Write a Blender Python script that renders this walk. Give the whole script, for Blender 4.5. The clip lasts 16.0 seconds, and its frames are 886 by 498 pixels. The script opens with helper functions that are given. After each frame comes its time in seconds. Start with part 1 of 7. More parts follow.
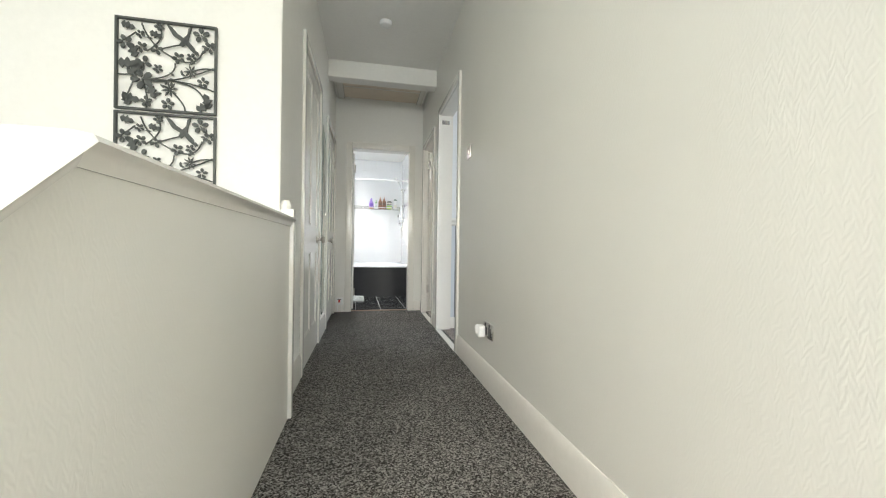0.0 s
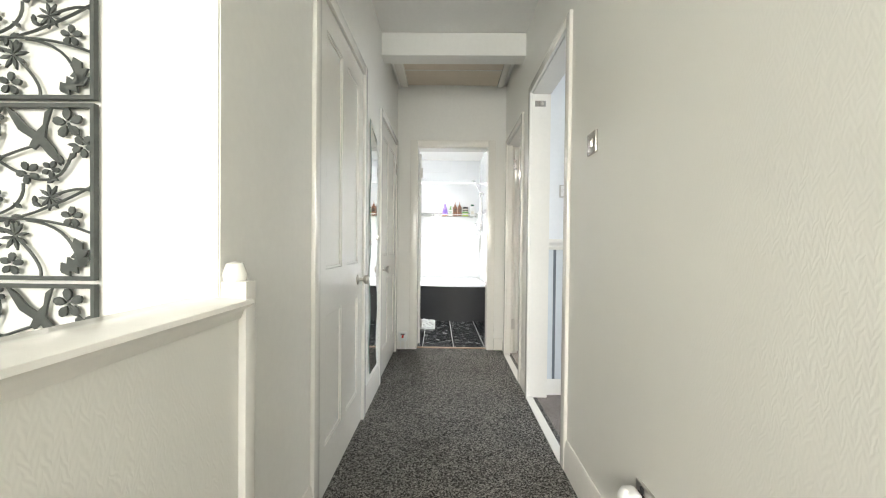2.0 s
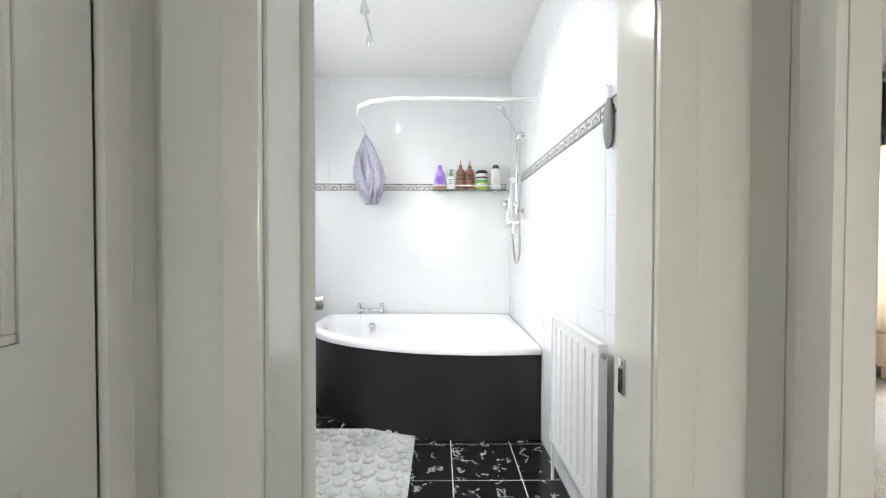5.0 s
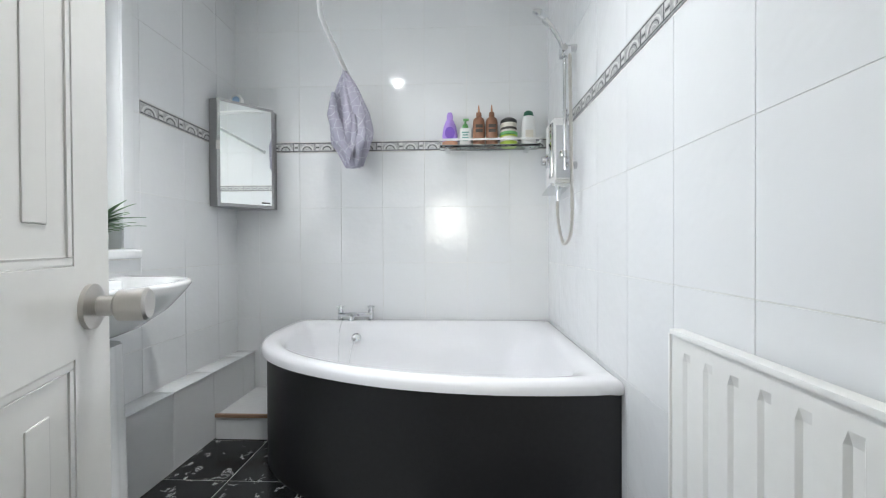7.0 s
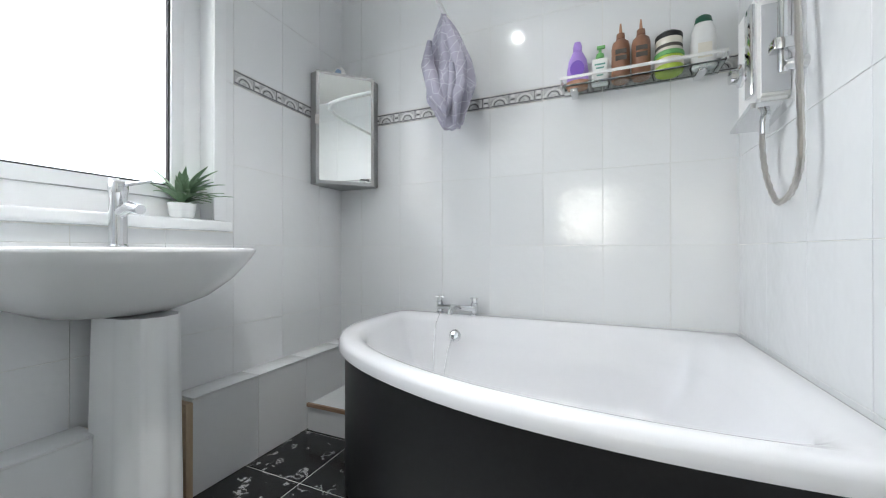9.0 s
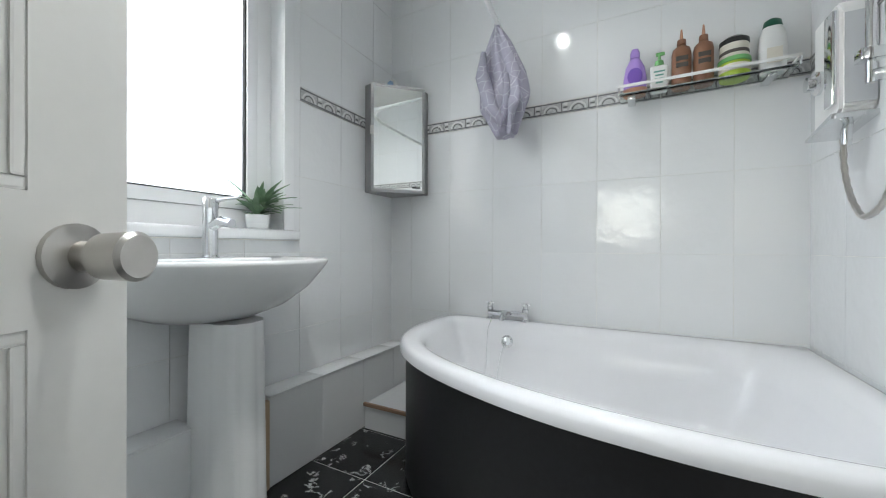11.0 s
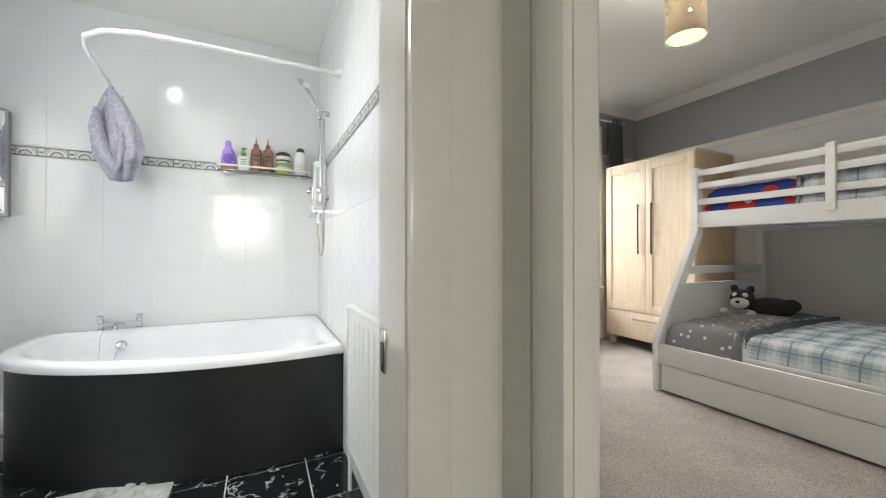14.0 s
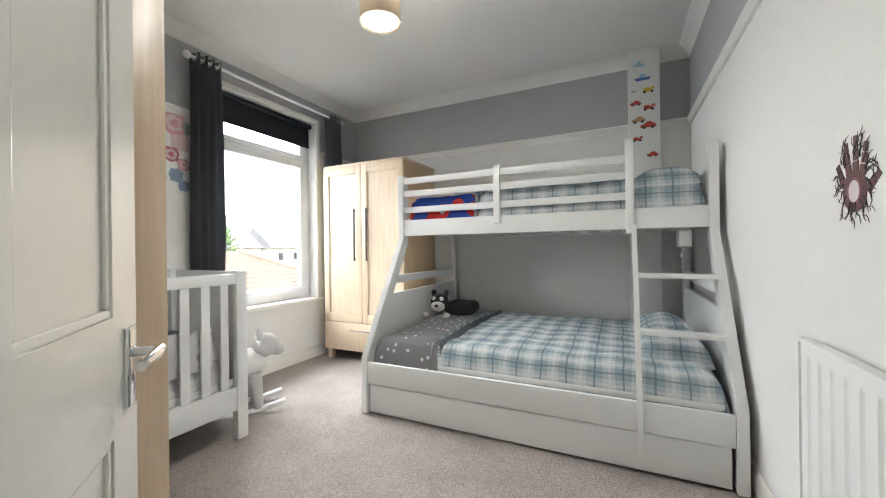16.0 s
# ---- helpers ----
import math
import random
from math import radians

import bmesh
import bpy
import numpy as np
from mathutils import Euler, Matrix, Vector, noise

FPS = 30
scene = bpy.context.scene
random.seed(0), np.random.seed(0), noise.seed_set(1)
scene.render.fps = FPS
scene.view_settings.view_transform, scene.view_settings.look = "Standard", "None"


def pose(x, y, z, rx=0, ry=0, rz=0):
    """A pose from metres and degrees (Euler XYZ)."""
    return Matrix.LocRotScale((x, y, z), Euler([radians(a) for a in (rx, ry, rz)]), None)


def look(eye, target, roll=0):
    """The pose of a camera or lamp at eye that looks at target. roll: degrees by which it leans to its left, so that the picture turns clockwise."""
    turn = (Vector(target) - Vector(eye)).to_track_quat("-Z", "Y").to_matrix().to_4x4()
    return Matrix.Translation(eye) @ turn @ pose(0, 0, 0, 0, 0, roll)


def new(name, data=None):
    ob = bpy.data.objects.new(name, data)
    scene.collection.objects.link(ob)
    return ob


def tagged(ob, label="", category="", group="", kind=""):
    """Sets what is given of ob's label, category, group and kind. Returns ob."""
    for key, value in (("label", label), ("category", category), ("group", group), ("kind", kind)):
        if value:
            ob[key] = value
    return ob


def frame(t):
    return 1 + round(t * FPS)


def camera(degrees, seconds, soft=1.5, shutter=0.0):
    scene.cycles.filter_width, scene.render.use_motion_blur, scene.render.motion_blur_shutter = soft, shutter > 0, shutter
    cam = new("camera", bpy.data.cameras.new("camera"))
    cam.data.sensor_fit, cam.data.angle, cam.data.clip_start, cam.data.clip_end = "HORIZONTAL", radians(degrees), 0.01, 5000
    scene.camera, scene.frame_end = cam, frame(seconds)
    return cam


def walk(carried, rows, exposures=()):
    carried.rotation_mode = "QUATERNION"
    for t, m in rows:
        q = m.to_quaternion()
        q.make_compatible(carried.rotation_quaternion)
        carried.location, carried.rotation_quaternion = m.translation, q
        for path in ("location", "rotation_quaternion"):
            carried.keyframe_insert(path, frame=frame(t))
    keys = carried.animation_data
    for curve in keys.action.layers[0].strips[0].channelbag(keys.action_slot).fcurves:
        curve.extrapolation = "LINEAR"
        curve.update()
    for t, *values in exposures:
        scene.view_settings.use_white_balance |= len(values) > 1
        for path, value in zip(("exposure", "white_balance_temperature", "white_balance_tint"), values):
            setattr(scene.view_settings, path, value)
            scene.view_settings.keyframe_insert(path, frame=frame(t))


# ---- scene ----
# ---- camera and walk ----
cam = camera(100.2, 16.0, soft=1.1)
PATH = [
    (0, (0.803, -0.312, 0.81), (1.258, 1.636, 0.806), 0.8),
    (0.5, (0.857, -0.175, 0.833), (1.097, 1.81, 0.823), 0.9),
    (1, (0.912, 0.077, 0.867), (1.016, 2.074, 0.852), 0.9),
    (1.5, (0.95, 0.398, 0.956), (0.99, 2.397, 0.93), 0.8),
    (2, (0.948, 0.693, 1.075), (0.977, 2.693, 1.048), 0.6),
    (2.5, (0.956, 1.029, 1.181), (0.995, 3.028, 1.16), 0.6),
    (3, (0.982, 1.493, 1.265), (1.028, 3.493, 1.237), 0.5),
    (3.5, (0.979, 2.099, 1.296), (1.031, 4.099, 1.26), 0.4),
    (4, (1.005, 2.762, 1.232), (1.047, 4.761, 1.197), 0.3),
    (4.2, (1.012, 3.01, 1.212), (1.06, 5.009, 1.166), 0.3),
    (6.3, (1.138, 4.404, 0.969), (1.08, 6.403, 0.962), -0.3),
    (6.5, (1.131, 4.455, 0.98), (1.071, 6.454, 0.963), -0.3),
    (7, (1.103, 4.618, 0.964), (1.024, 6.616, 0.947), -0.3),
    (7.5, (1.089, 4.807, 0.931), (0.906, 6.798, 0.925), -0.2),
    (8, (1.1, 4.954, 0.888), (0.709, 6.916, 0.891), -0.2),
    (8.5, (1.125, 5.029, 0.86), (0.502, 6.929, 0.864), -0.1),
    (9, (1.164, 5.077, 0.844), (0.367, 6.911, 0.85), 0.0),
    (11.5, (1.057, 4.9, 0.915), (0.128, 6.671, 0.914), 0.2),
    (12, (1.055, 4.719, 0.94), (0.138, 6.497, 0.949), 0.2),
    (12.5, (1.114, 4.509, 0.938), (0.34, 6.353, 0.959), 0.1),
    (13, (1.195, 4.27, 0.947), (0.79, 6.228, 0.966), -0.2),
    (13.3, (1.222, 4.138, 0.955), (1.16, 6.136, 0.976), -0.3),
    (13.5, (1.213, 4.042, 0.956), (1.429, 6.03, 0.971), -0.3),
    (14, (1.258, 3.926, 0.997), (2.139, 5.721, 1.007), 0.0),
    (14.5, (1.324, 3.946, 1.006), (2.706, 5.392, 1.02), -0.1),
    (15, (1.449, 4.01, 1.043), (3.098, 5.143, 1.043), -0.4),
    (15.5, (1.625, 4.076, 1.058), (3.39, 5.017, 1.058), -0.7),
    (16, (1.834, 4.124, 1.068), (3.639, 4.985, 1.07), -0.7),
]
walk(cam, [(t, look(e, g, r)) for t, e, g, r in PATH],
     exposures=[(0, 1.98, 6350, 8), (1, 2.15, 6400, 8), (3, 2.52, 6480, 9), (4.2, 2.32, 6450, 9), (6.3, 1.5, 6250, 8), (9, 1.38, 6250, 8), (11.4, 1.15, 6250, 6), (12.2, 1.42, 6600, 6),
                (13, 1.6, 6550, 6), (13.8, 1.6, 6550, 8), (15, 2.05, 6350, 8), (16, 1.98, 6200, 8)])

# ---- world and light ----
world = bpy.data.worlds.new("sky")
scene.world = world
world.use_nodes = True
wn = world.node_tree
sky = wn.nodes.new("ShaderNodeTexSky")
sky.sky_type = 'NISHITA'
sky.sun_disc = False
sky.sun_elevation, sky.sun_rotation = radians(38), radians(200)
sky.air_density, sky.dust_density = 1.0, 4.0
wn.nodes["Background"].inputs["Strength"].default_value = 0.15
wn.links.new(sky.outputs[0], wn.nodes["Background"].inputs["Color"])


def area(name, at, target, sx, sy, watts, col=(1, 1, 1)):
    d = bpy.data.lights.new(name, 'AREA')
    d.shape, d.size, d.size_y, d.energy, d.color = 'RECTANGLE', sx, sy, watts, col
    ob = new(name, d)
    ob.matrix_world = look(at, target)
    return ob


sun = bpy.data.lights.new("sun", 'SUN')
sun.energy, sun.angle, sun.color = 1.3, radians(12), (1, 0.96, 0.9)
so = new("sun", sun)
so.matrix_world = look((0, 0, 10), (0 + 3.4, 0 + 9.4, 10 - 7.8))

area("bathroom_window_light", (-0.44, 5.45, 1.565), (1.0, 5.45, 1.40), 1.16, 1.22, 5.0, (0.94, 0.97, 1))
for x, y, aim, watts in ((0.70, 5.42, (0.1, 4.95, 0.2), 21.0), (0.68, 5.74, (1.7, 5.0, 0.0), 12.0), (0.63, 6.04, (0.7, 6.6, 0.3), 4.5)):
    lamp = bpy.data.lights.new("bathroom_spot", 'SPOT')
    lamp.energy, lamp.shadow_soft_size, lamp.color = watts, 0.025, (1, 0.98, 0.95)
    lamp.spot_size, lamp.spot_blend = radians(125), 0.9
    new("bathroom_spot", lamp).matrix_world = look((x, y, 2.28), aim)
area("pendant_glow", (3.23, 5.09, 2.09), (3.23, 5.091, 0.0), 0.15, 0.15, 3.0, (1, 0.95, 0.87)).data.shape = 'DISK'
area("pendant_upper_glow", (3.23, 5.09, 2.36), (3.23, 5.091, 2.6), 0.14, 0.14, 2.6, (1, 0.95, 0.87)).data.shape = 'DISK'
area("stair_window_light", (0.45, -2.70, 1.72), (0.6, 1.0, 1.2), 2.1, 1.35, 23.5, (0.97, 1, 0.97))
area("bedroom_window_light", (4.29, 8.0, 2.2), (4.0, 5.0, 1.1), 2.6, 1.5, 66, (0.97, 0.98, 1))
# added fill lamp in an invented opening, brightens the side room
area("room_fill_light", (4.36, 1.62, 1.5), (1.8, 1.9, 1.3), 1.3, 1.25, 9, (0.90, 0.95, 1))

# ---- materials ----
def L(nt, a, b):
    nt.links.new(a, b)


def base_mat(name):
    m = bpy.data.materials.new(name)
    m.use_nodes = True
    nt = m.node_tree
    return m, nt, nt.nodes["Principled BSDF"]


def node(nt, kind, **kw):
    n = nt.nodes.new("ShaderNode" + kind)
    for k, v in kw.items():
        n.inputs[k].default_value = v
    return n


def ramp(nt, fac, stops):
    r = nt.nodes.new("ShaderNodeValToRGB")
    e = r.color_ramp.elements
    while len(e) < len(stops):
        e.new(0.5)
    for el, (p, c) in zip(e, stops):
        el.position, el.color = p, (*c, 1)
    L(nt, fac, r.inputs["Fac"])
    return r.outputs["Color"]


def mix(nt, fac, a, b, mode='MIX'):
    n = nt.nodes.new("ShaderNodeMix")
    n.data_type, n.blend_type = 'RGBA', mode
    for sock, v in ((n.inputs["Factor"], fac), (n.inputs[6], a), (n.inputs[7], b)):
        if hasattr(v, "is_linked"):
            L(nt, v, sock)
        elif isinstance(v, (int, float)):
            sock.default_value = v
        else:
            sock.default_value = (*v, 1)
    return n.outputs[2]


def math_node(nt, op, a, b=0.0):
    n = nt.nodes.new("ShaderNodeMath")
    n.operation = op
    for sock, v in ((n.inputs[0], a), (n.inputs[1], b)):
        if hasattr(v, "is_linked"):
            L(nt, v, sock)
        else:
            sock.default_value = v
    return n.outputs[0]


def pos(nt, scale=(1, 1, 1), rz=0.0, obj=False):
    if obj:
        g = nt.nodes.new("ShaderNodeTexCoord").outputs["Object"]
    else:
        g = nt.nodes.new("ShaderNodeNewGeometry").outputs["Position"]
    mp = nt.nodes.new("ShaderNodeMapping")
    mp.inputs["Scale"].default_value = scale
    mp.inputs["Rotation"].default_value = (0, 0, rz)
    L(nt, g, mp.inputs["Vector"])
    return mp.outputs["Vector"]


def noise_fac(nt, vec, scale, detail=3.0, rough=0.55):
    n = node(nt, "TexNoise", Scale=scale, Detail=detail, Roughness=rough)
    L(nt, vec, n.inputs["Vector"])
    return n.outputs["Fac"]


def bump(nt, bsdf, height, strength, dist=0.002):
    b = node(nt, "Bump", Strength=strength, Distance=dist)
    L(nt, height, b.inputs["Height"])
    L(nt, b.outputs["Normal"], bsdf.inputs["Normal"])


def M(name, col, rough=0.5, metal=0.0, var=0.06, big=1.6, fine=40.0, bmp=0.15, bscale=120.0, dist=0.001, coat=0.0, rvar=0.1):
    """A surface with two scales of tone, uneven gloss and fine relief."""
    m, nt, b = base_mat(name)
    v = pos(nt)
    n1, n2 = noise_fac(nt, v, big, 4), noise_fac(nt, v, fine, 3)
    f = math_node(nt, 'MULTIPLY', math_node(nt, 'ADD', n1, n2), 0.5)
    lo = tuple(max(0, c * (1 - var)) for c in col)
    hi = tuple(min(1, c * (1 + var)) for c in col)
    L(nt, ramp(nt, f, [(0.3, lo), (0.7, hi)]), b.inputs["Base Color"])
    r = nt.nodes.new("ShaderNodeMapRange")
    r.inputs["To Min"].default_value = max(0.02, rough - rvar)
    r.inputs["To Max"].default_value = min(1, rough + rvar)
    L(nt, n1, r.inputs["Value"])
    L(nt, r.outputs[0], b.inputs["Roughness"])
    b.inputs["Metallic"].default_value = metal
    b.inputs["Coat Weight"].default_value = coat
    if bmp:
        bump(nt, b, noise_fac(nt, v, bscale, 2), bmp, dist)
    return m


def wallpaper(name, col):
    """Embossed painted paper: rows of steep hand-drawn zigzag ridges."""
    m, nt, b = base_mat(name)
    v = pos(nt)
    sep = nt.nodes.new("ShaderNodeSeparateXYZ")
    L(nt, v, sep.inputs[0])
    warp = noise_fac(nt, v, 14.0, 3)
    fine = noise_fac(nt, pos(nt, (1, 1, 0.35)), 110.0, 2)
    u = math_node(nt, 'ADD', math_node(nt, 'MULTIPLY', sep.outputs["Y"], 44.0), math_node(nt, 'MULTIPLY', warp, 1.6))
    tri = math_node(nt, 'MULTIPLY', math_node(nt, 'ABSOLUTE', math_node(nt, 'SUBTRACT', math_node(nt, 'FRACT', math_node(nt, 'ADD', u, 200.0)), 0.5)), 2.6)
    ph = math_node(nt, 'ADD', math_node(nt, 'ADD', math_node(nt, 'MULTIPLY', sep.outputs["Z"], 40.0), tri), math_node(nt, 'MULTIPLY', warp, 2.0))
    w = math_node(nt, 'SINE', math_node(nt, 'MULTIPLY', ph, 6.2832))
    f = math_node(nt, 'ADD', math_node(nt, 'MULTIPLY', w, 0.22), fine)
    n1 = noise_fac(nt, v, 1.3, 4)
    L(nt, ramp(nt, n1, [(0.3, tuple(c * 0.96 for c in col)), (0.7, col)]), b.inputs["Base Color"])
    b.inputs["Roughness"].default_value = 0.38
    bump(nt, b, f, 0.10, 0.003)
    return m


def carpet(name, a, b_, c, scale=185.0, strength=0.8):
    m, nt, b = base_mat(name)
    v = pos(nt)
    vo = node(nt, "TexVoronoi", Scale=scale)
    L(nt, v, vo.inputs["Vector"])
    sp = nt.nodes.new("ShaderNodeSeparateColor")
    L(nt, vo.outputs["Color"], sp.inputs[0])
    n = mix(nt, 0.45, sp.outputs[0], noise_fac(nt, v, scale * 0.6, 2, 0.8))
    big = noise_fac(nt, v, 3.0, 4)
    col = ramp(nt, n, [(0.32, a), (0.52, b_), (0.76, c)])
    col = mix(nt, 0.55, col, ramp(nt, big, [(0.3, (0.62, 0.62, 0.62)), (0.7, (1, 1, 1))]), 'MULTIPLY')
    L(nt, col, b.inputs["Base Color"])
    b.inputs["Roughness"].default_value = 0.97
    b.inputs["Specular IOR Level"].default_value = 0.1
    bump(nt, b, n, strength, 0.008)
    return m


def wood(name, a, c, axis=(14, 14, 1.2), rough=0.45):
    m, nt, b = base_mat(name)
    v = pos(nt, axis)
    n = noise_fac(nt, v, 3.0, 6, 0.65)
    f = noise_fac(nt, v, 22.0, 3)
    col = ramp(nt, math_node(nt, 'ADD', math_node(nt, 'MULTIPLY', n, 0.75), math_node(nt, 'MULTIPLY', f, 0.25)), [(0.32, a), (0.68, c)])
    L(nt, col, b.inputs["Base Color"])
    b.inputs["Roughness"].default_value = rough
    bump(nt, b, n, 0.12, 0.001)
    return m


def glazed(name, col, rough=0.09, var=0.03, dist=0.0012, scale=9.0):
    """Glazed ceramic with a slightly wavy face and a tone of its own for each piece."""
    m, nt, b = base_mat(name)
    rnd = nt.nodes.new("ShaderNodeObjectInfo").outputs["Random"]
    L(nt, ramp(nt, rnd, [(0, tuple(c * (1 - var) for c in col)), (1, col)]), b.inputs["Base Color"])
    b.inputs["Roughness"].default_value = rough
    bump(nt, b, noise_fac(nt, pos(nt), scale, 2), 0.32, dist)
    return m


def marble_black(name):
    m, nt, b = base_mat(name)
    v = pos(nt)
    rnd = nt.nodes.new("ShaderNodeObjectInfo").outputs["Random"]
    sh = nt.nodes.new("ShaderNodeVectorMath")
    sh.operation = 'ADD'
    cb = nt.nodes.new("ShaderNodeCombineXYZ")
    L(nt, math_node(nt, 'MULTIPLY', rnd, 40.0), cb.inputs[0])
    L(nt, v, sh.inputs[0])
    L(nt, cb.outputs[0], sh.inputs[1])
    n = noise_fac(nt, sh.outputs[0], 7.0, 5, 0.62)
    vein = math_node(nt, 'ABSOLUTE', math_node(nt, 'SUBTRACT', n, 0.5))
    brk = noise_fac(nt, sh.outputs[0], 13.0, 2)
    f = math_node(nt, 'ADD', vein, math_node(nt, 'MULTIPLY', math_node(nt, 'GREATER_THAN', 0.54, brk), 0.2))
    L(nt, ramp(nt, f, [(0.0, (0.42, 0.43, 0.43)), (0.012, (0.2, 0.2, 0.2)), (0.022, (0.012, 0.013, 0.014)), (1, (0.008, 0.009, 0.01))]), b.inputs["Base Color"])
    b.inputs["Roughness"].default_value = 0.22
    bump(nt, b, brk, 0.1, 0.001)
    return m


def plaid(name, base, dark, light, axes=('X', 'Y'), period=0.135):
    """Woven check: broad soft bands with thin dark lines, in two directions."""
    m, nt, b = base_mat(name)
    v = nt.nodes.new("ShaderNodeTexCoord").outputs["Object"]
    wob = node(nt, "TexNoise", Scale=5.0, Detail=1.0)
    L(nt, v, wob.inputs["Vector"])
    sep = nt.nodes.new("ShaderNodeSeparateXYZ")
    L(nt, v, sep.inputs[0])
    broad, thin, pale = [], [], []
    for ax in axes:
        at = sep.outputs['Y'] if ax == 'Y' else math_node(nt, 'ADD', sep.outputs['X'], sep.outputs['Z'])
        s = math_node(nt, 'ADD', at, math_node(nt, 'MULTIPLY', wob.outputs["Fac"], 0.03))
        fr = math_node(nt, 'FRACT', math_node(nt, 'DIVIDE', math_node(nt, 'ADD', s, 10.0), period))
        broad.append(math_node(nt, 'MULTIPLY', math_node(nt, 'GREATER_THAN', fr, 0.45), 0.45))
        d = math_node(nt, 'ABSOLUTE', math_node(nt, 'SUBTRACT', fr, 0.72))
        thin.append(math_node(nt, 'MULTIPLY', math_node(nt, 'LESS_THAN', d, 0.035), 0.6))
        d2 = math_node(nt, 'ABSOLUTE', math_node(nt, 'SUBTRACT', fr, 0.2))
        pale.append(math_node(nt, 'MULTIPLY', math_node(nt, 'LESS_THAN', d2, 0.06), 0.3))
    col = mix(nt, math_node(nt, 'ADD', broad[0], broad[1]), light, base)
    col = mix(nt, math_node(nt, 'MAXIMUM', pale[0], pale[1]), col, (0.8, 0.8, 0.78))
    col = mix(nt, math_node(nt, 'MAXIMUM', thin[0], thin[1]), col, dark)
    L(nt, col, b.inputs["Base Color"])
    b.inputs["Roughness"].default_value = 0.95
    b.inputs["Specular IOR Level"].default_value = 0.15
    bump(nt, b, noise_fac(nt, v, 400.0, 2), 0.25, 0.001)
    return m


def spotted(name, ground, dot, scale=22.0, size=0.22, third=None):
    m, nt, b = base_mat(name)
    v = nt.nodes.new("ShaderNodeTexCoord").outputs["Object"]
    vo = node(nt, "TexVoronoi", Scale=scale)
    L(nt, v, vo.inputs["Vector"])
    f = math_node(nt, 'LESS_THAN', vo.outputs["Distance"], size)
    col = mix(nt, f, ground, dot)
    if third:
        f2 = math_node(nt, 'LESS_THAN', vo.outputs["Distance"], size * 0.4)
        col = mix(nt, f2, col, third)
    L(nt, col, b.inputs["Base Color"])
    b.inputs["Roughness"].default_value = 0.95
    b.inputs["Specular IOR Level"].default_value = 0.15
    bump(nt, b, noise_fac(nt, v, 300.0, 2), 0.3, 0.001)
    return m


def glass(name, col=(1, 1, 1), rough=0.0, thin=True):
    m, nt, b = base_mat(name)
    b.inputs["Base Color"].default_value = (*col, 1)
    b.inputs["Transmission Weight"].default_value = 1
    b.inputs["Roughness"].default_value = rough
    b.inputs["IOR"].default_value = 1.45
    return m


def emit(name, col, strength):
    m, nt, b = base_mat(name)
    b.inputs["Base Color"].default_value = (*col, 1)
    b.inputs["Emission Color"].default_value = (*col, 1)
    b.inputs["Emission Strength"].default_value = strength
    return m


PAPER = wallpaper("embossed_wallpaper", (0.78, 0.77, 0.72))
PLASTER = M("white_plaster", (0.80, 0.79, 0.75), 0.55, var=0.03, bmp=0.08)
PLASTER_COOL = M("cool_white_plaster", (0.78, 0.80, 0.82), 0.6, var=0.03, bmp=0.08)
CEIL = M("ceiling_paint", (0.83, 0.82, 0.79), 0.75, var=0.03, bmp=0.12, bscale=60)
GLOSS = M("white_gloss_paint", (0.80, 0.78, 0.73), 0.15, var=0.03, bmp=0.10, bscale=35, dist=0.002, rvar=0.03)
DOOR_WHITE = M("moulded_door_paint", (0.80, 0.79, 0.76), 0.22, var=0.02, bmp=0.08, bscale=60, rvar=0.05)
SATIN = M("white_satin_furniture", (0.80, 0.80, 0.79), 0.32, var=0.02, bmp=0.05)
GREY_BAND = M("grey_wall_paint", (0.40, 0.40, 0.405), 0.6, var=0.05, bmp=0.1)
CREAM_WALL = M("pale_wall_paint", (0.76, 0.75, 0.72), 0.6, var=0.03, bmp=0.1)
HATCH = M("cream_hatch_board", (0.66, 0.58, 0.48), 0.6, var=0.04)
CARPET_HALL = carpet("dark_grey_carpet", (0.035, 0.033, 0.03), (0.14, 0.132, 0.122), (0.36, 0.345, 0.32))
CARPET_BED = carpet("beige_carpet", (0.30, 0.26, 0.235), (0.44, 0.39, 0.36), (0.58, 0.53, 0.50), 300, 0.6)
CARPET_ROOM = carpet("taupe_carpet", (0.22, 0.19, 0.17), (0.33, 0.29, 0.27), (0.45, 0.40, 0.38), 300, 0.6)
TILE = glazed("white_wall_tile", (0.80, 0.81, 0.82), 0.085, 0.03, 0.007, 13.0)
GROUT = M("pale_grout", (0.80, 0.79, 0.75), 0.85, var=0.12, fine=30)
BLACK_TILE = marble_black("black_marble_tile")
FLOOR_GROUT = M("grey_floor_grout", (0.50, 0.50, 0.48), 0.85, var=0.15)
BORDER = M("grey_border_tile", (0.50, 0.50, 0.50), 0.15, var=0.35, big=30, fine=120, bmp=0)
BORDER_DARK = M("border_dark_line", (0.05, 0.05, 0.055), 0.3, bmp=0)
BORDER_PALE = M("border_pale_relief", (0.72, 0.72, 0.71), 0.2, bmp=0)
ENAMEL = M("white_bath_acrylic", (0.84, 0.84, 0.86), 0.12, var=0.01, bmp=0, rvar=0.03)
CERAMIC = M("white_ceramic", (0.84, 0.85, 0.85), 0.08, var=0.01, bmp=0, rvar=0.02)
BLACK_PANEL = M("black_bath_panel", (0.012, 0.012, 0.014), 0.42, var=0.3, big=3, fine=60, bmp=0.15, bscale=300)
CHROME = M("chrome", (0.75, 0.76, 0.77), 0.08, metal=1, var=0.03, bmp=0, rvar=0.03)
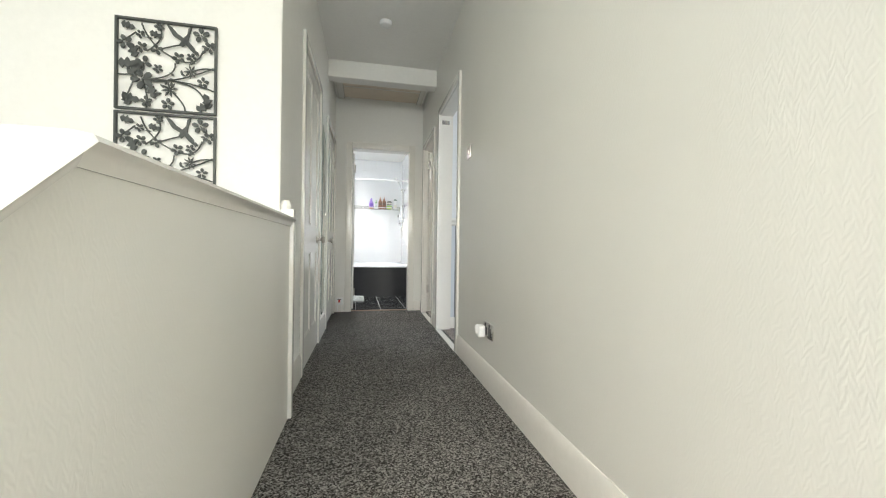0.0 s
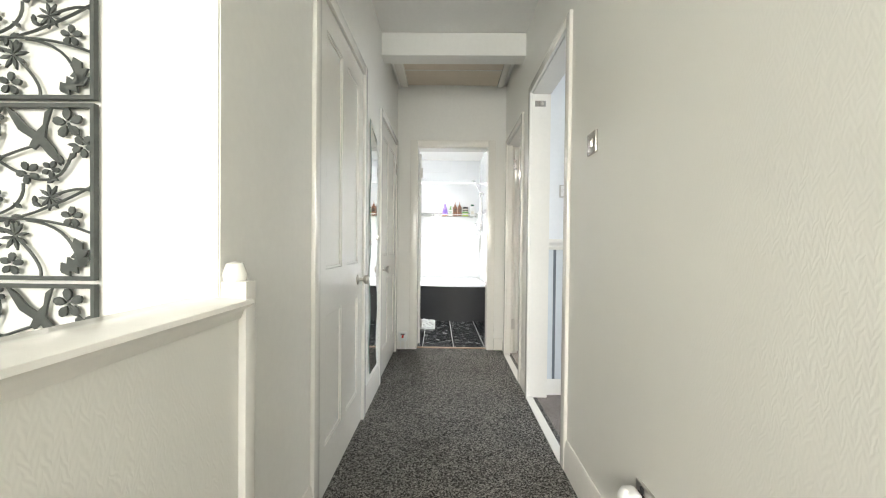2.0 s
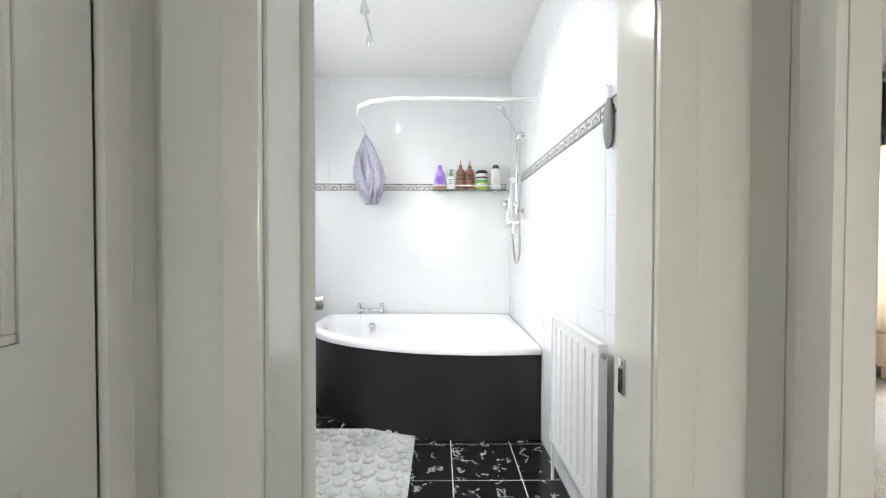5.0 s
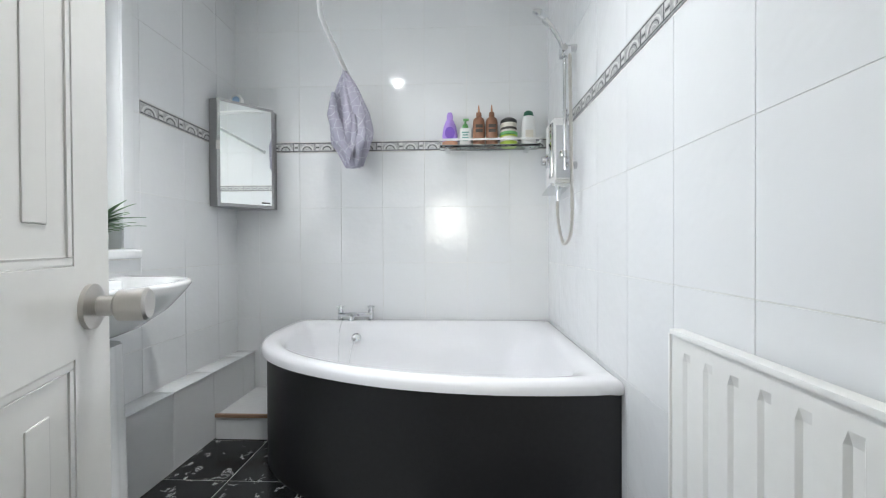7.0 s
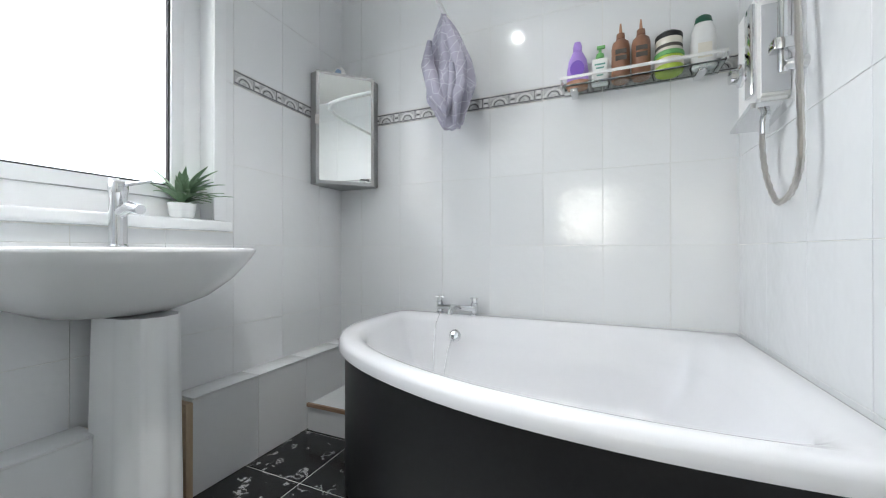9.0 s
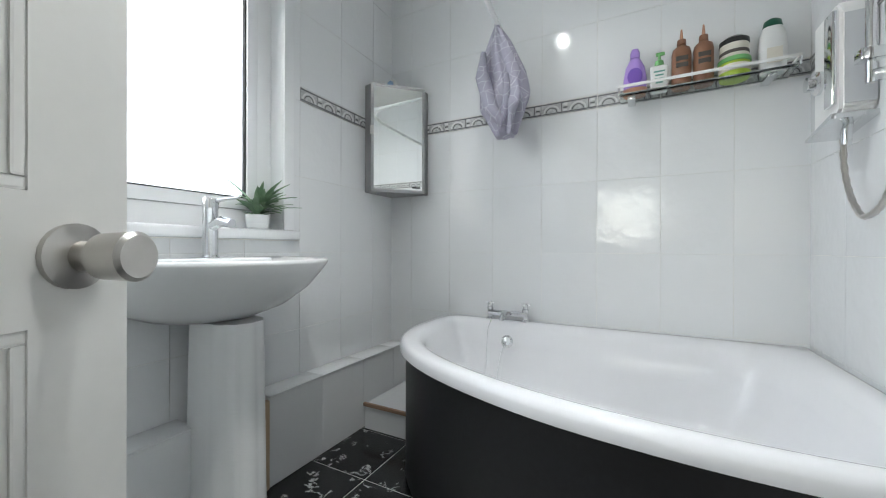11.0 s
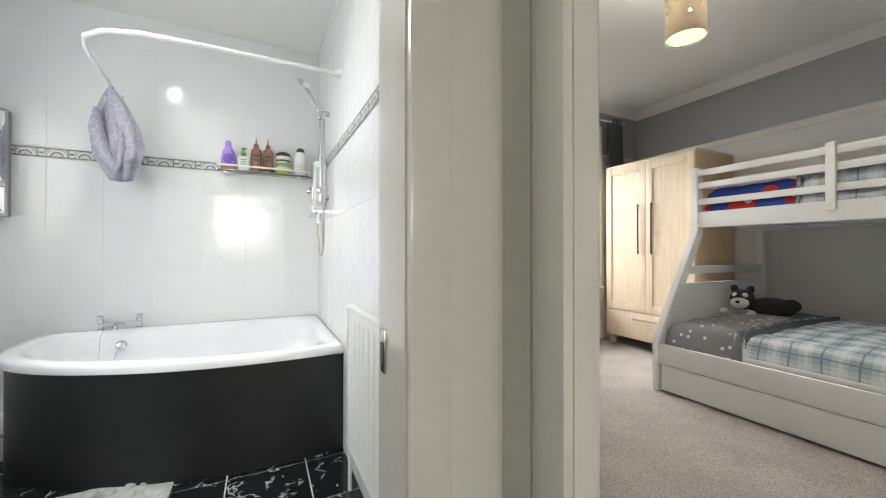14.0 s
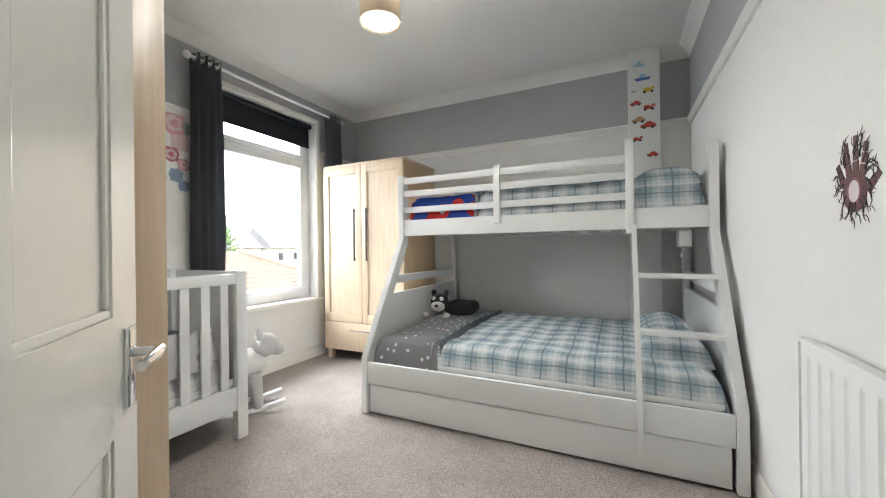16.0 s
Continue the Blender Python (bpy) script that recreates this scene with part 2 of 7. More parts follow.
STEEL = M("brushed_steel", (0.55, 0.53, 0.50), 0.28, metal=1, var=0.06, bmp=0.1, bscale=300)
GREY_STEEL = M("grey_steel", (0.40, 0.40, 0.40), 0.36, metal=1, var=0.05, bmp=0.05)
NICKEL = M("satin_nickel", (0.52, 0.49, 0.44), 0.3, metal=1, var=0.06, bmp=0.05)
MIRROR = M("mirror_silver", (0.80, 0.82, 0.81), 0.02, metal=1, var=0.0, bmp=0, rvar=0.0)
GREEN_EDGE = M("green_glass_edge", (0.30, 0.38, 0.35), 0.15, bmp=0)
GLASS = glass("clear_glass")
GLASS_GREEN = glass("greenish_shelf_glass", (0.93, 0.98, 0.96))
GLASS_GREEN.node_tree.nodes["Principled BSDF"].inputs["IOR"].default_value = 1.12
FROST = glass("frosted_glass", (0.97, 0.98, 1), 0.5)
UPVC = M("white_upvc", (0.82, 0.83, 0.84), 0.25, var=0.01, bmp=0, rvar=0.04)
SEAL = M("black_rubber_seal", (0.02, 0.02, 0.02), 0.6, bmp=0)
PIN = M("white_radiator_enamel", (0.82, 0.82, 0.80), 0.45, var=0.02, bmp=0)
IRON = M("dark_grey_metal_art", (0.06, 0.065, 0.06), 0.5, var=0.2, fine=80, bmp=0.1)
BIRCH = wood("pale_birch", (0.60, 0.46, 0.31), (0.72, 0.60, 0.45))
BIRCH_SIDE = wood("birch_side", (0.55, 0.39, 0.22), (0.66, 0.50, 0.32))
RAW_PINE = wood("bare_pine_edge", (0.48, 0.35, 0.22), (0.60, 0.47, 0.33))
BROWN_TRIM = wood("brown_timber_trim", (0.24, 0.14, 0.09), (0.36, 0.24, 0.16), (2, 14, 14))
CURTAIN = M("charcoal_curtain", (0.14, 0.15, 0.165), 0.9, var=0.12, fine=160, bmp=0.3, bscale=500)
BLIND = M("black_blind_fabric", (0.012, 0.014, 0.022), 0.8, var=0.2, bmp=0.2, bscale=500)
DARK = M("dark_socket_insert", (0.03, 0.03, 0.03), 0.4, bmp=0)
PLASTIC = M("white_plastic", (0.80, 0.80, 0.79), 0.3, var=0.01, bmp=0)
RED = M("red_rocker", (0.55, 0.03, 0.02), 0.35, bmp=0)
STRIPE_PALE = M("pale_blue_stripe", (0.62, 0.66, 0.69), 0.6, var=0.04)
STRIPE_DARK = M("slate_stripe", (0.14, 0.16, 0.18), 0.55, var=0.06)
STRIPE_MID = M("grey_stripe", (0.30, 0.33, 0.36), 0.55, var=0.06)
PLAID = plaid("blue_check_cotton", (0.26, 0.335, 0.385), (0.10, 0.135, 0.165), (0.56, 0.58, 0.58))
PLAID_V = plaid("blue_check_cotton_hanging", (0.26, 0.335, 0.385), (0.10, 0.135, 0.165), (0.54, 0.57, 0.58), ('Y', 'Z'))
STARS = spotted("grey_star_blanket", (0.20, 0.195, 0.20), (0.62, 0.61, 0.62), 17.0, 0.2)
HEROES = spotted("blue_and_red_cover", (0.03, 0.07, 0.32), (0.50, 0.035, 0.03), 7.0, 0.42, (0.75, 0.75, 0.74))
MATTRESS = M("mattress_ticking", (0.70, 0.69, 0.67), 0.9, var=0.04)
FUR_BLACK = M("black_plush", (0.02, 0.02, 0.022), 0.95, var=0.3, fine=200, bmp=0.8, bscale=350, dist=0.004)
FUR_WHITE = M("white_plush", (0.68, 0.66, 0.63), 0.95, var=0.1, fine=200, bmp=0.8, bscale=350, dist=0.004)
FUR_GREY = M("pale_grey_plush", (0.52, 0.50, 0.48), 0.95, var=0.1, fine=200, bmp=0.6, bscale=350, dist=0.004)
LEAF = M("grey_green_leaf", (0.17, 0.27, 0.16), 0.5, var=0.35, fine=30, bmp=0.1)
SOIL = M("potting_soil", (0.04, 0.03, 0.02), 0.95, var=0.4)
MARBLE_MAT = M("pale_grey_foam_mat", (0.42, 0.43, 0.42), 0.9, var=0.25, big=7, fine=30, bmp=0.3, bscale=250)
SHADE = M("taupe_lamp_shade", (0.24, 0.22, 0.19), 0.6, var=0.05)
BULB = emit("lit_lamp_diffuser", (1, 0.86, 0.62), 0.32)
SPOT = emit("lit_spot_lens", (1, 0.97, 0.92), 3.0)


def curtain_cloth(name):
    m, nt, b = base_mat(name)
    v = pos(nt, (1, 1, 1))
    vo = node(nt, "TexVoronoi", Scale=21.0)
    vo.feature = 'DISTANCE_TO_EDGE'
    L(nt, v, vo.inputs["Vector"])
    f = math_node(nt, 'LESS_THAN', vo.outputs["Distance"], 0.02)
    L(nt, mix(nt, f, (0.36, 0.35, 0.43), (0.58, 0.58, 0.63)), b.inputs["Base Color"])
    b.inputs["Roughness"].default_value = 0.7
    bump(nt, b, noise_fac(nt, v, 300.0, 2), 0.15, 0.001)
    return m


SHOWER_CLOTH = curtain_cloth("lilac_grey_shower_cloth")


def flat(name, col, rough=0.4):
    return M(name, col, rough, var=0.04, bmp=0)

# ---- mesh helpers ----
FR = Matrix.Identity(4)
HALL = Matrix.Translation((1.0, 4.465, 0)) @ Matrix.Rotation(radians(-1.5), 4, 'Z') @ Matrix.Translation((-1.0, -4.465, 0))
WORLD = Matrix.Identity(4)


def use(m):
    global FR
    FR = m


def BM():
    return bmesh.new()


def bx(bm, x0, x1, y0, y1, z0, z1, bev=0.0, seg=2, m=None, mi=0):
    c = [(x0, y0, z0), (x1, y0, z0), (x1, y1, z0), (x0, y1, z0), (x0, y0, z1), (x1, y0, z1), (x1, y1, z1), (x0, y1, z1)]
    vs = [bm.verts.new(m @ Vector(p) if m else p) for p in c]
    fs = [bm.faces.new([vs[i] for i in q]) for q in ((0, 3, 2, 1), (4, 5, 6, 7), (0, 1, 5, 4), (1, 2, 6, 5), (2, 3, 7, 6), (3, 0, 4, 7))]
    for f in fs:
        f.material_index = mi
    if bev:
        es = {e for f in fs for e in f.edges}
        bmesh.ops.bevel(bm, geom=list(es), offset=bev, segments=seg, affect='EDGES', profile=0.6)
    return bm


def prism(bm, pts, ax, a, b):
    """Outline pts (two coordinates each) drawn out from a to b along ax ('x': pts are y,z; 'y': x,z; 'z': x,y)."""
    def p3(p, t):
        return {'x': (t, p[0], p[1]), 'y': (p[0], t, p[1]), 'z': (p[0], p[1], t)}[ax]
    lo = [bm.verts.new(p3(p, a)) for p in pts]
    hi = [bm.verts.new(p3(p, b)) for p in pts]
    n = len(pts)
    bm.faces.new(lo), bm.faces.new(hi[::-1])
    for i in range(n):
        bm.faces.new((lo[i], hi[i], hi[(i + 1) % n], lo[(i + 1) % n]))
    bmesh.ops.recalc_face_normals(bm, faces=bm.faces[:])
    return bm


def tube(bm, pts, r, n=10, closed=False, caps=True):
    pts = [Vector(p) for p in pts]
    k = len(pts)
    rad = r if isinstance(r, (list, tuple)) else [r] * k
    rings, side = [], None
    for i, p in enumerate(pts):
        a, b = (pts[i - 1] if (i or closed) else p), (pts[(i + 1) % k] if (i < k - 1 or closed) else p)
        d = (b - a).normalized()
        if side is None:
            side = d.orthogonal().normalized()
        side = (side - d * side.dot(d)).normalized()
        up = d.cross(side)
        rings.append([bm.verts.new(p + rad[i] * (math.cos(2 * math.pi * j / n) * side + math.sin(2 * math.pi * j / n) * up)) for j in range(n)])
    for i in range(k if closed else k - 1):
        A, B = rings[i], rings[(i + 1) % k]
        for j in range(n):
            bm.faces.new((A[j], A[(j + 1) % n], B[(j + 1) % n], B[j]))
    if caps and not closed:
        bm.faces.new(rings[0][::-1]), bm.faces.new(rings[-1])
    return bm


def lathe(bm, prof, m=None, n=24, sx=1.0, sy=1.0):
    """A profile of (radius, height) turned round the z axis."""
    m = m or Matrix.Identity(4)
    rings = [[bm.verts.new(m @ Vector((r * sx * math.cos(2 * math.pi * j / n), r * sy * math.sin(2 * math.pi * j / n), z))) for j in range(n)] for r, z in prof]
    for A, B in zip(rings, rings[1:]):
        for j in range(n):
            bm.faces.new((A[j], A[(j + 1) % n], B[(j + 1) % n], B[j]))
    if prof[0][0] > 1e-4:
        bm.faces.new(rings[0][::-1])
    if prof[-1][0] > 1e-4:
        bm.faces.new(rings[-1])
    return bm


def ball(bm, c, rx, ry, rz, n=16, m=None, lump=0.0):
    geo = bmesh.ops.create_uvsphere(bm, u_segments=n, v_segments=max(6, n * 2 // 3), radius=1)
    for v in geo["verts"]:
        k = 1 + lump * noise.noise(v.co * 2.3 + Vector(c) * 5)
        v.co = Vector((v.co.x * rx * k, v.co.y * ry * k, v.co.z * rz * k))
        v.co = (m @ v.co if m else v.co) + Vector(c)
    return bm


def rot(ax, deg, at=(0, 0, 0)):
    return Matrix.Translation(at) @ Matrix.Rotation(radians(deg), 4, ax)


def mesh(name, bm, mats, smooth=True, ang=40):
    me = bpy.data.meshes.new(name)
    bmesh.ops.recalc_face_normals(bm, faces=bm.faces[:])
    bm.to_mesh(me)
    bm.free()
    for m in (mats if isinstance(mats, (list, tuple)) else [mats]):
        me.materials.append(m)
    if smooth:
        me.polygons.foreach_set("use_smooth", [True] * len(me.polygons))
        me.set_sharp_from_angle(angle=radians(ang))
    return me


def thing(name, label, category, at=(0, 0, 0), rz=0.0, group="", kind=""):
    ob = new(name)
    ob.empty_display_size = 0.1
    ob.matrix_basis = FR @ pose(*at, 0, 0, rz)
    return tagged(ob, label, category, group, kind)


def part(name, bm, mats, parent, label="", smooth=True, ang=40):
    ob = new(name, mesh(name, bm, mats, smooth, ang))
    ob.parent = parent
    if label:
        ob["label"] = label
    return ob


def solo(name, bm, mats, label, category, kind="", at=(0, 0, 0), rz=0.0, group="", smooth=True, ang=40):
    ob = new(name, mesh(name, bm, mats, smooth, ang))
    ob.matrix_basis = FR @ pose(*at, 0, 0, rz)
    return tagged(ob, label, category, group, kind)


def struct(name, bm, mats, label, category="wall", smooth=False):
    return solo(name, bm, mats, label, category, "structure", smooth=smooth)


def panel_wall(bm, ax, c0, c1, a0, a1, z0, z1, holes=()):
    """A wall between c0 and c1 across, a0 to a1 along; holes are (from, to, bottom, top)."""
    def b(s, e, lo, hi):
        if e - s > 1e-4 and hi - lo > 1e-4:
            bx(bm, c0, c1, s, e, lo, hi) if ax == 'x' else bx(bm, s, e, c0, c1, lo, hi)
    at = a0
    for s, e, lo, hi in sorted(holes):
        b(at, s, z0, z1)
        b(s, e, z0, lo)
        b(s, e, hi, z1)
        at = e
    b(at, a1, z0, z1)
    return bm


# ---- hall and stair ----
use(HALL)
UL, UR, VE, HC = 0.53, 1.628, 4.465, 2.68
HW = UL + 0.045  # face of the low stair wall
struct("floor", bx(BM(), UL - 0.1, UR + 0.06, 0.45, VE + 0.06, -0.22, 0.0), CARPET_HALL, "dark grey speckled twist pile carpet in the hall", "carpet")
b = BM()
for i in range(9):
    bx(b, UL, UR, 0.45 - 0.235 * (i + 1), 0.45 - 0.235 * i, -1.95, -0.19 * (i + 1), 0.012)
struct("stairs", b, CARPET_HALL, "carpeted stair going down from the landing", "stairs")
struct("floor_stairwell", bx(BM(), -1.4, UR + 0.1, -3.2, 1.8, -2.1, -1.9), CARPET_HALL, "dark carpet at the foot of the stair", "carpet")
struct("ceiling", bx(BM(), -1.5, UR + 0.13, -2.9, VE + 0.14, HC, HC + 0.15), CEIL, "white painted hall ceiling", "ceiling")
struct("wall_east", panel_wall(BM(), 'x', UR, UR + 0.115, -2.9, VE + 0.05, -2.0, HC, [(2.49, 3.32, -0.05, 2.15), (3.585, 4.39, -0.05, 2.06)]), PAPER,
       "cream embossed papered hall wall with two doorways", "wall")
struct("wall_west", panel_wall(BM(), 'x', UL - 0.12, UL, 1.53, VE + 0.05, -0.2, HC, [(2.13, 2.94, -0.05, 2.10), (3.50, 4.36, -0.05, 2.06)]), PLASTER,
       "white hall wall with two closed doors", "wall")
struct("wall_north", panel_wall(BM(), 'y', VE, VE + 0.135, UL - 0.14, UR + 0.01, 0, HC, [(0.72, 1.475, 0, 2.07)]), PLASTER, "white end wall of the hall round the bathroom doorway", "wall")
struct("wall_stairwell_north", bx(BM(), -1.4, UL - 0.003, 1.525, 1.645, -2.0, HC), PLASTER, "bright white stairwell wall with metal art", "wall")
struct("wall_stairwell_west", bx(BM(), -1.5, -1.4, -3.0, 1.8, -2.0, HC), PLASTER, "white stairwell side wall", "wall")
struct("wall_stairwell_south", panel_wall(BM(), 'y', -2.9, -2.75, -1.4, UR, -2.0, HC, [(-0.65, 1.52, 1.0, 2.45)]), PLASTER, "white stairwell wall with a window", "wall")
struct("wall_behind_doors", bx(BM(), UL - 0.35, UL - 0.25, 1.8, VE, 0, HC), PLASTER, "plain wall behind the closed doors", "wall")
hw = prism(BM(), [(-1.6, -1.95), (1.525, -1.95), (1.525, 0.903), (0.22, 0.905), (-1.6, -0.515)], 'x', HW - 0.115, HW)
struct("half_wall", hw, PAPER, "low embossed papered wall guarding the stair", "half wall")


def cap_run(y0, z0, y1, z1):
    """Moulded capping along the half wall between two heights."""
    prof = [(-0.135, 0), (-0.135, 0.05), (-0.12, 0.072), (-0.06, 0.08), (0.0, 0.078), (0.022, 0.067), (0.027, 0.047), (0.018, 0.03), (0.011, 0.012), (0.009, -0.004), (0.004, -0.03), (0, -0.03), (-0.06, 0)]
    prof = [(u, 0.08 - (0.08 - w) * 0.42) for u, w in prof]
    bm = BM()
    ra = [bm.verts.new((HW + u, y0, z0 + w)) for u, w in prof]
    rb = [bm.verts.new((HW + u, y1, z1 + w)) for u, w in prof]
    n = len(prof)
    for i in range(n):
        bm.faces.new((ra[i], rb[i], rb[(i + 1) % n], ra[(i + 1) % n]))
    bm.faces.new(ra), bm.faces.new(rb[::-1])
    return bm


cap = thing("cap_rail", "white gloss moulded timber capping on the low stair wall", "rail", kind="structure")
part("rail", cap_run(0.22, 0.870, 1.545, 0.868), GLOSS, cap)
part("sloping_rail", cap_run(-1.6, -0.55, 0.22, 0.870), GLOSS, cap)
b = bx(BM(), UL + 0.002, HW + 0.016, 1.527, 1.572, 0, 0.985, 0.004)
lathe(b, [(0.0, 0.0), (0.024, 0.0), (0.027, 0.02), (0.018, 0.045), (0, 0.05)], Matrix.Translation((UL + 0.022, 1.55, 0.98)), 12)
part("end_post", b, GLOSS, cap)


def frame_trim(name, ax, face, out, a0, a1, top, w=0.07, d=0.018, mat=GLOSS, lab="white gloss painted door architrave"):
    """Architrave round an opening: two stiles and a head, proud of the wall face by d."""
    t = thing(name, lab, "door frame", kind="structure")
    f0, f1 = (face, face + d * out) if out > 0 else (face + d * out, face)
    for nm, s, e, lo, hi in (("stile", a0 - w, a0, 0, top + w), ("stile", a1, a1 + w, 0, top + w), ("head", a0 + 0.0005, a1 - 0.0005, top, top + w)):
        bm = BM()
        bx(bm, f0, f1, s, e, lo, hi, 0.005) if ax == 'x' else bx(bm, s, e, f0, f1, lo, hi, 0.005)
        part(nm, bm, mat, t)
    return t


def lining(t, ax, c0, c1, a0, a1, top, mat=GLOSS):
    for nm, s, e, lo, hi in (("lining", a0 - 0.001, a0 + 0.022, 0, top), ("lining", a1 - 0.022, a1 + 0.001, 0, top), ("head_lining", a0 + 0.022, a1 - 0.022, top - 0.022, top + 0.001)):
        bm = BM()
        bx(bm, c0, c1, s, e, lo, hi) if ax == 'x' else bx(bm, s, e, c0, c1, lo, hi)
        part(nm, bm, mat, t)


frame_trim("door_frame_1", 'x', UL, 1, 2.15, 2.925, 2.085, 0.06)
frame_trim("door_frame_2", 'x', UL, 1, 3.52, 4.345, 2.045, 0.05)
t = frame_trim("door_frame_3", 'x', UR, -1, 2.51, 3.285, 2.13, 0.055)
lining(t, 'x', UR + 0.002, UR + 0.13, 2.49, 3.32, 2.15)
t = frame_trim("door_frame_4", 'x', UR, -1, 3.605, 4.300, 2.04, 0.055)
lining(t, 'x', UR + 0.002, UR + 0.118, 3.585, 4.39, 2.06)
part("door_stop", bx(BM(), UR + 0.0005, UR + 0.045, 4.3005, 4.3675, 0, 2.037, 0.003), GLOSS, t)
for z in (0.39, 1.79):
    b = bx(BM(), UR + 0.055, UR + 0.09, 4.3635, 4.3675, z - 0.075, z + 0.075, 0.0015)
    tube(b, [(UR + 0.097, 4.36, z - 0.075), (UR + 0.097, 4.36, z + 0.075)], 0.008, 8)
    for k in range(3):
        lathe(b, [(0, 0), (0.005, 0), (0.004, 0.002), (0, 0.002)], rot('X', 90, (UR + 0.072, 4.3636, z - 0.05 + 0.05 * k)), 8)
    part("hinge_leaf", b, GLOSS, t, "painted-over butt hinge")
t = frame_trim("door_frame_5", 'y', VE, -1, 0.735, 1.455, 2.055, 0.07)
lining(t, 'y', VE + 0.002, VE + 0.15, 0.72, 1.475, 2.07)
part("hinge_post", bx(BM(), 0.66, 0.726, VE + 0.1505, VE + 0.205, 0, 2.05, 0.004), GLOSS, t)

sk = thing("baseboard", "white painted moulded skirting boards in the hall", "skirting", kind="structure")


def skirt(par, ax, face, out, s, e, h=0.12, d=0.014, z0=0.0, mat=GLOSS):
    pr = [(0, 0), (d, 0), (d, h * 0.72), (d * 0.75, h * 0.8), (d * 0.6, h * 0.93), (d * 0.25, h), (0, h)]
    pts = [(face + out * p[0], z0 + p[1]) for p in pr]
    bm = BM()
    n = len(pts)
    def q(p, a):
        return (p[0], a, p[1]) if ax == 'x' else (a, p[0], p[1])
    A, B = [bm.verts.new(q(p, s)) for p in pts], [bm.verts.new(q(p, e)) for p in pts]
    for i in range(n):
        bm.faces.new((A[i], B[i], B[(i + 1) % n], A[(i + 1) % n]))
    bm.faces.new(A), bm.faces.new(B[::-1])
    part("board", bm, mat, par)


skirt(sk, 'x', UR, -1, 0.45, 2.452, 0.145)
skirt(sk, 'x', UR, -1, 3.345, 3.545)
skirt(sk, 'x', UR, -1, 4.357, VE - 0.016)
skirt(sk, 'x', UL, 1, 1.574, 2.088, 0.15)
skirt(sk, 'x', UL, 1, 2.988, 3.468, 0.15)
skirt(sk, 'y', VE, -1, UL + 0.001, 0.655)
skirt(sk, 'y', VE, -1, 1.527, UR - 0.001)

struct("beam", bx(BM(), UL, UR, 3.52, 3.66, 2.505, HC - 0.002, 0.006), PLASTER, "white plastered beam across the hall ceiling", "beam")
ht = thing("ceiling_hatch", "cream boarded loft hatch with white surround", "hatch", kind="structure")
part("board", bx(BM(), 0.64, 1.53, 3.76, VE - 0.03, HC - 0.012, HC - 0.002), HATCH, ht)
for s in ((0.56, 0.64, 3.69, VE - 0.02), (1.53, 1.59, 3.69, VE - 0.02), (0.64, 1.53, 3.69, 3.76)):
    part("moulding", bx(BM(), *s, HC - 0.03, HC - 0.003, 0.006), GLOSS, ht)
part("board_joint", bx(BM(), 0.64, 1.53, 4.1, 4.112, HC - 0.018, HC - 0.0125), GLOSS, ht)
for nm, x0, x1, y0, y1, mm in (("threshold_strip_1", UR - 0.02, UR + 0.03, 2.512, 3.298, GLOSS), ("threshold_strip_2", UR - 0.02, UR + 0.03, 3.61, 4.298, GLOSS), ("threshold_strip_3", 0.742, 1.452, VE + 0.03, VE + 0.066, BROWN_TRIM)):
    struct(nm, bx(BM(), x0, x1, y0, y1, -0.002, 0.007, 0.002), mm, "narrow threshold strip in the doorway", "threshold")


def panelled_leaf(th, w, h, t, mat, lock=0.86, panels=4, rail=0.19, lead=0.10):
    """Door leaf from x 0 to w, thickness along y from 0 to t, with sunk panels on both faces."""
    st, mu, bot, top = 0.10, 0.09, 0.20, 0.11
    mid = (st + w - lead) / 2
    zs = [(bot, lock - rail / 2), (lock + rail / 2, h - top)]
    xs = [(st, mid - mu / 2), (mid + mu / 2, w - lead)]
    bm = BM()
    bx(bm, 0, st, 0, t, 0, h), bx(bm, w - lead, w, 0, t, 0, h)
    bx(bm, st, w - lead, 0, t, 0, bot), bx(bm, st, w - lead, 0, t, lock - rail / 2, lock + rail / 2), bx(bm, st, w - lead, 0, t, h - top, h)
    for z0, z1 in zs:
        bx(bm, mid - mu / 2, mid + mu / 2, 0, t, z0, z1)
    part("leaf_frame", bm, mat, th, smooth=False)
    for z0, z1 in zs:
        for x0, x1 in xs:
            bm = BM()
            dp = 0.003 if panels == 5 else 0.010
            bx(bm, x0, x1, dp, t - dp, z0, z1)
            g = 0.013
            for y0, y1 in ((dp * 0.3, dp + 0.0005), (t - dp - 0.0005, t - dp * 0.3)):
                bx(bm, x0, x1, y0, y1, z0, z0 + g, 0.003), bx(bm, x0, x1, y0, y1, z1 - g, z1, 0.003)
                bx(bm, x0, x0 + g, y0, y1, z0 + g, z1 - g, 0.003), bx(bm, x1 - g, x1, y0, y1, z0 + g, z1 - g, 0.003)
            if panels == 5:
                m_ = 0.055
                for y0, y1 in ((0.0012, 0.0035), (t - 0.0035, t - 0.0012)):
                    bx(bm, x0 + m_, x1 - m_, y0, y1, z0 + m_, z1 - m_, 0.0018)
            part("panel", bm, mat, th, smooth=False)


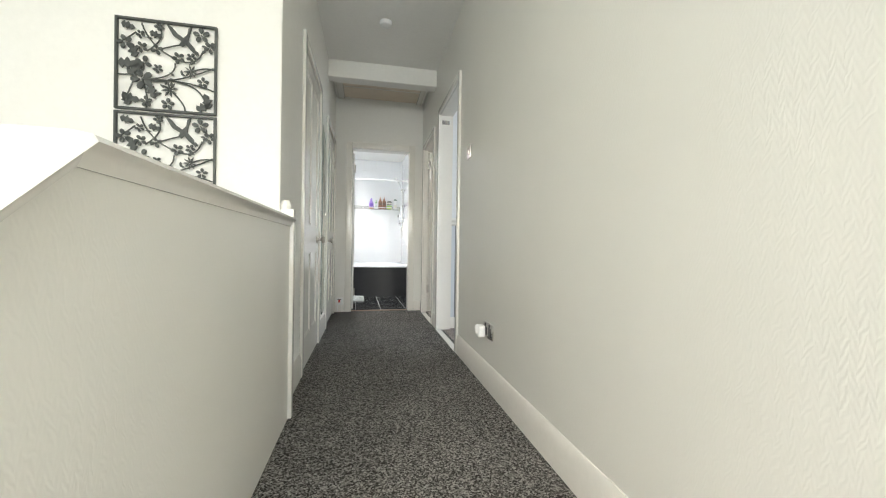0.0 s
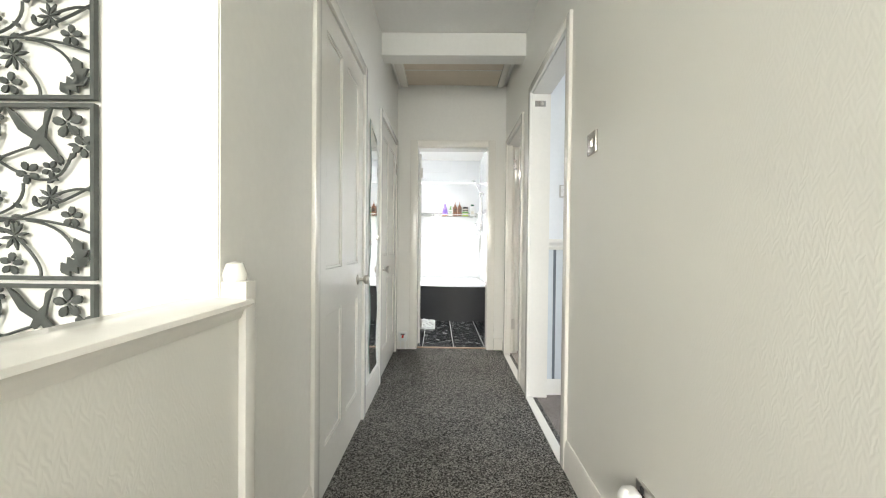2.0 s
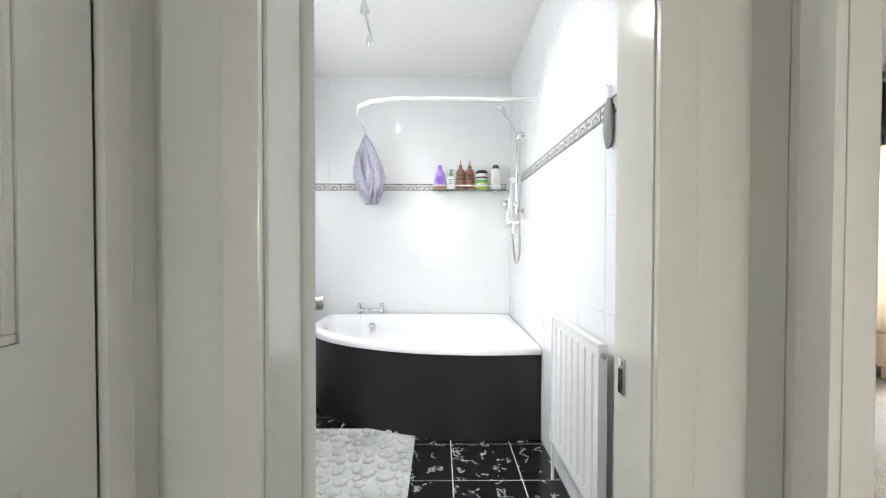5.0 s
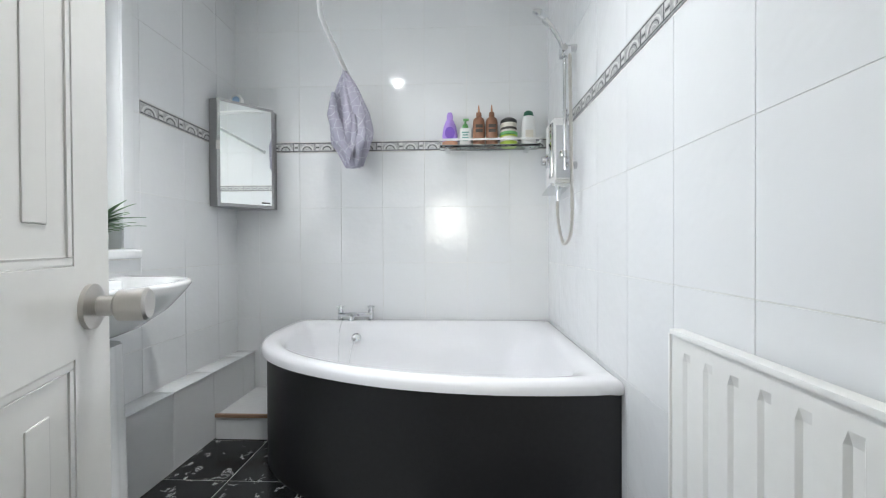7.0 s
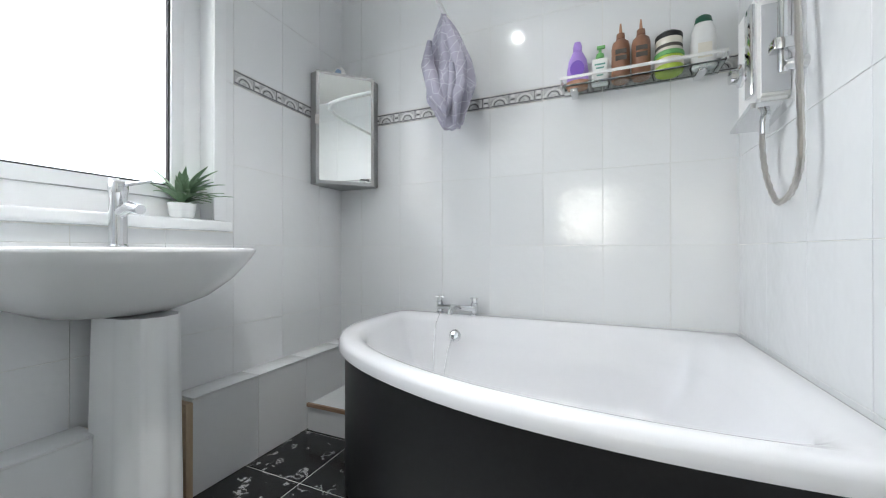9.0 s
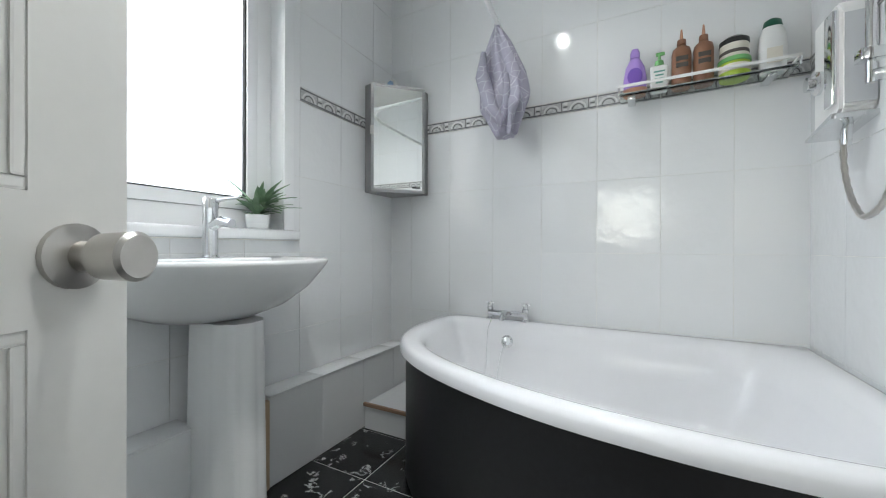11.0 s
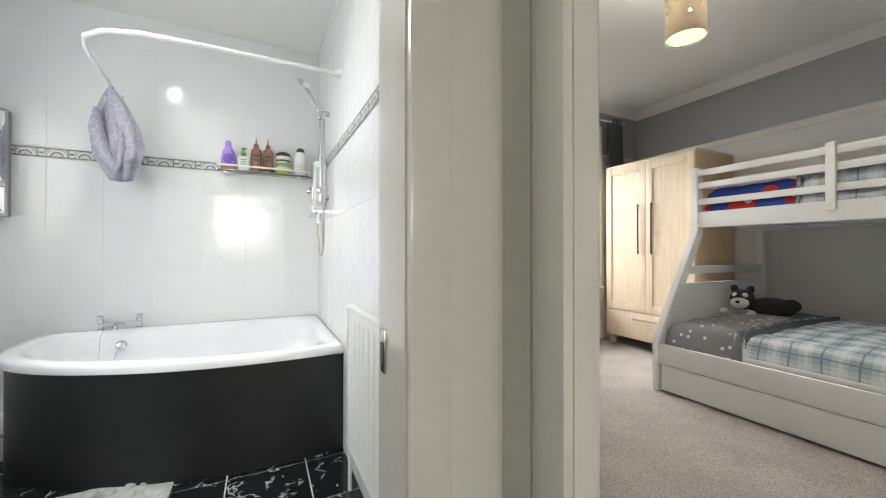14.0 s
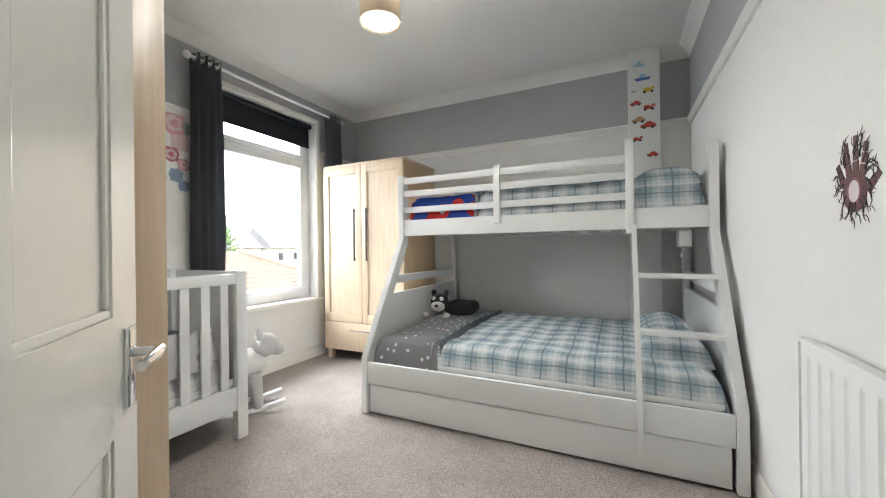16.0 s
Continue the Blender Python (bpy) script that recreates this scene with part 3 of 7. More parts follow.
def round_knob(th, x, z, y, out, mat=NICKEL):
    """Round knob on a rose; its axis along y, out of the face at y."""
    m = Matrix.Translation((x, y, z)) @ Matrix.Rotation(radians(-90 * out), 4, 'X')
    k = part("knob", lathe(BM(), [(0.0, 0.0), (0.03, 0.0), (0.031, 0.004), (0.026, 0.009), (0.012, 0.012), (0.010, 0.03), (0.018, 0.036), (0.027, 0.046), (0.028, 0.056), (0.02, 0.065), (0, 0.067)], m), mat, th)
    return k


def hinge(th, x, z, y):
    bm = BM()
    tube(bm, [(x, y, z - 0.05), (x, y, z + 0.05)], 0.007, 8)
    bx(bm, x - 0.03, x + 0.03, y - 0.003, y + 0.003, z - 0.05, z + 0.05)
    part("hinge", bm, STEEL, th)


d = thing("door_1", "white gloss four-panel door, closed, in the hall", "door", (UL - 0.035, 2.155, 0.006), 90, kind="structure")
panelled_leaf(d, 0.765, 2.075, 0.038, GLOSS)
for o in list(d.children):
    o.matrix_basis = pose(0, -0.038, 0)
round_knob(d, 0.66, 0.86, -0.038, -1)
part("latch", bx(BM(), 0.766, 0.772, -0.036, -0.01, 0.99, 1.01), DARK, d)
d = thing("door_2", "white gloss four-panel cupboard door, closed, beside the wavy mirror", "door", (UL - 0.035, 3.525, 0.02), 90, kind="structure")
panelled_leaf(d, 0.815, 2.02, 0.038, GLOSS)
for o in list(d.children):
    o.matrix_basis = pose(0, -0.038, 0)
round_knob(d, 0.07, 0.85, -0.038, -1)
hinge(d, 0.818, 1.78, -0.04), hinge(d, 0.818, 0.25, -0.04)

use(WORLD)
d = thing("door_3", "white moulded panelled bathroom door standing open", "door", (0.769, 4.654, 0.008), 113.5, kind="structure")
panelled_leaf(d, 0.600, 2.02, 0.04, DOOR_WHITE, 0.865, 5, 0.13)
for s, y in ((-1, 0.0), (1, 0.04)):
    m = Matrix.Translation((0.540, y, 0.868)) @ Matrix.Rotation(radians(-90 * s), 4, 'X')
    part("knob", lathe(BM(), [(0.0, 0.0), (0.034, 0.0), (0.034, 0.006), (0.016, 0.012), (0.015, 0.03), (0.024, 0.036), (0.026, 0.07), (0.022, 0.074), (0, 0.074)], m), STEEL, d, "brushed steel knob")
hinge(d, 0.0, 1.82, -0.002), hinge(d, 0.0, 0.22, -0.002)
d = thing("door_4", "white gloss panelled bedroom door, wide open, bare pine edge", "door", (1.695, 4.305, 0.008), 50.6, kind="structure")
panelled_leaf(d, 0.80, 2.01, 0.042, GLOSS, 0.865, 4, 0.19, 0.11)
bm = bx(BM(), 0.0, 0.118, 0.0, 0.03, 0, 2.01, 0.002, 2, rot('Z', -12, (0.802, 0.004, 0)))
bx(bm, 0.121, 0.135, 0.004, 0.03, 0, 2.01, 0.002, 2, rot('Z', -12, (0.802, 0.004, 0)))
part("bare_edge", bm, RAW_PINE, d, "bare pine lipping strip")
for y, s in ((0.0, -1), (0.042, 1)):
    bm = bx(BM(), 0.735, 0.775, min(y, y + s * 0.008), max(y, y + s * 0.008), 0.80, 0.935, 0.003)
    tube(bm, [(0.755, y, 0.89), (0.755, y + s * 0.045, 0.89)], 0.009, 10)
    tube(bm, [(0.760, y + s * 0.045, 0.89), (0.72, y + s * 0.048, 0.892), (0.65, y + s * 0.044, 0.888)], [0.009, 0.010, 0.008], 10)
    part("handle", bm, CHROME, d, "chrome lever handle")
hinge(d, -0.004, 1.85, 0.0), hinge(d, -0.004, 0.29, 0.0)

# ---- striped room beside the hall ----
X1 = 1.78
struct("floor_room", bx(BM(), 1.45, 4.4, 0.4, 3.45, -0.2, -0.004), CARPET_ROOM, "taupe carpet of the side room", "carpet")
struct("wall_room_north", bx(BM(), 1.73, 4.4, 3.345, 3.57, 0, 2.6), PLASTER_COOL, "pale blue-white wall of the side room", "wall")
struct("wall_room_south", bx(BM(), 1.73, 4.4, 0.3, 0.4, 0, 2.6), PLASTER_COOL, "plain side room wall", "wall")
# unseen east wall; its opening is invented to hold the fill lamp
struct("wall_room_east", panel_wall(BM(), 'x', 4.3, 4.45, 0.4, 3.345, 0, 2.6, [(0.95, 2.3, 0.85, 2.15)]), PLASTER_COOL, "side room wall with an added, unseen opening for the fill lamp", "wall")
struct("ceiling_room", bx(BM(), 1.7, 4.45, 0.3, 3.5, 2.6, 2.7), CEIL, "white side room ceiling", "ceiling")
wp = thing("striped_wallpaper", "striped blue and grey wallpaper below a white dado rail", "wallpaper", kind="structure")
xs, seq = 1.742, [(0.038, STRIPE_PALE), (0.02, STRIPE_DARK), (0.205, STRIPE_PALE), (0.013, STRIPE_DARK), (0.025, PLASTER_COOL), (0.133, STRIPE_PALE), (0.019, STRIPE_DARK), (0.028, PLASTER_COOL), (0.066, STRIPE_MID), (0.034, STRIPE_DARK), (0.25, STRIPE_PALE)]
k = 0
while xs < 4.25:
    w, mm = seq[k % len(seq)]
    part("stripe", bx(BM(), xs, min(xs + w, 4.29), 3.341, 3.346, 0.1, 1.045), mm, wp)
    xs, k = xs + w, k + 1
dr = thing("dado_rail", "white moulded dado rail in the side room", "rail", kind="structure")
part("rail", prism(BM(), [(3.345, 1.042), (3.325, 1.042), (3.318, 1.06), (3.325, 1.072), (3.313, 1.088), (3.313, 1.102), (3.325, 1.118), (3.345, 1.118)], 'x', 1.70, 4.3), GLOSS, dr)
sk = thing("baseboard_room", "white skirting of the side room", "skirting", kind="structure")
skirt(sk, 'y', 3.341, -1, 1.74, 4.3, 0.11)

# ---- bathroom shell ----
XL, XR, YB, YF, ZC = -0.232, 1.635, 6.81, 4.61, 2.45
struct("floor_bathroom", bx(BM(), XL - 0.05, XR + 0.04, VE + 0.07, YB + 0.05, -0.2, -0.004), FLOOR_GROUT, "grey grouted bathroom floor bed", "floor")
struct("wall_bath_north", bx(BM(), XL - 0.3, XR + 0.1, YB, YB + 0.15, 0, ZC), GROUT, "bathroom back wall covered in white tiles", "wall")
struct("wall_bath_east", bx(BM(), XR, XR + 0.10, VE + 0.1, YB, 0, ZC), GROUT, "bathroom side wall covered in white tiles", "wall")
struct("wall_bath_west", panel_wall(BM(), 'x', XL - 0.22, XL, 4.4, YB, 0, ZC, [(4.86, 6.045, 0.93, 2.2)]), GROUT, "bathroom window wall covered in white tiles", "wall")
struct("wall_bath_south", bx(BM(), XL - 0.2, 0.42, 4.44, YF - 0.008, 0, ZC), PLASTER_COOL, "plain white bathroom wall beside the door", "wall")
struct("ceiling_bathroom", bx(BM(), XL - 0.3, XR + 0.1, VE + 0.1, YB + 0.1, ZC, ZC + 0.12), CEIL, "white bathroom ceiling", "ceiling")
ROWS = [(0.0, 0.205), (0.205, 0.535), (0.535, 0.865), (0.865, 1.195), (1.195, 1.525), (1.59, 1.92), (1.92, 2.25), (2.25, 2.45)]

# ---- bedroom shell ----
BX0, BX1, BY0, BY1, BZ = 1.745, 5.34, 3.603, 6.92, 2.655
struct("floor_bedroom", bx(BM(), 1.50, BX1 + 0.1, BY0 - 0.1, BY1 + 0.1, -0.2, -0.003), CARPET_BED, "beige pile carpet in the bedroom", "carpet")
struct("wall_bed_south", bx(BM(), 1.74, BX1 + 0.1, BY0 - 0.03, BY0, 0, BZ), CREAM_WALL, "off-white bedroom wall with a hand sticker", "wall")
struct("wall_bed_east", bx(BM(), BX1, BX1 + 0.12, BY0, BY1, 0, BZ), CREAM_WALL, "off-white bedroom wall behind the bunk bed", "wall")
struct("wall_bed_north", panel_wall(BM(), 'y', BY1, BY1 + 0.18, BX0, BX1 + 0.1, 0, BZ, [(3.66, 4.69, 0.60, 2.36)]), CREAM_WALL, "off-white bedroom window wall", "wall")
struct("wall_bed_west", bx(BM(), XR + 0.1, BX0, VE + 0.02, BY1, 0, BZ), CREAM_WALL, "plain bedroom wall beside the door", "wall")
struct("ceiling_bedroom", bx(BM(), XR + 0.05, BX1 + 0.1, BY0 - 0.02, BY1 + 0.1, BZ, BZ + 0.12), CEIL, "white bedroom ceiling", "ceiling")
ub = thing("wall_upper_band", "mid grey painted wall above the picture rail", "wall", kind="structure")
ZR = 2.095
part("band", bx(BM(), BX0, BX1, BY0, BY0 + 0.004, ZR, BZ), GREY_BAND, ub)
part("band", bx(BM(), BX1 - 0.004, BX1, BY0 + 0.004, BY1 - 0.004, ZR, BZ), GREY_BAND, ub)
part("band", panel_wall(BM(), 'y', BY1 - 0.004, BY1, BX0, BX1 - 0.004, ZR, BZ, [(3.61, 4.74, ZR, 2.41)]), GREY_BAND, ub)
pr = thing("picture_rail", "white moulded picture rail round the bedroom", "rail", kind="structure")
RP = [(0, 0), (0.012, 0.0), (0.012, 0.02), (0.022, 0.032), (0.03, 0.05), (0.02, 0.062), (0, 0.066)]
part("rail", prism(BM(), [(BY0 + a, ZR - 0.06 + z) for a, z in RP], 'x', BX0, BX1), GLOSS, pr)
part("rail", prism(BM(), [(BX1 - a, ZR - 0.06 + z) for a, z in RP], 'y', BY0 + 0.03, BY1), GLOSS, pr)
part("rail", prism(BM(), [(BY1 - a, ZR - 0.06 + z) for a, z in RP], 'x', BX0, 3.60), GLOSS, pr)
part("rail", prism(BM(), [(BY1 - a, ZR - 0.06 + z) for a, z in RP], 'x', 4.745, BX1 - 0.03), GLOSS, pr)
cv = thing("coving", "white plaster coving round the bedroom ceiling", "coving", kind="structure")
CP = [(0, 0), (0.085, 0), (0.07, -0.012), (0.045, -0.03), (0.025, -0.052), (0.012, -0.075), (0.004, -0.088), (0, -0.09)]
part("cove", prism(BM(), [(BY0 + a, BZ + z) for a, z in CP], 'x', BX0, BX1), CEIL, cv)
part("cove", prism(BM(), [(BX1 - a, BZ + z) for a, z in CP], 'y', BY0, BY1), CEIL, cv)
part("cove", prism(BM(), [(BY1 - a, BZ + z) for a, z in CP], 'x', BX0, BX1), CEIL, cv)
sk = thing("baseboard_bedroom", "white painted skirting boards in the bedroom", "skirting", kind="structure")
skirt(sk, 'y', BY0, 1, 1.78, BX1, 0.11)
skirt(sk, 'y', BY1, -1, BX0, BX1, 0.11)
skirt(sk, 'x', BX1, -1, BY0 + 0.02, BY1 - 0.02, 0.11)

# ---- hall things ----
use(HALL)


def wall_art(z):
    """A square metal cut-out of stems, blossoms, leaves and a bird in a slim frame; faces -y."""
    s = 0.393
    t = thing("wall_art", "square dark metal cut-out of blossoms and a bird", "wall art", (0.066, 1.518, z), group="metal cut-outs above the stair")
    bm = BM()
    for q in ((-s / 2, s / 2, 0, 0.009), (-s / 2, s / 2, s - 0.009, s), ):
        bx(bm, q[0], q[1], -0.012, 0.0, q[2], q[3])
    for x in (-s / 2, s / 2 - 0.009):
        bx(bm, x, x + 0.009, -0.012, 0.0, 0.009, s - 0.009)
    part("frame", bm, IRON, t)
    k = s / 1.0

    def P(x, y):
        return ((x - 0.5) * k, (1 - y) * k)

    def poly(bm, pts, c, r, sz):
        ca, sa = math.cos(r), math.sin(r)
        pp = [((c[0] + (x * ca - y * sa) * sz), (c[1] + (x * sa + y * ca) * sz)) for x, y in pts]
        return prism(bm, [P(*p) for p in pp], 'y', -0.009, -0.004)

    petal = [(0.2, 0.03), (0.45, 0.24), (0.75, 0.29), (1.0, 0.13), (1.0, -0.13), (0.75, -0.29), (0.45, -0.24), (0.2, -0.03)]
    slim = [(0.12, 0.03), (0.6, 0.12), (1.0, 0), (0.6, -0.12), (0.12, -0.03)]
    leaf = [(0, 0), (0.35, 0.22), (0.7, 0.16), (1.0, 0), (0.7, -0.16), (0.35, -0.22)]
    jag = [(0, 0.05), (0.2, 0.3), (0.3, 0.12), (0.5, 0.36), (0.58, 0.14), (0.8, 0.22), (1.05, 0), (0.8, -0.2), (0.58, -0.12), (0.45, -0.34), (0.3, -0.12), (0.15, -0.28), (0, -0.05)]
    for c, sz, n, shp in (((0.09, 0.27), 0.075, 5, petal), ((0.25, 0.31), 0.06, 5, petal), ((0.42, 0.06), 0.05, 5, petal), ((0.84, 0.11), 0.085, 5, petal), ((0.93, 0.24), 0.065, 5, petal), ((0.61, 0.39), 0.065, 5, petal), ((0.74, 0.37), 0.05, 5, petal), ((0.24, 0.17), 0.045, 5, petal), ((0.26, 0.66), 0.11, 5, petal), ((0.27, 0.48), 0.08, 4, petal), ((0.74, 0.53), 0.075, 9, slim), ((0.53, 0.75), 0.085, 8, slim), ((0.51, 0.91), 0.065, 5, petal), ((0.30, 0.90), 0.06, 5, petal), ((0.86, 0.64), 0.06, 5, petal), ((0.41, 0.53), 0.05, 5, petal), ((0.40, 0.32), 0.06, 4, petal)):
        bm = BM()
        for i in range(n):
            poly(bm, shp, c, 2 * math.pi * i / n + c[0] * 7, sz)
        part("blossom", bm, IRON, t)
    for c, r, sz in (((0.06, 0.07), 0.3, 0.13), ((0.03, 0.5), 0.0, 0.2), ((0.13, 0.62), -0.8, 0.2), ((0.2, 0.42), -2.0, 0.16), ((0.33, 0.72), 1.2, 0.15), ((0.07, 0.86), 0.2, 0.17), ((0.13, 0.95), -1.9, 0.14), ((0.8, 0.95), -0.5, 0.16), ((0.93, 0.92), -1.9, 0.16), ((0.33, 0.14), 0.3, 0.12)):
        part("leaf", poly(BM(), jag, c, r, sz), IRON, t)
    for i in range(18):
        c = (0.3 + 0.66 * ((i * 0.377) % 1), 0.2 + 0.75 * ((i * 0.619) % 1))
        part("leaf", poly(BM(), leaf, c, i * 1.7, 0.055), IRON, t)
    bm = BM()
    bird = [(0.47, 0.0), (0.55, 0.06), (0.6, 0.12), (0.66, 0.16), (0.70, 0.12), (0.71, 0.05), (0.75, 0.02), (0.72, 0.12), (0.71, 0.19), (0.77, 0.26), (0.80, 0.35), (0.73, 0.29), (0.68, 0.23), (0.65, 0.26), (0.62, 0.24), (0.64, 0.2), (0.56, 0.15)]
    prism(bm, [P(*p) for p in bird], 'y', -0.009, -0.004)
    part("bird", bm, IRON, t)
    for a, c, e in (((0.0, 0.62), (0.2, 0.66), (0.27, 0.48)), ((0.26, 0.66), (0.5, 0.72), (0.97, 0.47)), ((0.26, 0.66), (0.7, 0.62), (0.97, 0.73)), ((0.26, 0.66), (0.6, 0.63), (0.58, 0.45)), ((0.25, 0.05), (0.33, 0.3), (0.58, 0.4)), ((0.58, 0.4), (0.8, 0.5), (0.86, 0.28)), ((0.1, 0.9), (0.2, 0.6), (0.26, 0.5)), ((0.5, 0.72), (0.7, 0.9), (0.68, 0.98)), ((0.26, 0.66), (0.34, 0.9), (0.3, 0.98)), ((0.6, 0.66), (0.85, 0.68), (0.9, 0.9)), ((0.42, 0.06), (0.5, 0.2), (0.3, 0.35)), ((0.35, 0.35), (0.5, 0.28), (0.64, 0.24)), ((0.0, 0.3), (0.1, 0.25), (0.2, 0.15)), ((0.84, 0.11), (0.9, 0.2), (1.0, 0.26)), ((0.74, 0.53), (0.9, 0.45), (1.0, 0.5))):
        pts = []
        for i in range(9):
            u = i / 8
            x = (1 - u) ** 2 * a[0] + 2 * u * (1 - u) * c[0] + u * u * e[0]
            y = (1 - u) ** 2 * a[1] + 2 * u * (1 - u) * c[1] + u * u * e[1]
            px, pz = P(min(max(x, 0.01), 0.99), min(max(y, 0.01), 0.99))
            pts.append((px, -0.0065, pz))
        part("stem", tube(BM(), pts, 0.0032, 5), IRON, t)


for z in (1.387, 0.985, 0.583):
    wall_art(z)

# wavy frameless mirror
t = thing("wavy_mirror", "tall frameless wavy-edged mirror on the hall wall", "mirror", (UL + 0.004, 3.25, 0.20))
N, H = 44, 1.69
Lf, Rt = [], []
for i in range(N + 1):
    z = H * i / N
    w = 0.021 * math.sin(z / H * math.pi * 7.0 + 2.4)
    Lf.append((-0.115 + w, z))
    Rt.append((0.115 + w, z))
Rt[-1] = (Rt[-1][0], H - 0.10)
Rt[-2] = (Rt[-2][0], H - 0.13)
bm = BM()
prism(bm, Lf + Rt[::-1], 'x', 0, 0.004)
part("backing", bm, GREEN_EDGE, t, "green glass edge")
bm = BM()
k = 0.006
a = [bm.verts.new((0.0045, y + k, z)) for y, z in Lf]
c = [bm.verts.new((0.0045, y - k, z)) for y, z in Rt]
for i in range(N):
    bm.faces.new((a[i], c[i], c[i + 1], a[i + 1]))
part("glass", bm, MIRROR, t, smooth=False)
for y, z in ((-0.128, 0.86), (0.118, 0.9)):
    part("clip", bx(BM(), 0, 0.012, y, y + 0.018, z, z + 0.035, 0.003), STEEL, t)


def plate(name, label, cat, at, rz, w, h, mat, d=0.010):
    t = thing(name, label, cat, at, rz)
    part("plate", bx(BM(), -w / 2, w / 2, -d, 0, -h / 2, h / 2, 0.003), mat, t)
    return t


# plates face -y in their own axes; -90 turns them to face -x
t = plate("light_switch", "brushed steel single light switch on the papered hall wall", "light switch", (UR, 2.19, 1.485), -90, 0.088, 0.088, STEEL)
part("rocker", bx(BM(), -0.012, 0.012, -0.016, -0.0095, -0.018, 0.018, 0.002), STEEL, t)
for x in (-0.033, 0.033):
    part("screw", lathe(BM(), [(0.0, 0), (0.004, 0), (0.003, 0.002), (0, 0.002)], rot('X', 90, (x, -0.010, 0)), 8), STEEL, t)
t = plate("wall_socket", "brushed steel double socket with a white plug-in freshener", "socket", (UR, 1.725, 0.338), -90, 0.15, 0.09, STEEL)
for x in (-0.035, 0.035):
    part("insert", bx(BM(), x - 0.022, x + 0.022, -0.013, -0.0095, -0.03, 0.02, 0.002), DARK, t)
    part("rocker", bx(BM(), x - 0.007, x + 0.007, -0.0155, -0.0095, 0.023, 0.04, 0.002), DARK, t)
b = bx(BM(), -0.075, -0.02, -0.06, -0.0135, -0.045, 0.025, 0.014, 3)
ball(b, (-0.047, -0.055, 0.0), 0.022, 0.02, 0.03)
solo("plug_in_freshener", b, PLASTIC, "white rounded plug-in air freshener in the hall socket", "air freshener", at=(UR, 1.725, 0.338), rz=-90)
t = plate("fused_switch", "white fused switch box with a red rocker low on the wall", "switch", (0.605, VE - 0.018, 0.135), 0, 0.085, 0.088, PLASTIC, 0.03)
part("rocker", bx(BM(), -0.010, 0.010, -0.036, -0.029, -0.012, 0.018, 0.002), RED, t, "red rocker")
part("window", bx(BM(), -0.02, 0.02, -0.033, -0.0295, 0.02, 0.03), DARK, t)
for x in (-0.022, 0.022):
    part("cable", tube(BM(), [(x, -0.015, -0.043), (x, -0.012, -0.09), (x, -0.004, -0.133)], 0.005, 8), PLASTIC, t)
solo("smoke_alarm", lathe(BM(), [(0, 0), (0.05, 0), (0.052, -0.012), (0.045, -0.03), (0.03, -0.036), (0.028, -0.032), (0.012, -0.034), (0, -0.034)], None, 28), PLASTIC, "round white smoke alarm on the hall ceiling", "smoke alarm", at=(1.06, 2.80, HC))
t = thing("door_catch", "small nickel ball catch at the head of the jamb", "catch", (UR + 0.065, 3.298, 2.06))
part("plate", bx(BM(), -0.045, 0.03, -0.003, 0.0, -0.02, 0.02), STEEL, t)
part("stud", lathe(BM(), [(0.0, 0), (0.016, 0.0), (0.012, 0.014), (0.0, 0.018)], rot('X', 90, (0, -0.003, 0)), 12), NICKEL, t)
use(WORLD)
t = plate("thermostat", "small white heating switch with a clear window on the pale wall", "thermostat", (1.862, 3.345, 1.462), 0, 0.09, 0.09, STEEL, 0.008)
part("face", bx(BM(), -0.037, 0.037, -0.014, -0.0075, -0.037, 0.037, 0.004), PLASTIC, t)
part("dial", bx(BM(), -0.020, 0.020, -0.018, -0.0135, 0.004, 0.016, 0.002), DARK, t)
part("button", bx(BM(), -0.006, 0.006, -0.018, -0.0135, -0.02, -0.008, 0.002), STRIPE_MID, t)
part("screw", lathe(BM(), [(0.0, 0), (0.003, 0), (0, 0.002)], rot('X', 90, (-0.03, -0.0145, 0)), 8), STEEL, t)

# ---- bathroom: bath ----
def bath_line(n=40):
    """Plan of the rim: straight along two walls, a bowed front and a round corner."""
    ctrl = [(1.63, 5.815), (1.42, 5.797), (1.18, 5.80), (0.92, 5.835), (0.70, 5.90), (0.50, 5.99), (0.34, 6.10), (0.225, 6.235), (0.168, 6.38), (0.155, 6.52), (0.156, 6.66), (0.175, 6.76), (0.235, 6.803)]
    out = []
    for i in range(len(ctrl) - 1):
        p0, p1, p2, p3 = (Vector(ctrl[max(0, min(len(ctrl) - 1, j))]) for j in (i - 1, i, i + 1, i + 2))
        for s in range(4):
            u = s / 4
            out.append(0.5 * ((2 * p1) + (p2 - p0) * u + (2 * p0 - 5 * p1 + 4 * p2 - p3) * u * u + (3 * p1 - p0 - 3 * p2 + p3) * u ** 3))
    out.append(Vector(ctrl[-1]))
    for i in range(1, 17):
        out.append(Vector((0.235 + (1.63 - 0.235) * i / 16, 6.803)))
    for i in range(1, 12):
        out.append(Vector((1.63, 6.803 + (5.815 - 6.803) * i / 12)))
    return out


line = bath_line()
cen = Vector((0.98, 6.36))
bt = thing("bath", "white acrylic offset corner bath with a bowed black front panel", "bath", (0.98, 6.36, 0))


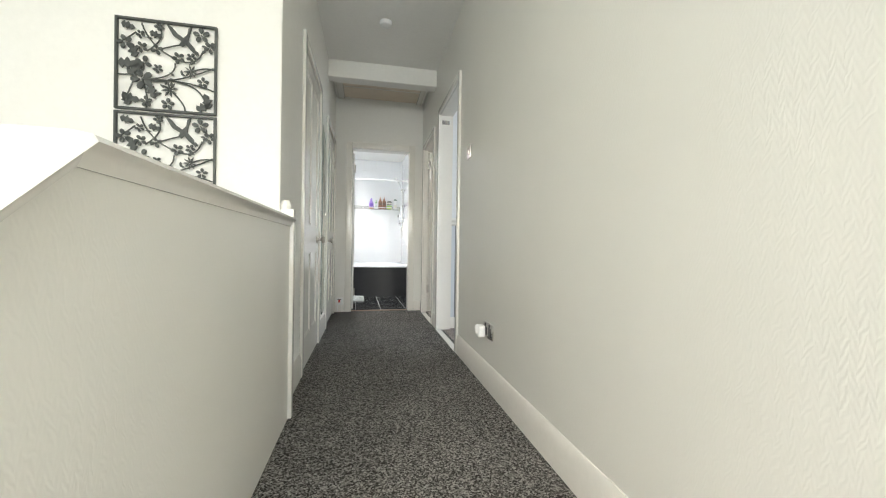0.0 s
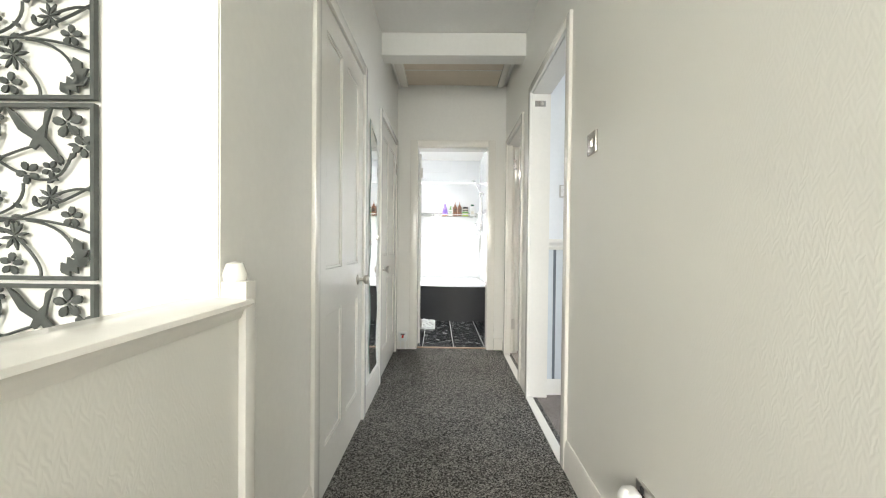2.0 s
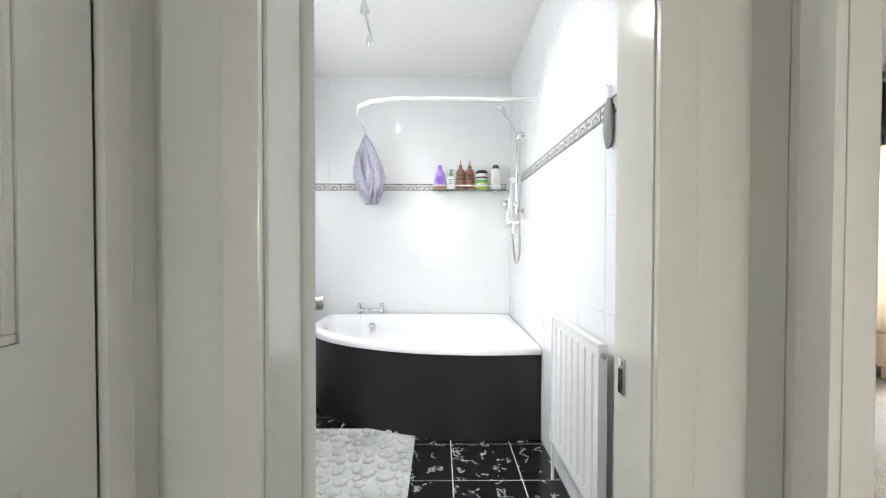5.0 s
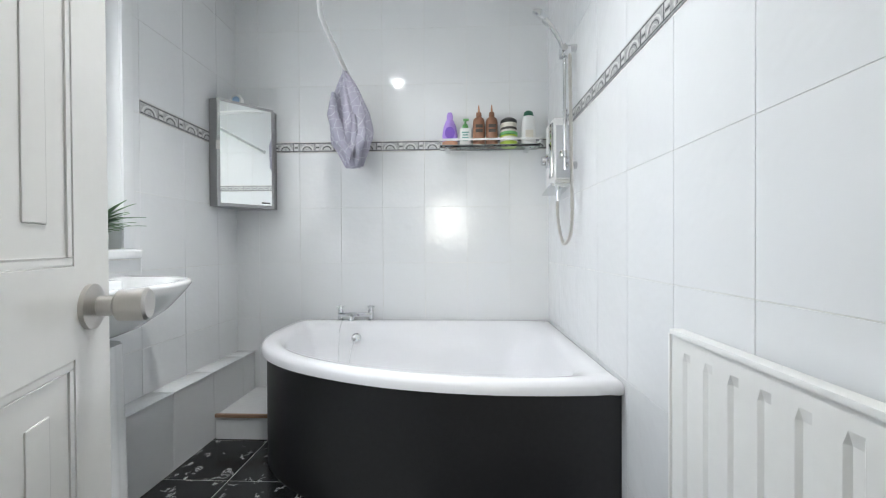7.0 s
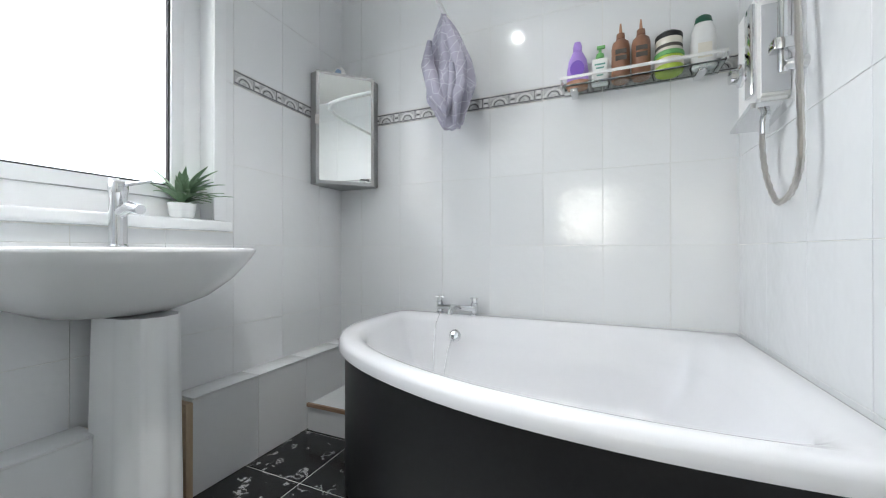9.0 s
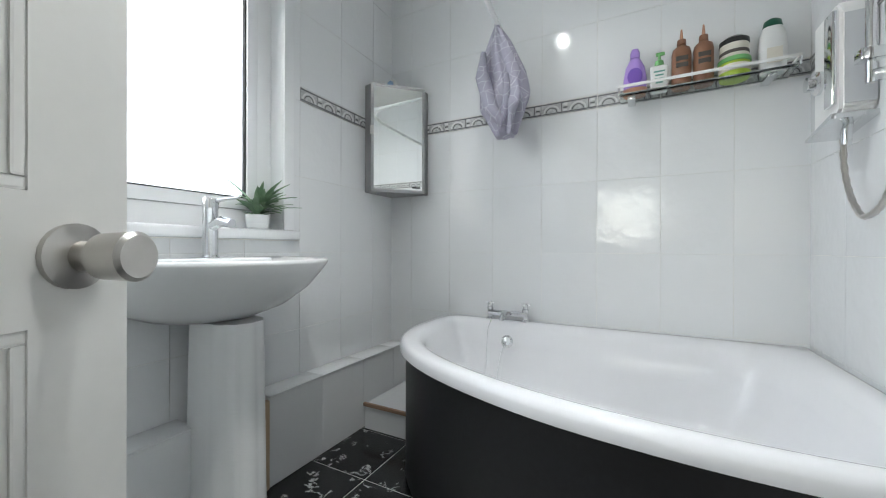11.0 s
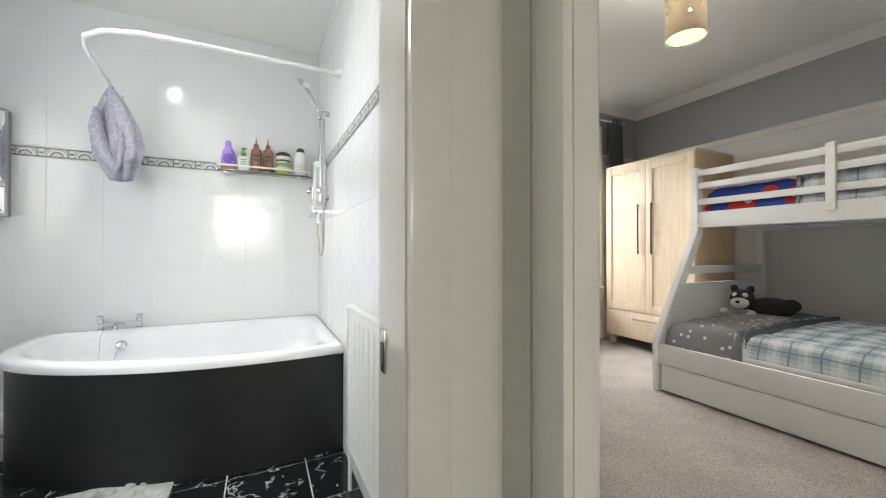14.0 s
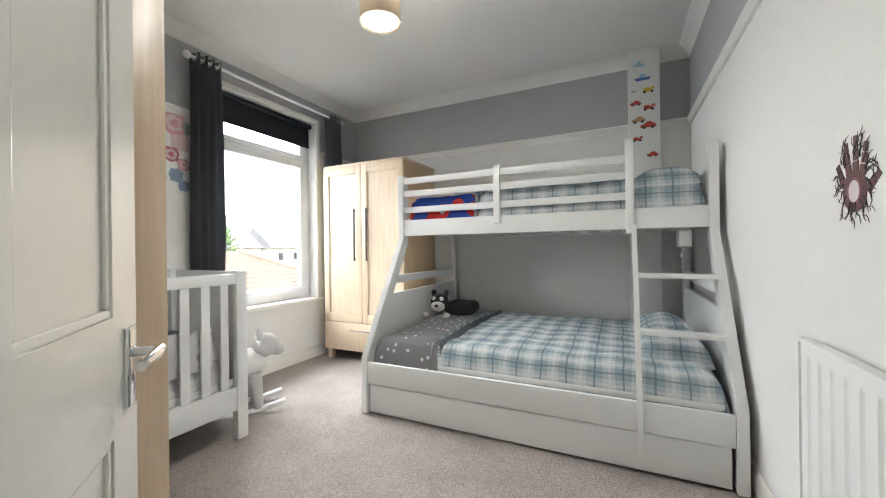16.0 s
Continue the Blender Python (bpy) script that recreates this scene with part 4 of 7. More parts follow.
def ring(bm, off, z, scale=1.0, soft=0):
    vs = []
    n = len(line)
    for i, p in enumerate(line):
        tan = (line[(i + 1) % n] - line[i - 1]).normalized()
        nor = Vector((tan.y, -tan.x))
        if nor.dot(cen - p) < 0:
            nor = -nor
        q = p + nor * off
        q = cen + (q - cen) * scale
        vs.append(q)
    for k in range(soft):
        vs = [(vs[i - 1] + vs[i] * 2 + vs[(i + 1) % n]) / 4 for i in range(n)]
    return [bm.verts.new((q.x - 0.98, q.y - 6.36, z)) for q in vs]


bm = BM()
R = [ring(bm, 0.012, 0.482), ring(bm, 0.0, 0.487), ring(bm, 0.0, 0.512), ring(bm, 0.007, 0.526), ring(bm, 0.02, 0.532), ring(bm, 0.05, 0.530, 1.0, 6), ring(bm, 0.07, 0.522, 1.0, 14), ring(bm, 0.085, 0.495, 1.0, 22), ring(bm, 0.09, 0.42, 0.975, 24), ring(bm, 0.1, 0.33, 0.93, 26), ring(bm, 0.11, 0.25, 0.85, 28), ring(bm, 0.12, 0.20, 0.74, 30), ring(bm, 0.12, 0.185, 0.55, 30)]
for A_, B_ in zip(R, R[1:]):
    for i in range(len(A_)):
        bm.faces.new((A_[i], A_[(i + 1) % len(A_)], B_[(i + 1) % len(A_)], B_[i]))
bm.faces.new(R[-1])
part("tub", bm, ENAMEL, bt, ang=60)
bm = BM()
n_f = 49
lo, hi, lo2, hi2 = [], [], [], []
for i, p in enumerate(line[:n_f]):
    tan = (line[i + 1] - line[i - 1 if i else 0]).normalized()
    nor = Vector((tan.y, -tan.x))
    if nor.dot(cen - p) < 0:
        nor = -nor
    q, q2 = p + nor * 0.022, p + nor * 0.034
    q.x, q2.x = min(q.x, 1.632), min(q2.x, 1.632)
    if i == 0:
        q.x, q2.x = 1.632, 1.632
    for lst, pt, z in ((lo, q, 0.0), (hi, q, 0.486), (lo2, q2, 0.0), (hi2, q2, 0.486)):
        lst.append(bm.verts.new((pt.x - 0.98, pt.y - 6.36, z)))
for i in range(n_f - 1):
    bm.faces.new((lo[i], lo[i + 1], hi[i + 1], hi[i]))
    bm.faces.new((lo2[i], hi2[i], hi2[i + 1], lo2[i + 1]))
    bm.faces.new((hi[i], hi[i + 1], hi2[i + 1], hi2[i]))
part("front_panel", bm, BLACK_PANEL, bt, "matt black curved panel")
t = thing("bath_taps", "chrome bath mixer taps on the bath rim", "taps", (0.505, 6.762, 0.531))
bm = BM()
for x in (-0.09, 0.09):
    lathe(bm, [(0, 0), (0.022, 0), (0.022, 0.006), (0.014, 0.012), (0.014, 0.045), (0.017, 0.05), (0.017, 0.06), (0, 0.062)], Matrix.Translation((x, 0, 0)), 14)
bx(bm, -0.10, 0.10, -0.016, 0.012, 0.022, 0.046, 0.006)
tube(bm, [(0, -0.005, 0.036), (0, -0.05, 0.045), (0, -0.085, 0.03), (0, -0.092, 0.012)], 0.012, 10)
part("mixer_body", bm, CHROME, t)
for x in (-0.09, 0.09):
    bm = BM()
    lathe(bm, [(0, 0.06), (0.012, 0.06), (0.015, 0.075), (0.008, 0.088), (0, 0.09)], Matrix.Translation((x, 0, 0)), 12)
    tube(bm, [(x - 0.022, 0, 0.082), (x + 0.022, 0, 0.082)], 0.004, 8)
    tube(bm, [(x, -0.022, 0.082), (x, 0.022, 0.082)], 0.004, 8)
    part("tap_head", bm, CHROME, t)
t = thing("bath_overflow", "round chrome bath overflow with a fine plug chain", "overflow", (0.535, 6.665, 0.45))
part("disc", lathe(BM(), [(0, 0), (0.028, 0), (0.028, 0.006), (0.02, 0.012), (0.018, 0.010), (0, 0.012)], rot('X', 70), 20), CHROME, t)
part("chain", tube(BM(), [(-0.005, -0.02, 0.0), (-0.02, -0.04, -0.06), (-0.03, -0.06, -0.16), (0.0, -0.07, -0.24), (0.03, -0.07, -0.28)], 0.0016, 5), CHROME, t)
part("chain", tube(BM(), [(-0.09, 0.04, 0.10), (-0.09, -0.02, 0.05), (-0.085, -0.05, -0.05), (-0.08, -0.07, -0.2)], 0.0014, 5), CHROME, t)

# ---- shower ----
t = thing("shower_riser", "chrome shower riser rail with hand shower and hose", "shower", (1.585, 6.295, 1.30))
part("rail", tube(BM(), [(0, 0, 0.0), (0, 0, 0.56)], 0.010, 12), CHROME, t)
for z in (0.02, 0.54):
    part("bracket", tube(BM(), [(0, 0, z), (0.05, 0, z)], [0.014, 0.018], 12), CHROME, t)
bm = bx(BM(), -0.022, 0.022, -0.022, 0.022, 0.50, 0.54, 0.006)
tube(bm, [(0, 0.03, 0.53), (-0.01, -0.03, 0.53)], 0.014, 10)
part("slider", bm, CHROME, t)
part("slider", bx(BM(), -0.024, 0.024, -0.02, 0.02, 0.055, 0.085, 0.005), CHROME, t)
bm = BM()
tube(bm, [(0.0, -0.01, 0.50), (-0.02, 0.005, 0.58), (-0.045, 0.03, 0.65), (-0.075, 0.05, 0.70)], [0.010, 0.012, 0.013, 0.018], 12)
lathe(bm, [(0, 0.02), (0.02, 0.02), (0.042, 0.006), (0.046, -0.004), (0.040, -0.012), (0, -0.014)], Matrix.Translation((-0.092, 0.06, 0.725)) @ Matrix.Rotation(radians(35), 4, 'Y') @ Matrix.Rotation(radians(25), 4, 'X'), 22)
part("hand_shower", bm, CHROME, t)
hose = []
for i in range(60):
    u = i / 59
    if u < 0.45:
        hose.append((0.012 - 0.02 * u, -0.03 - 0.06 * (u / 0.45), 0.50 - 0.70 * (u / 0.45)))
    else:
        w = (u - 0.45) / 0.55 * math.pi
        hose.append((0.003, -0.09 + (1 - math.cos(min(w, math.pi))) * 0.118, -0.20 - 0.13 * math.sin(w) ** 0.8 + 0.10 * max(0, (u - 0.75)) / 0.25))
part("hose", tube(BM(), hose, [0.0085 if i % 2 else 0.0068 for i in range(60)], 8), STEEL, t, "ribbed metal hose")
t = thing("electric_shower", "white electric shower box with chrome dial on the tiled wall", "shower unit", (1.634, 6.46, 1.235))
bm = BM()
prism(bm, [(-0.085, 0.03), (-0.085, 0.30), (-0.06, 0.335), (0.085, 0.335), (0.085, 0.0), (-0.03, 0.0)], 'x', -0.075, 0.0)
bmesh.ops.bevel(bm, geom=bm.edges[:], offset=0.008, segments=2, affect='EDGES')
part("box", bm, PLASTIC, t)
part("fascia", bx(BM(), -0.088, -0.0752, -0.07, -0.02, 0.05, 0.31, 0.005), CHROME, t, "chrome fascia")
part("dial", lathe(BM(), [(0, 0), (0.035, 0), (0.035, 0.008), (0.024, 0.014), (0.022, 0.032), (0, 0.034)], rot('Y', -90, (-0.076, 0.04, 0.15)), 22), CHROME, t, "chrome dial")
part("side_panel", bx(BM(), -0.068, -0.004, -0.0885, -0.0853, 0.045, 0.29, 0.001), M("silver_plastic", (0.56, 0.57, 0.59), 0.3, var=0.02, bmp=0), t, "silver side panel")
part("lip", prism(BM(), [(-0.09, 0.02), (0.088, -0.008), (0.088, -0.016), (-0.09, 0.006)], "x", -0.095, -0.002), CHROME, t, "chrome lower lip")
part("outlet", tube(BM(), [(-0.04, -0.045, 0.03), (-0.05, -0.05, -0.02), (-0.05, -0.05, -0.06)], 0.011, 10), CHROME, t)

# ---- shelf and bottles ----
t = thing("glass_shelf", "glass shelf with a white guard rail on the tiled wall", "shelf", (1.285, 6.805, 1.520))
g = part("glass_plate", bx(BM(), -0.28, 0.28, -0.125, -0.004, 0, 0.006, 0.002), GLASS_GREEN, t)
g.visible_shadow = False
part("guard_rail", bx(BM(), -0.285, 0.285, -0.134, -0.127, 0.026, 0.038, 0.003), PLASTIC, t, "white guard rail")
for x in (-0.285, 0.278):
    part("rail_end", bx(BM(), x, x + 0.007, -0.127, -0.004, 0.026, 0.036, 0.002), PLASTIC, t)
    part("rail_post", bx(BM(), x, x + 0.007, -0.134, -0.1275, 0.0, 0.0255, 0.001), CHROME, t)
for x in (-0.25, 0.2):
    part("bracket", bx(BM(), x, x + 0.03, -0.10, -0.0, -0.014, -0.0005, 0.004), CHROME, t)
B_ = lambda n, c, r=0.3: flat(n, c, r)
LILAC, LILAC_D, AMBER, BROWN_B, MINT, DKGREEN, LIME, CREAMB, BLACKB, INK = (B_("lilac_plastic", (0.40, 0.26, 0.68)), B_("violet_print", (0.20, 0.10, 0.50)), B_("amber_plastic", (0.50, 0.26, 0.16)), B_("copper_brown_bottle", (0.27, 0.13, 0.075), 0.35), B_("leaf_green_cap", (0.16, 0.42, 0.14)), B_("dark_green_cap", (0.02, 0.10, 0.06)), B_("lime_tub", (0.42, 0.56, 0.05)), B_("cream_label", (0.74, 0.70, 0.62)), B_("black_lid", (0.015, 0.015, 0.015)), B_("label_ink", (0.08, 0.07, 0.06), 0.6))


def words(parent, text, size, at, mat, depth=0.0006):
    """Raised lettering facing -y."""
    c = bpy.data.curves.new("lettering", 'FONT')
    c.body, c.size, c.extrude, c.align_x = text, size, depth, 'CENTER'
    tmp = new("lettering_source", c)
    me = bpy.data.meshes.new_from_object(tmp.evaluated_get(bpy.context.evaluated_depsgraph_get()))
    bpy.data.objects.remove(tmp)
    ob = new("lettering", me)
    me.materials.append(mat)
    ob.parent = parent
    ob.matrix_basis = pose(*at, 90, 0, 0)
    return ob


SZ = 1.5275
t = thing("shampoo_bottle", "lilac transparent baby shampoo bottle on the glass shelf", "bottle", (1.062, 6.745, SZ))
part("body", lathe(BM(), [(0, 0), (0.036, 0), (0.042, 0.01), (0.044, 0.07), (0.036, 0.12), (0.022, 0.15), (0.016, 0.158), (0, 0.158)], None, 20, 1, 0.6), LILAC, t)
part("cap", lathe(BM(), [(0.014, 0.158), (0.018, 0.16), (0.018, 0.18), (0.012, 0.197), (0, 0.20)], None, 16, 1, 0.7), LILAC, t)
part("label", lathe(BM(), [(0.0, 0.0), (0.028, 0.0), (0.028, 0.001), (0, 0.001)], rot('X', 90, (0, -0.0258, 0.075)), 20, 1, 1.25), LILAC_D, t)
part("foot", lathe(BM(), [(0, -0.0005), (0.040, 0.0), (0.0445, 0.012), (0.045, 0.03), (0.0, 0.03)], None, 20, 1, 0.61), AMBER, t, "amber base")
t = thing("lotion_bottle", "small white pump lotion bottle with a green top", "bottle", (1.150, 6.74, SZ))
part("body", bx(BM(), -0.032, 0.032, -0.018, 0.018, 0, 0.105, 0.010, 3), PLASTIC, t)
part("cap", lathe(BM(), [(0.014, 0.105), (0.018, 0.106), (0.015, 0.125), (0.006, 0.132), (0.005, 0.15), (0, 0.15)], None, 14), MINT, t, "green pump top")
part("spout", bx(BM(), -0.012, 0.020, -0.006, 0.006, 0.148, 0.16, 0.003), MINT, t)
for z, w in ((0.075, 0.04), (0.06, 0.03), (0.045, 0.036), (0.03, 0.025)):
    part("print_bar", bx(BM(), -w / 2, w / 2, -0.0192, -0.0178, z, z + 0.006), B_("print_green", (0.15, 0.35, 0.3)), t)
for i, x in enumerate((1.227, 1.300)):
    t = thing("conditioner_bottle", "copper brown pump bottle with a clear nozzle", "bottle", (x, 6.742, SZ), group="pair of brown bottles")
    part("body", lathe(BM(), [(0, 0), (0.030, 0), (0.034, 0.006), (0.034, 0.135), (0.030, 0.155), (0.014, 0.168), (0.012, 0.175), (0, 0.175)], None, 20), BROWN_B, t)
    part("collar", lathe(BM(), [(0.013, 0.17), (0.016, 0.172), (0.015, 0.192), (0, 0.192)], None, 16), BROWN_B, t)
    part("nozzle", lathe(BM(), [(0.006, 0.19), (0.006, 0.205), (0.003, 0.235), (0, 0.236)], None, 10), AMBER, t, "amber nozzle")
    for k in range(2):
        part("print_bar", bx(BM(), -0.02, 0.02, -0.0345, -0.030, 0.10 - 0.026 * k, 0.117 - 0.026 * k), INK, t)
t = thing("lime_tub", "lime green hair cream tub on the shelf", "tub", (1.395, 6.738, SZ))
part("body", lathe(BM(), [(0, 0), (0.045, 0), (0.049, 0.008), (0.048, 0.055), (0, 0.055)], None, 24), LIME, t)
part("label_band", lathe(BM(), [(0.0489, 0.02), (0.0496, 0.021), (0.0496, 0.045), (0.0489, 0.046)], None, 24), CREAMB, t)
part("lid", lathe(BM(), [(0.05, 0.055), (0.052, 0.057), (0.051, 0.07), (0.047, 0.074), (0, 0.074)], None, 24), MINT, t)
t = thing("cream_jar", "striped black and cream jar standing on the lime tub", "jar", (1.395, 6.738, SZ + 0.074))
part("body", lathe(BM(), [(0, 0), (0.04, 0), (0.045, 0.006), (0.045, 0.05), (0, 0.05)], None, 24), CREAMB, t)
part("label_band", lathe(BM(), [(0.0449, 0.012), (0.0457, 0.013), (0.0457, 0.024), (0.0449, 0.025)], None, 24), INK, t)
part("lid", lathe(BM(), [(0.046, 0.05), (0.047, 0.052), (0.046, 0.068), (0.03, 0.08), (0, 0.084)], None, 24), BLACKB, t, "black domed lid")
t = thing("shower_gel_bottle", "white shower gel bottle with a dark green cap", "bottle", (1.508, 6.742, SZ))
part("body", lathe(BM(), [(0, 0), (0.036, 0), (0.040, 0.008), (0.042, 0.09), (0.038, 0.14), (0.028, 0.168), (0, 0.168)], None, 20, 1, 0.62), PLASTIC, t)
part("cap", lathe(BM(), [(0.027, 0.168), (0.029, 0.17), (0.025, 0.19), (0.014, 0.198), (0, 0.199)], None, 18, 1, 0.65), DKGREEN, t, "dark green cap")
part("label", bx(BM(), -0.022, 0.022, -0.0275, -0.024, 0.03, 0.085, 0.001), CREAMB, t)

# ---- curtain rail and bundled curtain ----
t = thing("shower_rail", "white curved shower curtain rail fixed to the tiled wall", "curtain rail", (1.634, 5.915, 1.93))
rl = [(0, 0, 0), (-0.3, 0.0, 0), (-0.6, 0.0, 0), (-0.85, 0.01, 0.0), (-0.98, 0.05, 0), (-1.065, 0.13, 0), (-1.095, 0.23, 0), (-1.11, 0.34, 0), (-1.118, 0.46, 0), (-1.128, 0.585, 0), (-1.14, 0.72, 0), (-1.15, 0.893, 0)]
part("tube", tube(BM(), rl, 0.011, 10), PLASTIC, t)
part("flange", tube(BM(), [(0, 0, 0), (-0.03, 0, 0)], [0.022, 0.014], 14), PLASTIC, t)
part("flange", tube(BM(), [(-1.15, 0.893, 0), (-1.148, 0.865, 0)], [0.022, 0.014], 14), PLASTIC, t)
bm = BM()
NU, NV = 64, 30
grid = []
for j in range(NV + 1):
    v = j / NV
    wid = 0.018 + 0.105 * (math.sin(min(1, v * 1.25) * math.pi * 0.55) ** 0.9) * (1 - max(0, v - 0.78) * 2.3)
    row = []
    for i in range(NU):
        a = 2 * math.pi * i / NU
        f = 1 + 0.16 * math.sin(a * 7 + v * 3 + math.sin(v * 9) * 0.7) + 0.07 * math.sin(a * 13 - v * 8) + 0.05 * noise.noise(Vector((a * 2, v * 6, 1)))
        tw = v * 0.9
        x, y = wid * f * math.cos(a), wid * 0.62 * f * math.sin(a)
        row.append(bm.verts.new((x * math.cos(tw) - y * math.sin(tw) * 0.5 + 0.05 * v, y + 0.02 * math.sin(v * 5), -0.51 * v)))
    grid.append(row)
for j in range(NV):
    for i in range(NU):
        bm.faces.new((grid[j][i], grid[j][(i + 1) % NU], grid[j + 1][(i + 1) % NU], grid[j + 1][i]))
bm.faces.new(grid[0]), bm.faces.new(grid[-1][::-1])
cu = thing("shower_curtain", "lilac grey shower curtain twisted into a hanging bundle", "shower curtain", (0.492, 6.63, 1.905))
part("cloth", bm, SHOWER_CLOTH, cu, ang=80)
part("hanging_loop", tube(BM(), [(0.0, 0, -0.03), (-0.002, 0.003, 0.005), (0.0, 0.002, 0.03)], [0.02, 0.014, 0.012], 10), SHOWER_CLOTH, cu)
part("cloth_fold", tube(BM(), [(-0.05, -0.045, -0.12), (-0.045, -0.075, -0.24), (0.0, -0.085, -0.38), (0.045, -0.075, -0.455), (0.07, -0.06, -0.38), (0.06, -0.05, -0.24)], [0.012, 0.03, 0.036, 0.034, 0.026, 0.012], 10), SHOWER_CLOTH, cu)

# ---- mirror cabinet in the corner ----
t = thing("mirror_cabinet", "steel corner cabinet with a mirror door on the tiled wall", "mirror cabinet", (0, 0, 1.185))
A1, A2 = Vector((-0.180, 6.548)), Vector((0.022, 6.758))
body = [(-0.227, 6.56), (-0.180, 6.550), (0.020, 6.759), (0.020, 6.806), (-0.227, 6.806)]
part("carcass", prism(BM(), body, 'z', 0.0, 0.575), GREY_STEEL, t)
dirv = (A2 - A1).normalized()
nv = Vector((dirv.y, -dirv.x))


def slab(a, e, z0, z1, d0, d1):
    p = [A1 + dirv * a + nv * d0, A1 + dirv * e + nv * d0, A1 + dirv * e + nv * d1, A1 + dirv * a + nv * d1]
    return prism(BM(), [(q.x, q.y) for q in p], 'z', z0, z1)


wd = (A2 - A1).length
dr_ = part("door", slab(0, wd, 0.0, 0.575, 0.001, 0.014), GREY_STEEL, t)
part("mirror_glass", slab(0.014, wd - 0.014, 0.016, 0.559, 0.0142, 0.0165), MIRROR, dr_, "mirror glass", smooth=False)
part("handle", slab(-0.006, 0.012, 0.30, 0.345, 0.0142, 0.024), STEEL, dr_)
bm = slab(wd - 0.07, wd - 0.025, 0.026, 0.034, 0.0168, 0.0175)
part("maker_mark", bm, DARK, dr_)
t = thing("round_freshener", "small round white and blue freshener on the cabinet top", "air freshener", (-0.150, 6.70, 1.76))
part("ring", lathe(BM(), [(0, 0), (0.034, 0), (0.036, 0.01), (0.03, 0.022), (0.022, 0.022)], rot('X', 90, (0, 0, 0.036)) , 22), PLASTIC, t)
part("gel", lathe(BM(), [(0, 0.022), (0.022, 0.022), (0.0, 0.026)], rot('X', 90, (0, 0, 0.036)), 18), B_("pale_blue_gel", (0.32, 0.48, 0.66)), t, "blue gel")

# ---- basin ----
t = thing("basin", "white ceramic pedestal basin under the window", "basin", (XL + 0.005, 5.70, 0))
bm = BM()
rings = []
for (sc, z) in ((0.22, 0.655), (0.45, 0.665), (0.66, 0.70), (0.84, 0.755), (0.955, 0.81), (1.0, 0.838), (1.0, 0.846), (0.985, 0.851), (0.90, 0.848), (0.82, 0.83), (0.66, 0.77), (0.42, 0.74), (0.18, 0.735)):
    row = []
    for i in range(40):
        a = math.pi * (i / 39 - 0.5)
        ex = 0.44 * math.cos(a) ** 0.85 if math.cos(a) > 0 else 0
        ey = 0.355 * math.copysign(abs(math.sin(a)) ** 0.9, math.sin(a))
        if z > 0.846 or sc < 0.9 and len(rings) > 7:
            row.append(bm.verts.new((0.15 + (ex - 0.15) * sc if sc < 0.9 else ex * sc, ey * sc, z)))
        else:
            row.append(bm.verts.new((ex * sc if sc > 0.9 else ex * sc + 0.02 * (1 - sc), ey * sc, z)))
    rings.append(row)
for A_, B2 in zip(rings, rings[1:]):
    for i in range(39):
        bm.faces.new((A_[i], A_[i + 1], B2[i + 1], B2[i]))
    bm.faces.new((A_[39], A_[0], B2[0], B2[39]))
bm.faces.new(rings[0]), bm.faces.new(rings[-1])
part("bowl", bm, CERAMIC, t, ang=60)
part("tap_ledge", bx(BM(), 0.0, 0.17, -0.16, 0.16, 0.80, 0.853, 0.012, 3), CERAMIC, t)
bm = BM()
pp = [(0.06, -0.07), (0.19, -0.075), (0.255, -0.058), (0.28, -0.025), (0.28, 0.03), (0.255, 0.075), (0.19, 0.092), (0.06, 0.088)]
for z0, z1, s0, s1 in ((0.0, 0.66, 1.06, 0.96),):
    A_ = [bm.verts.new((0.18 + (x - 0.18) * s0, y * s0, z0)) for x, y in pp]
    B2 = [bm.verts.new((0.18 + (x - 0.18) * s1, y * s1, z1)) for x, y in pp]
    for i in range(8):
        bm.faces.new((A_[i], A_[(i + 1) % 8], B2[(i + 1) % 8], B2[i]))
    bm.faces.new(A_[::-1]), bm.faces.new(B2)
bmesh.ops.bevel(bm, geom=[e for e in bm.edges if abs(e.verts[0].co.z - e.verts[1].co.z) > 0.3], offset=0.018, segments=3, affect='EDGES')
part("pedestal", bm, CERAMIC, t)
t = thing("basin_tap", "chrome monobloc lever tap on the basin", "tap", (-0.135, 5.69, 0.853))
bm = lathe(BM(), [(0, 0), (0.026, 0), (0.026, 0.004), (0.022, 0.008), (0.022, 0.155), (0.024, 0.158), (0.024, 0.185), (0.02, 0.19), (0, 0.19)], None, 20)
tube(bm, [(0.01, 0, 0.10), (0.06, 0.0, 0.115), (0.11, 0.0, 0.105)], [0.017, 0.016, 0.014], 12)
part("body", bm, CHROME, t)
part("lever", tube(BM(), [(0.0, 0.0, 0.178), (0.04, 0.02, 0.186), (0.085, 0.04, 0.192)], [0.008, 0.006, 0.005], 8), CHROME, t)

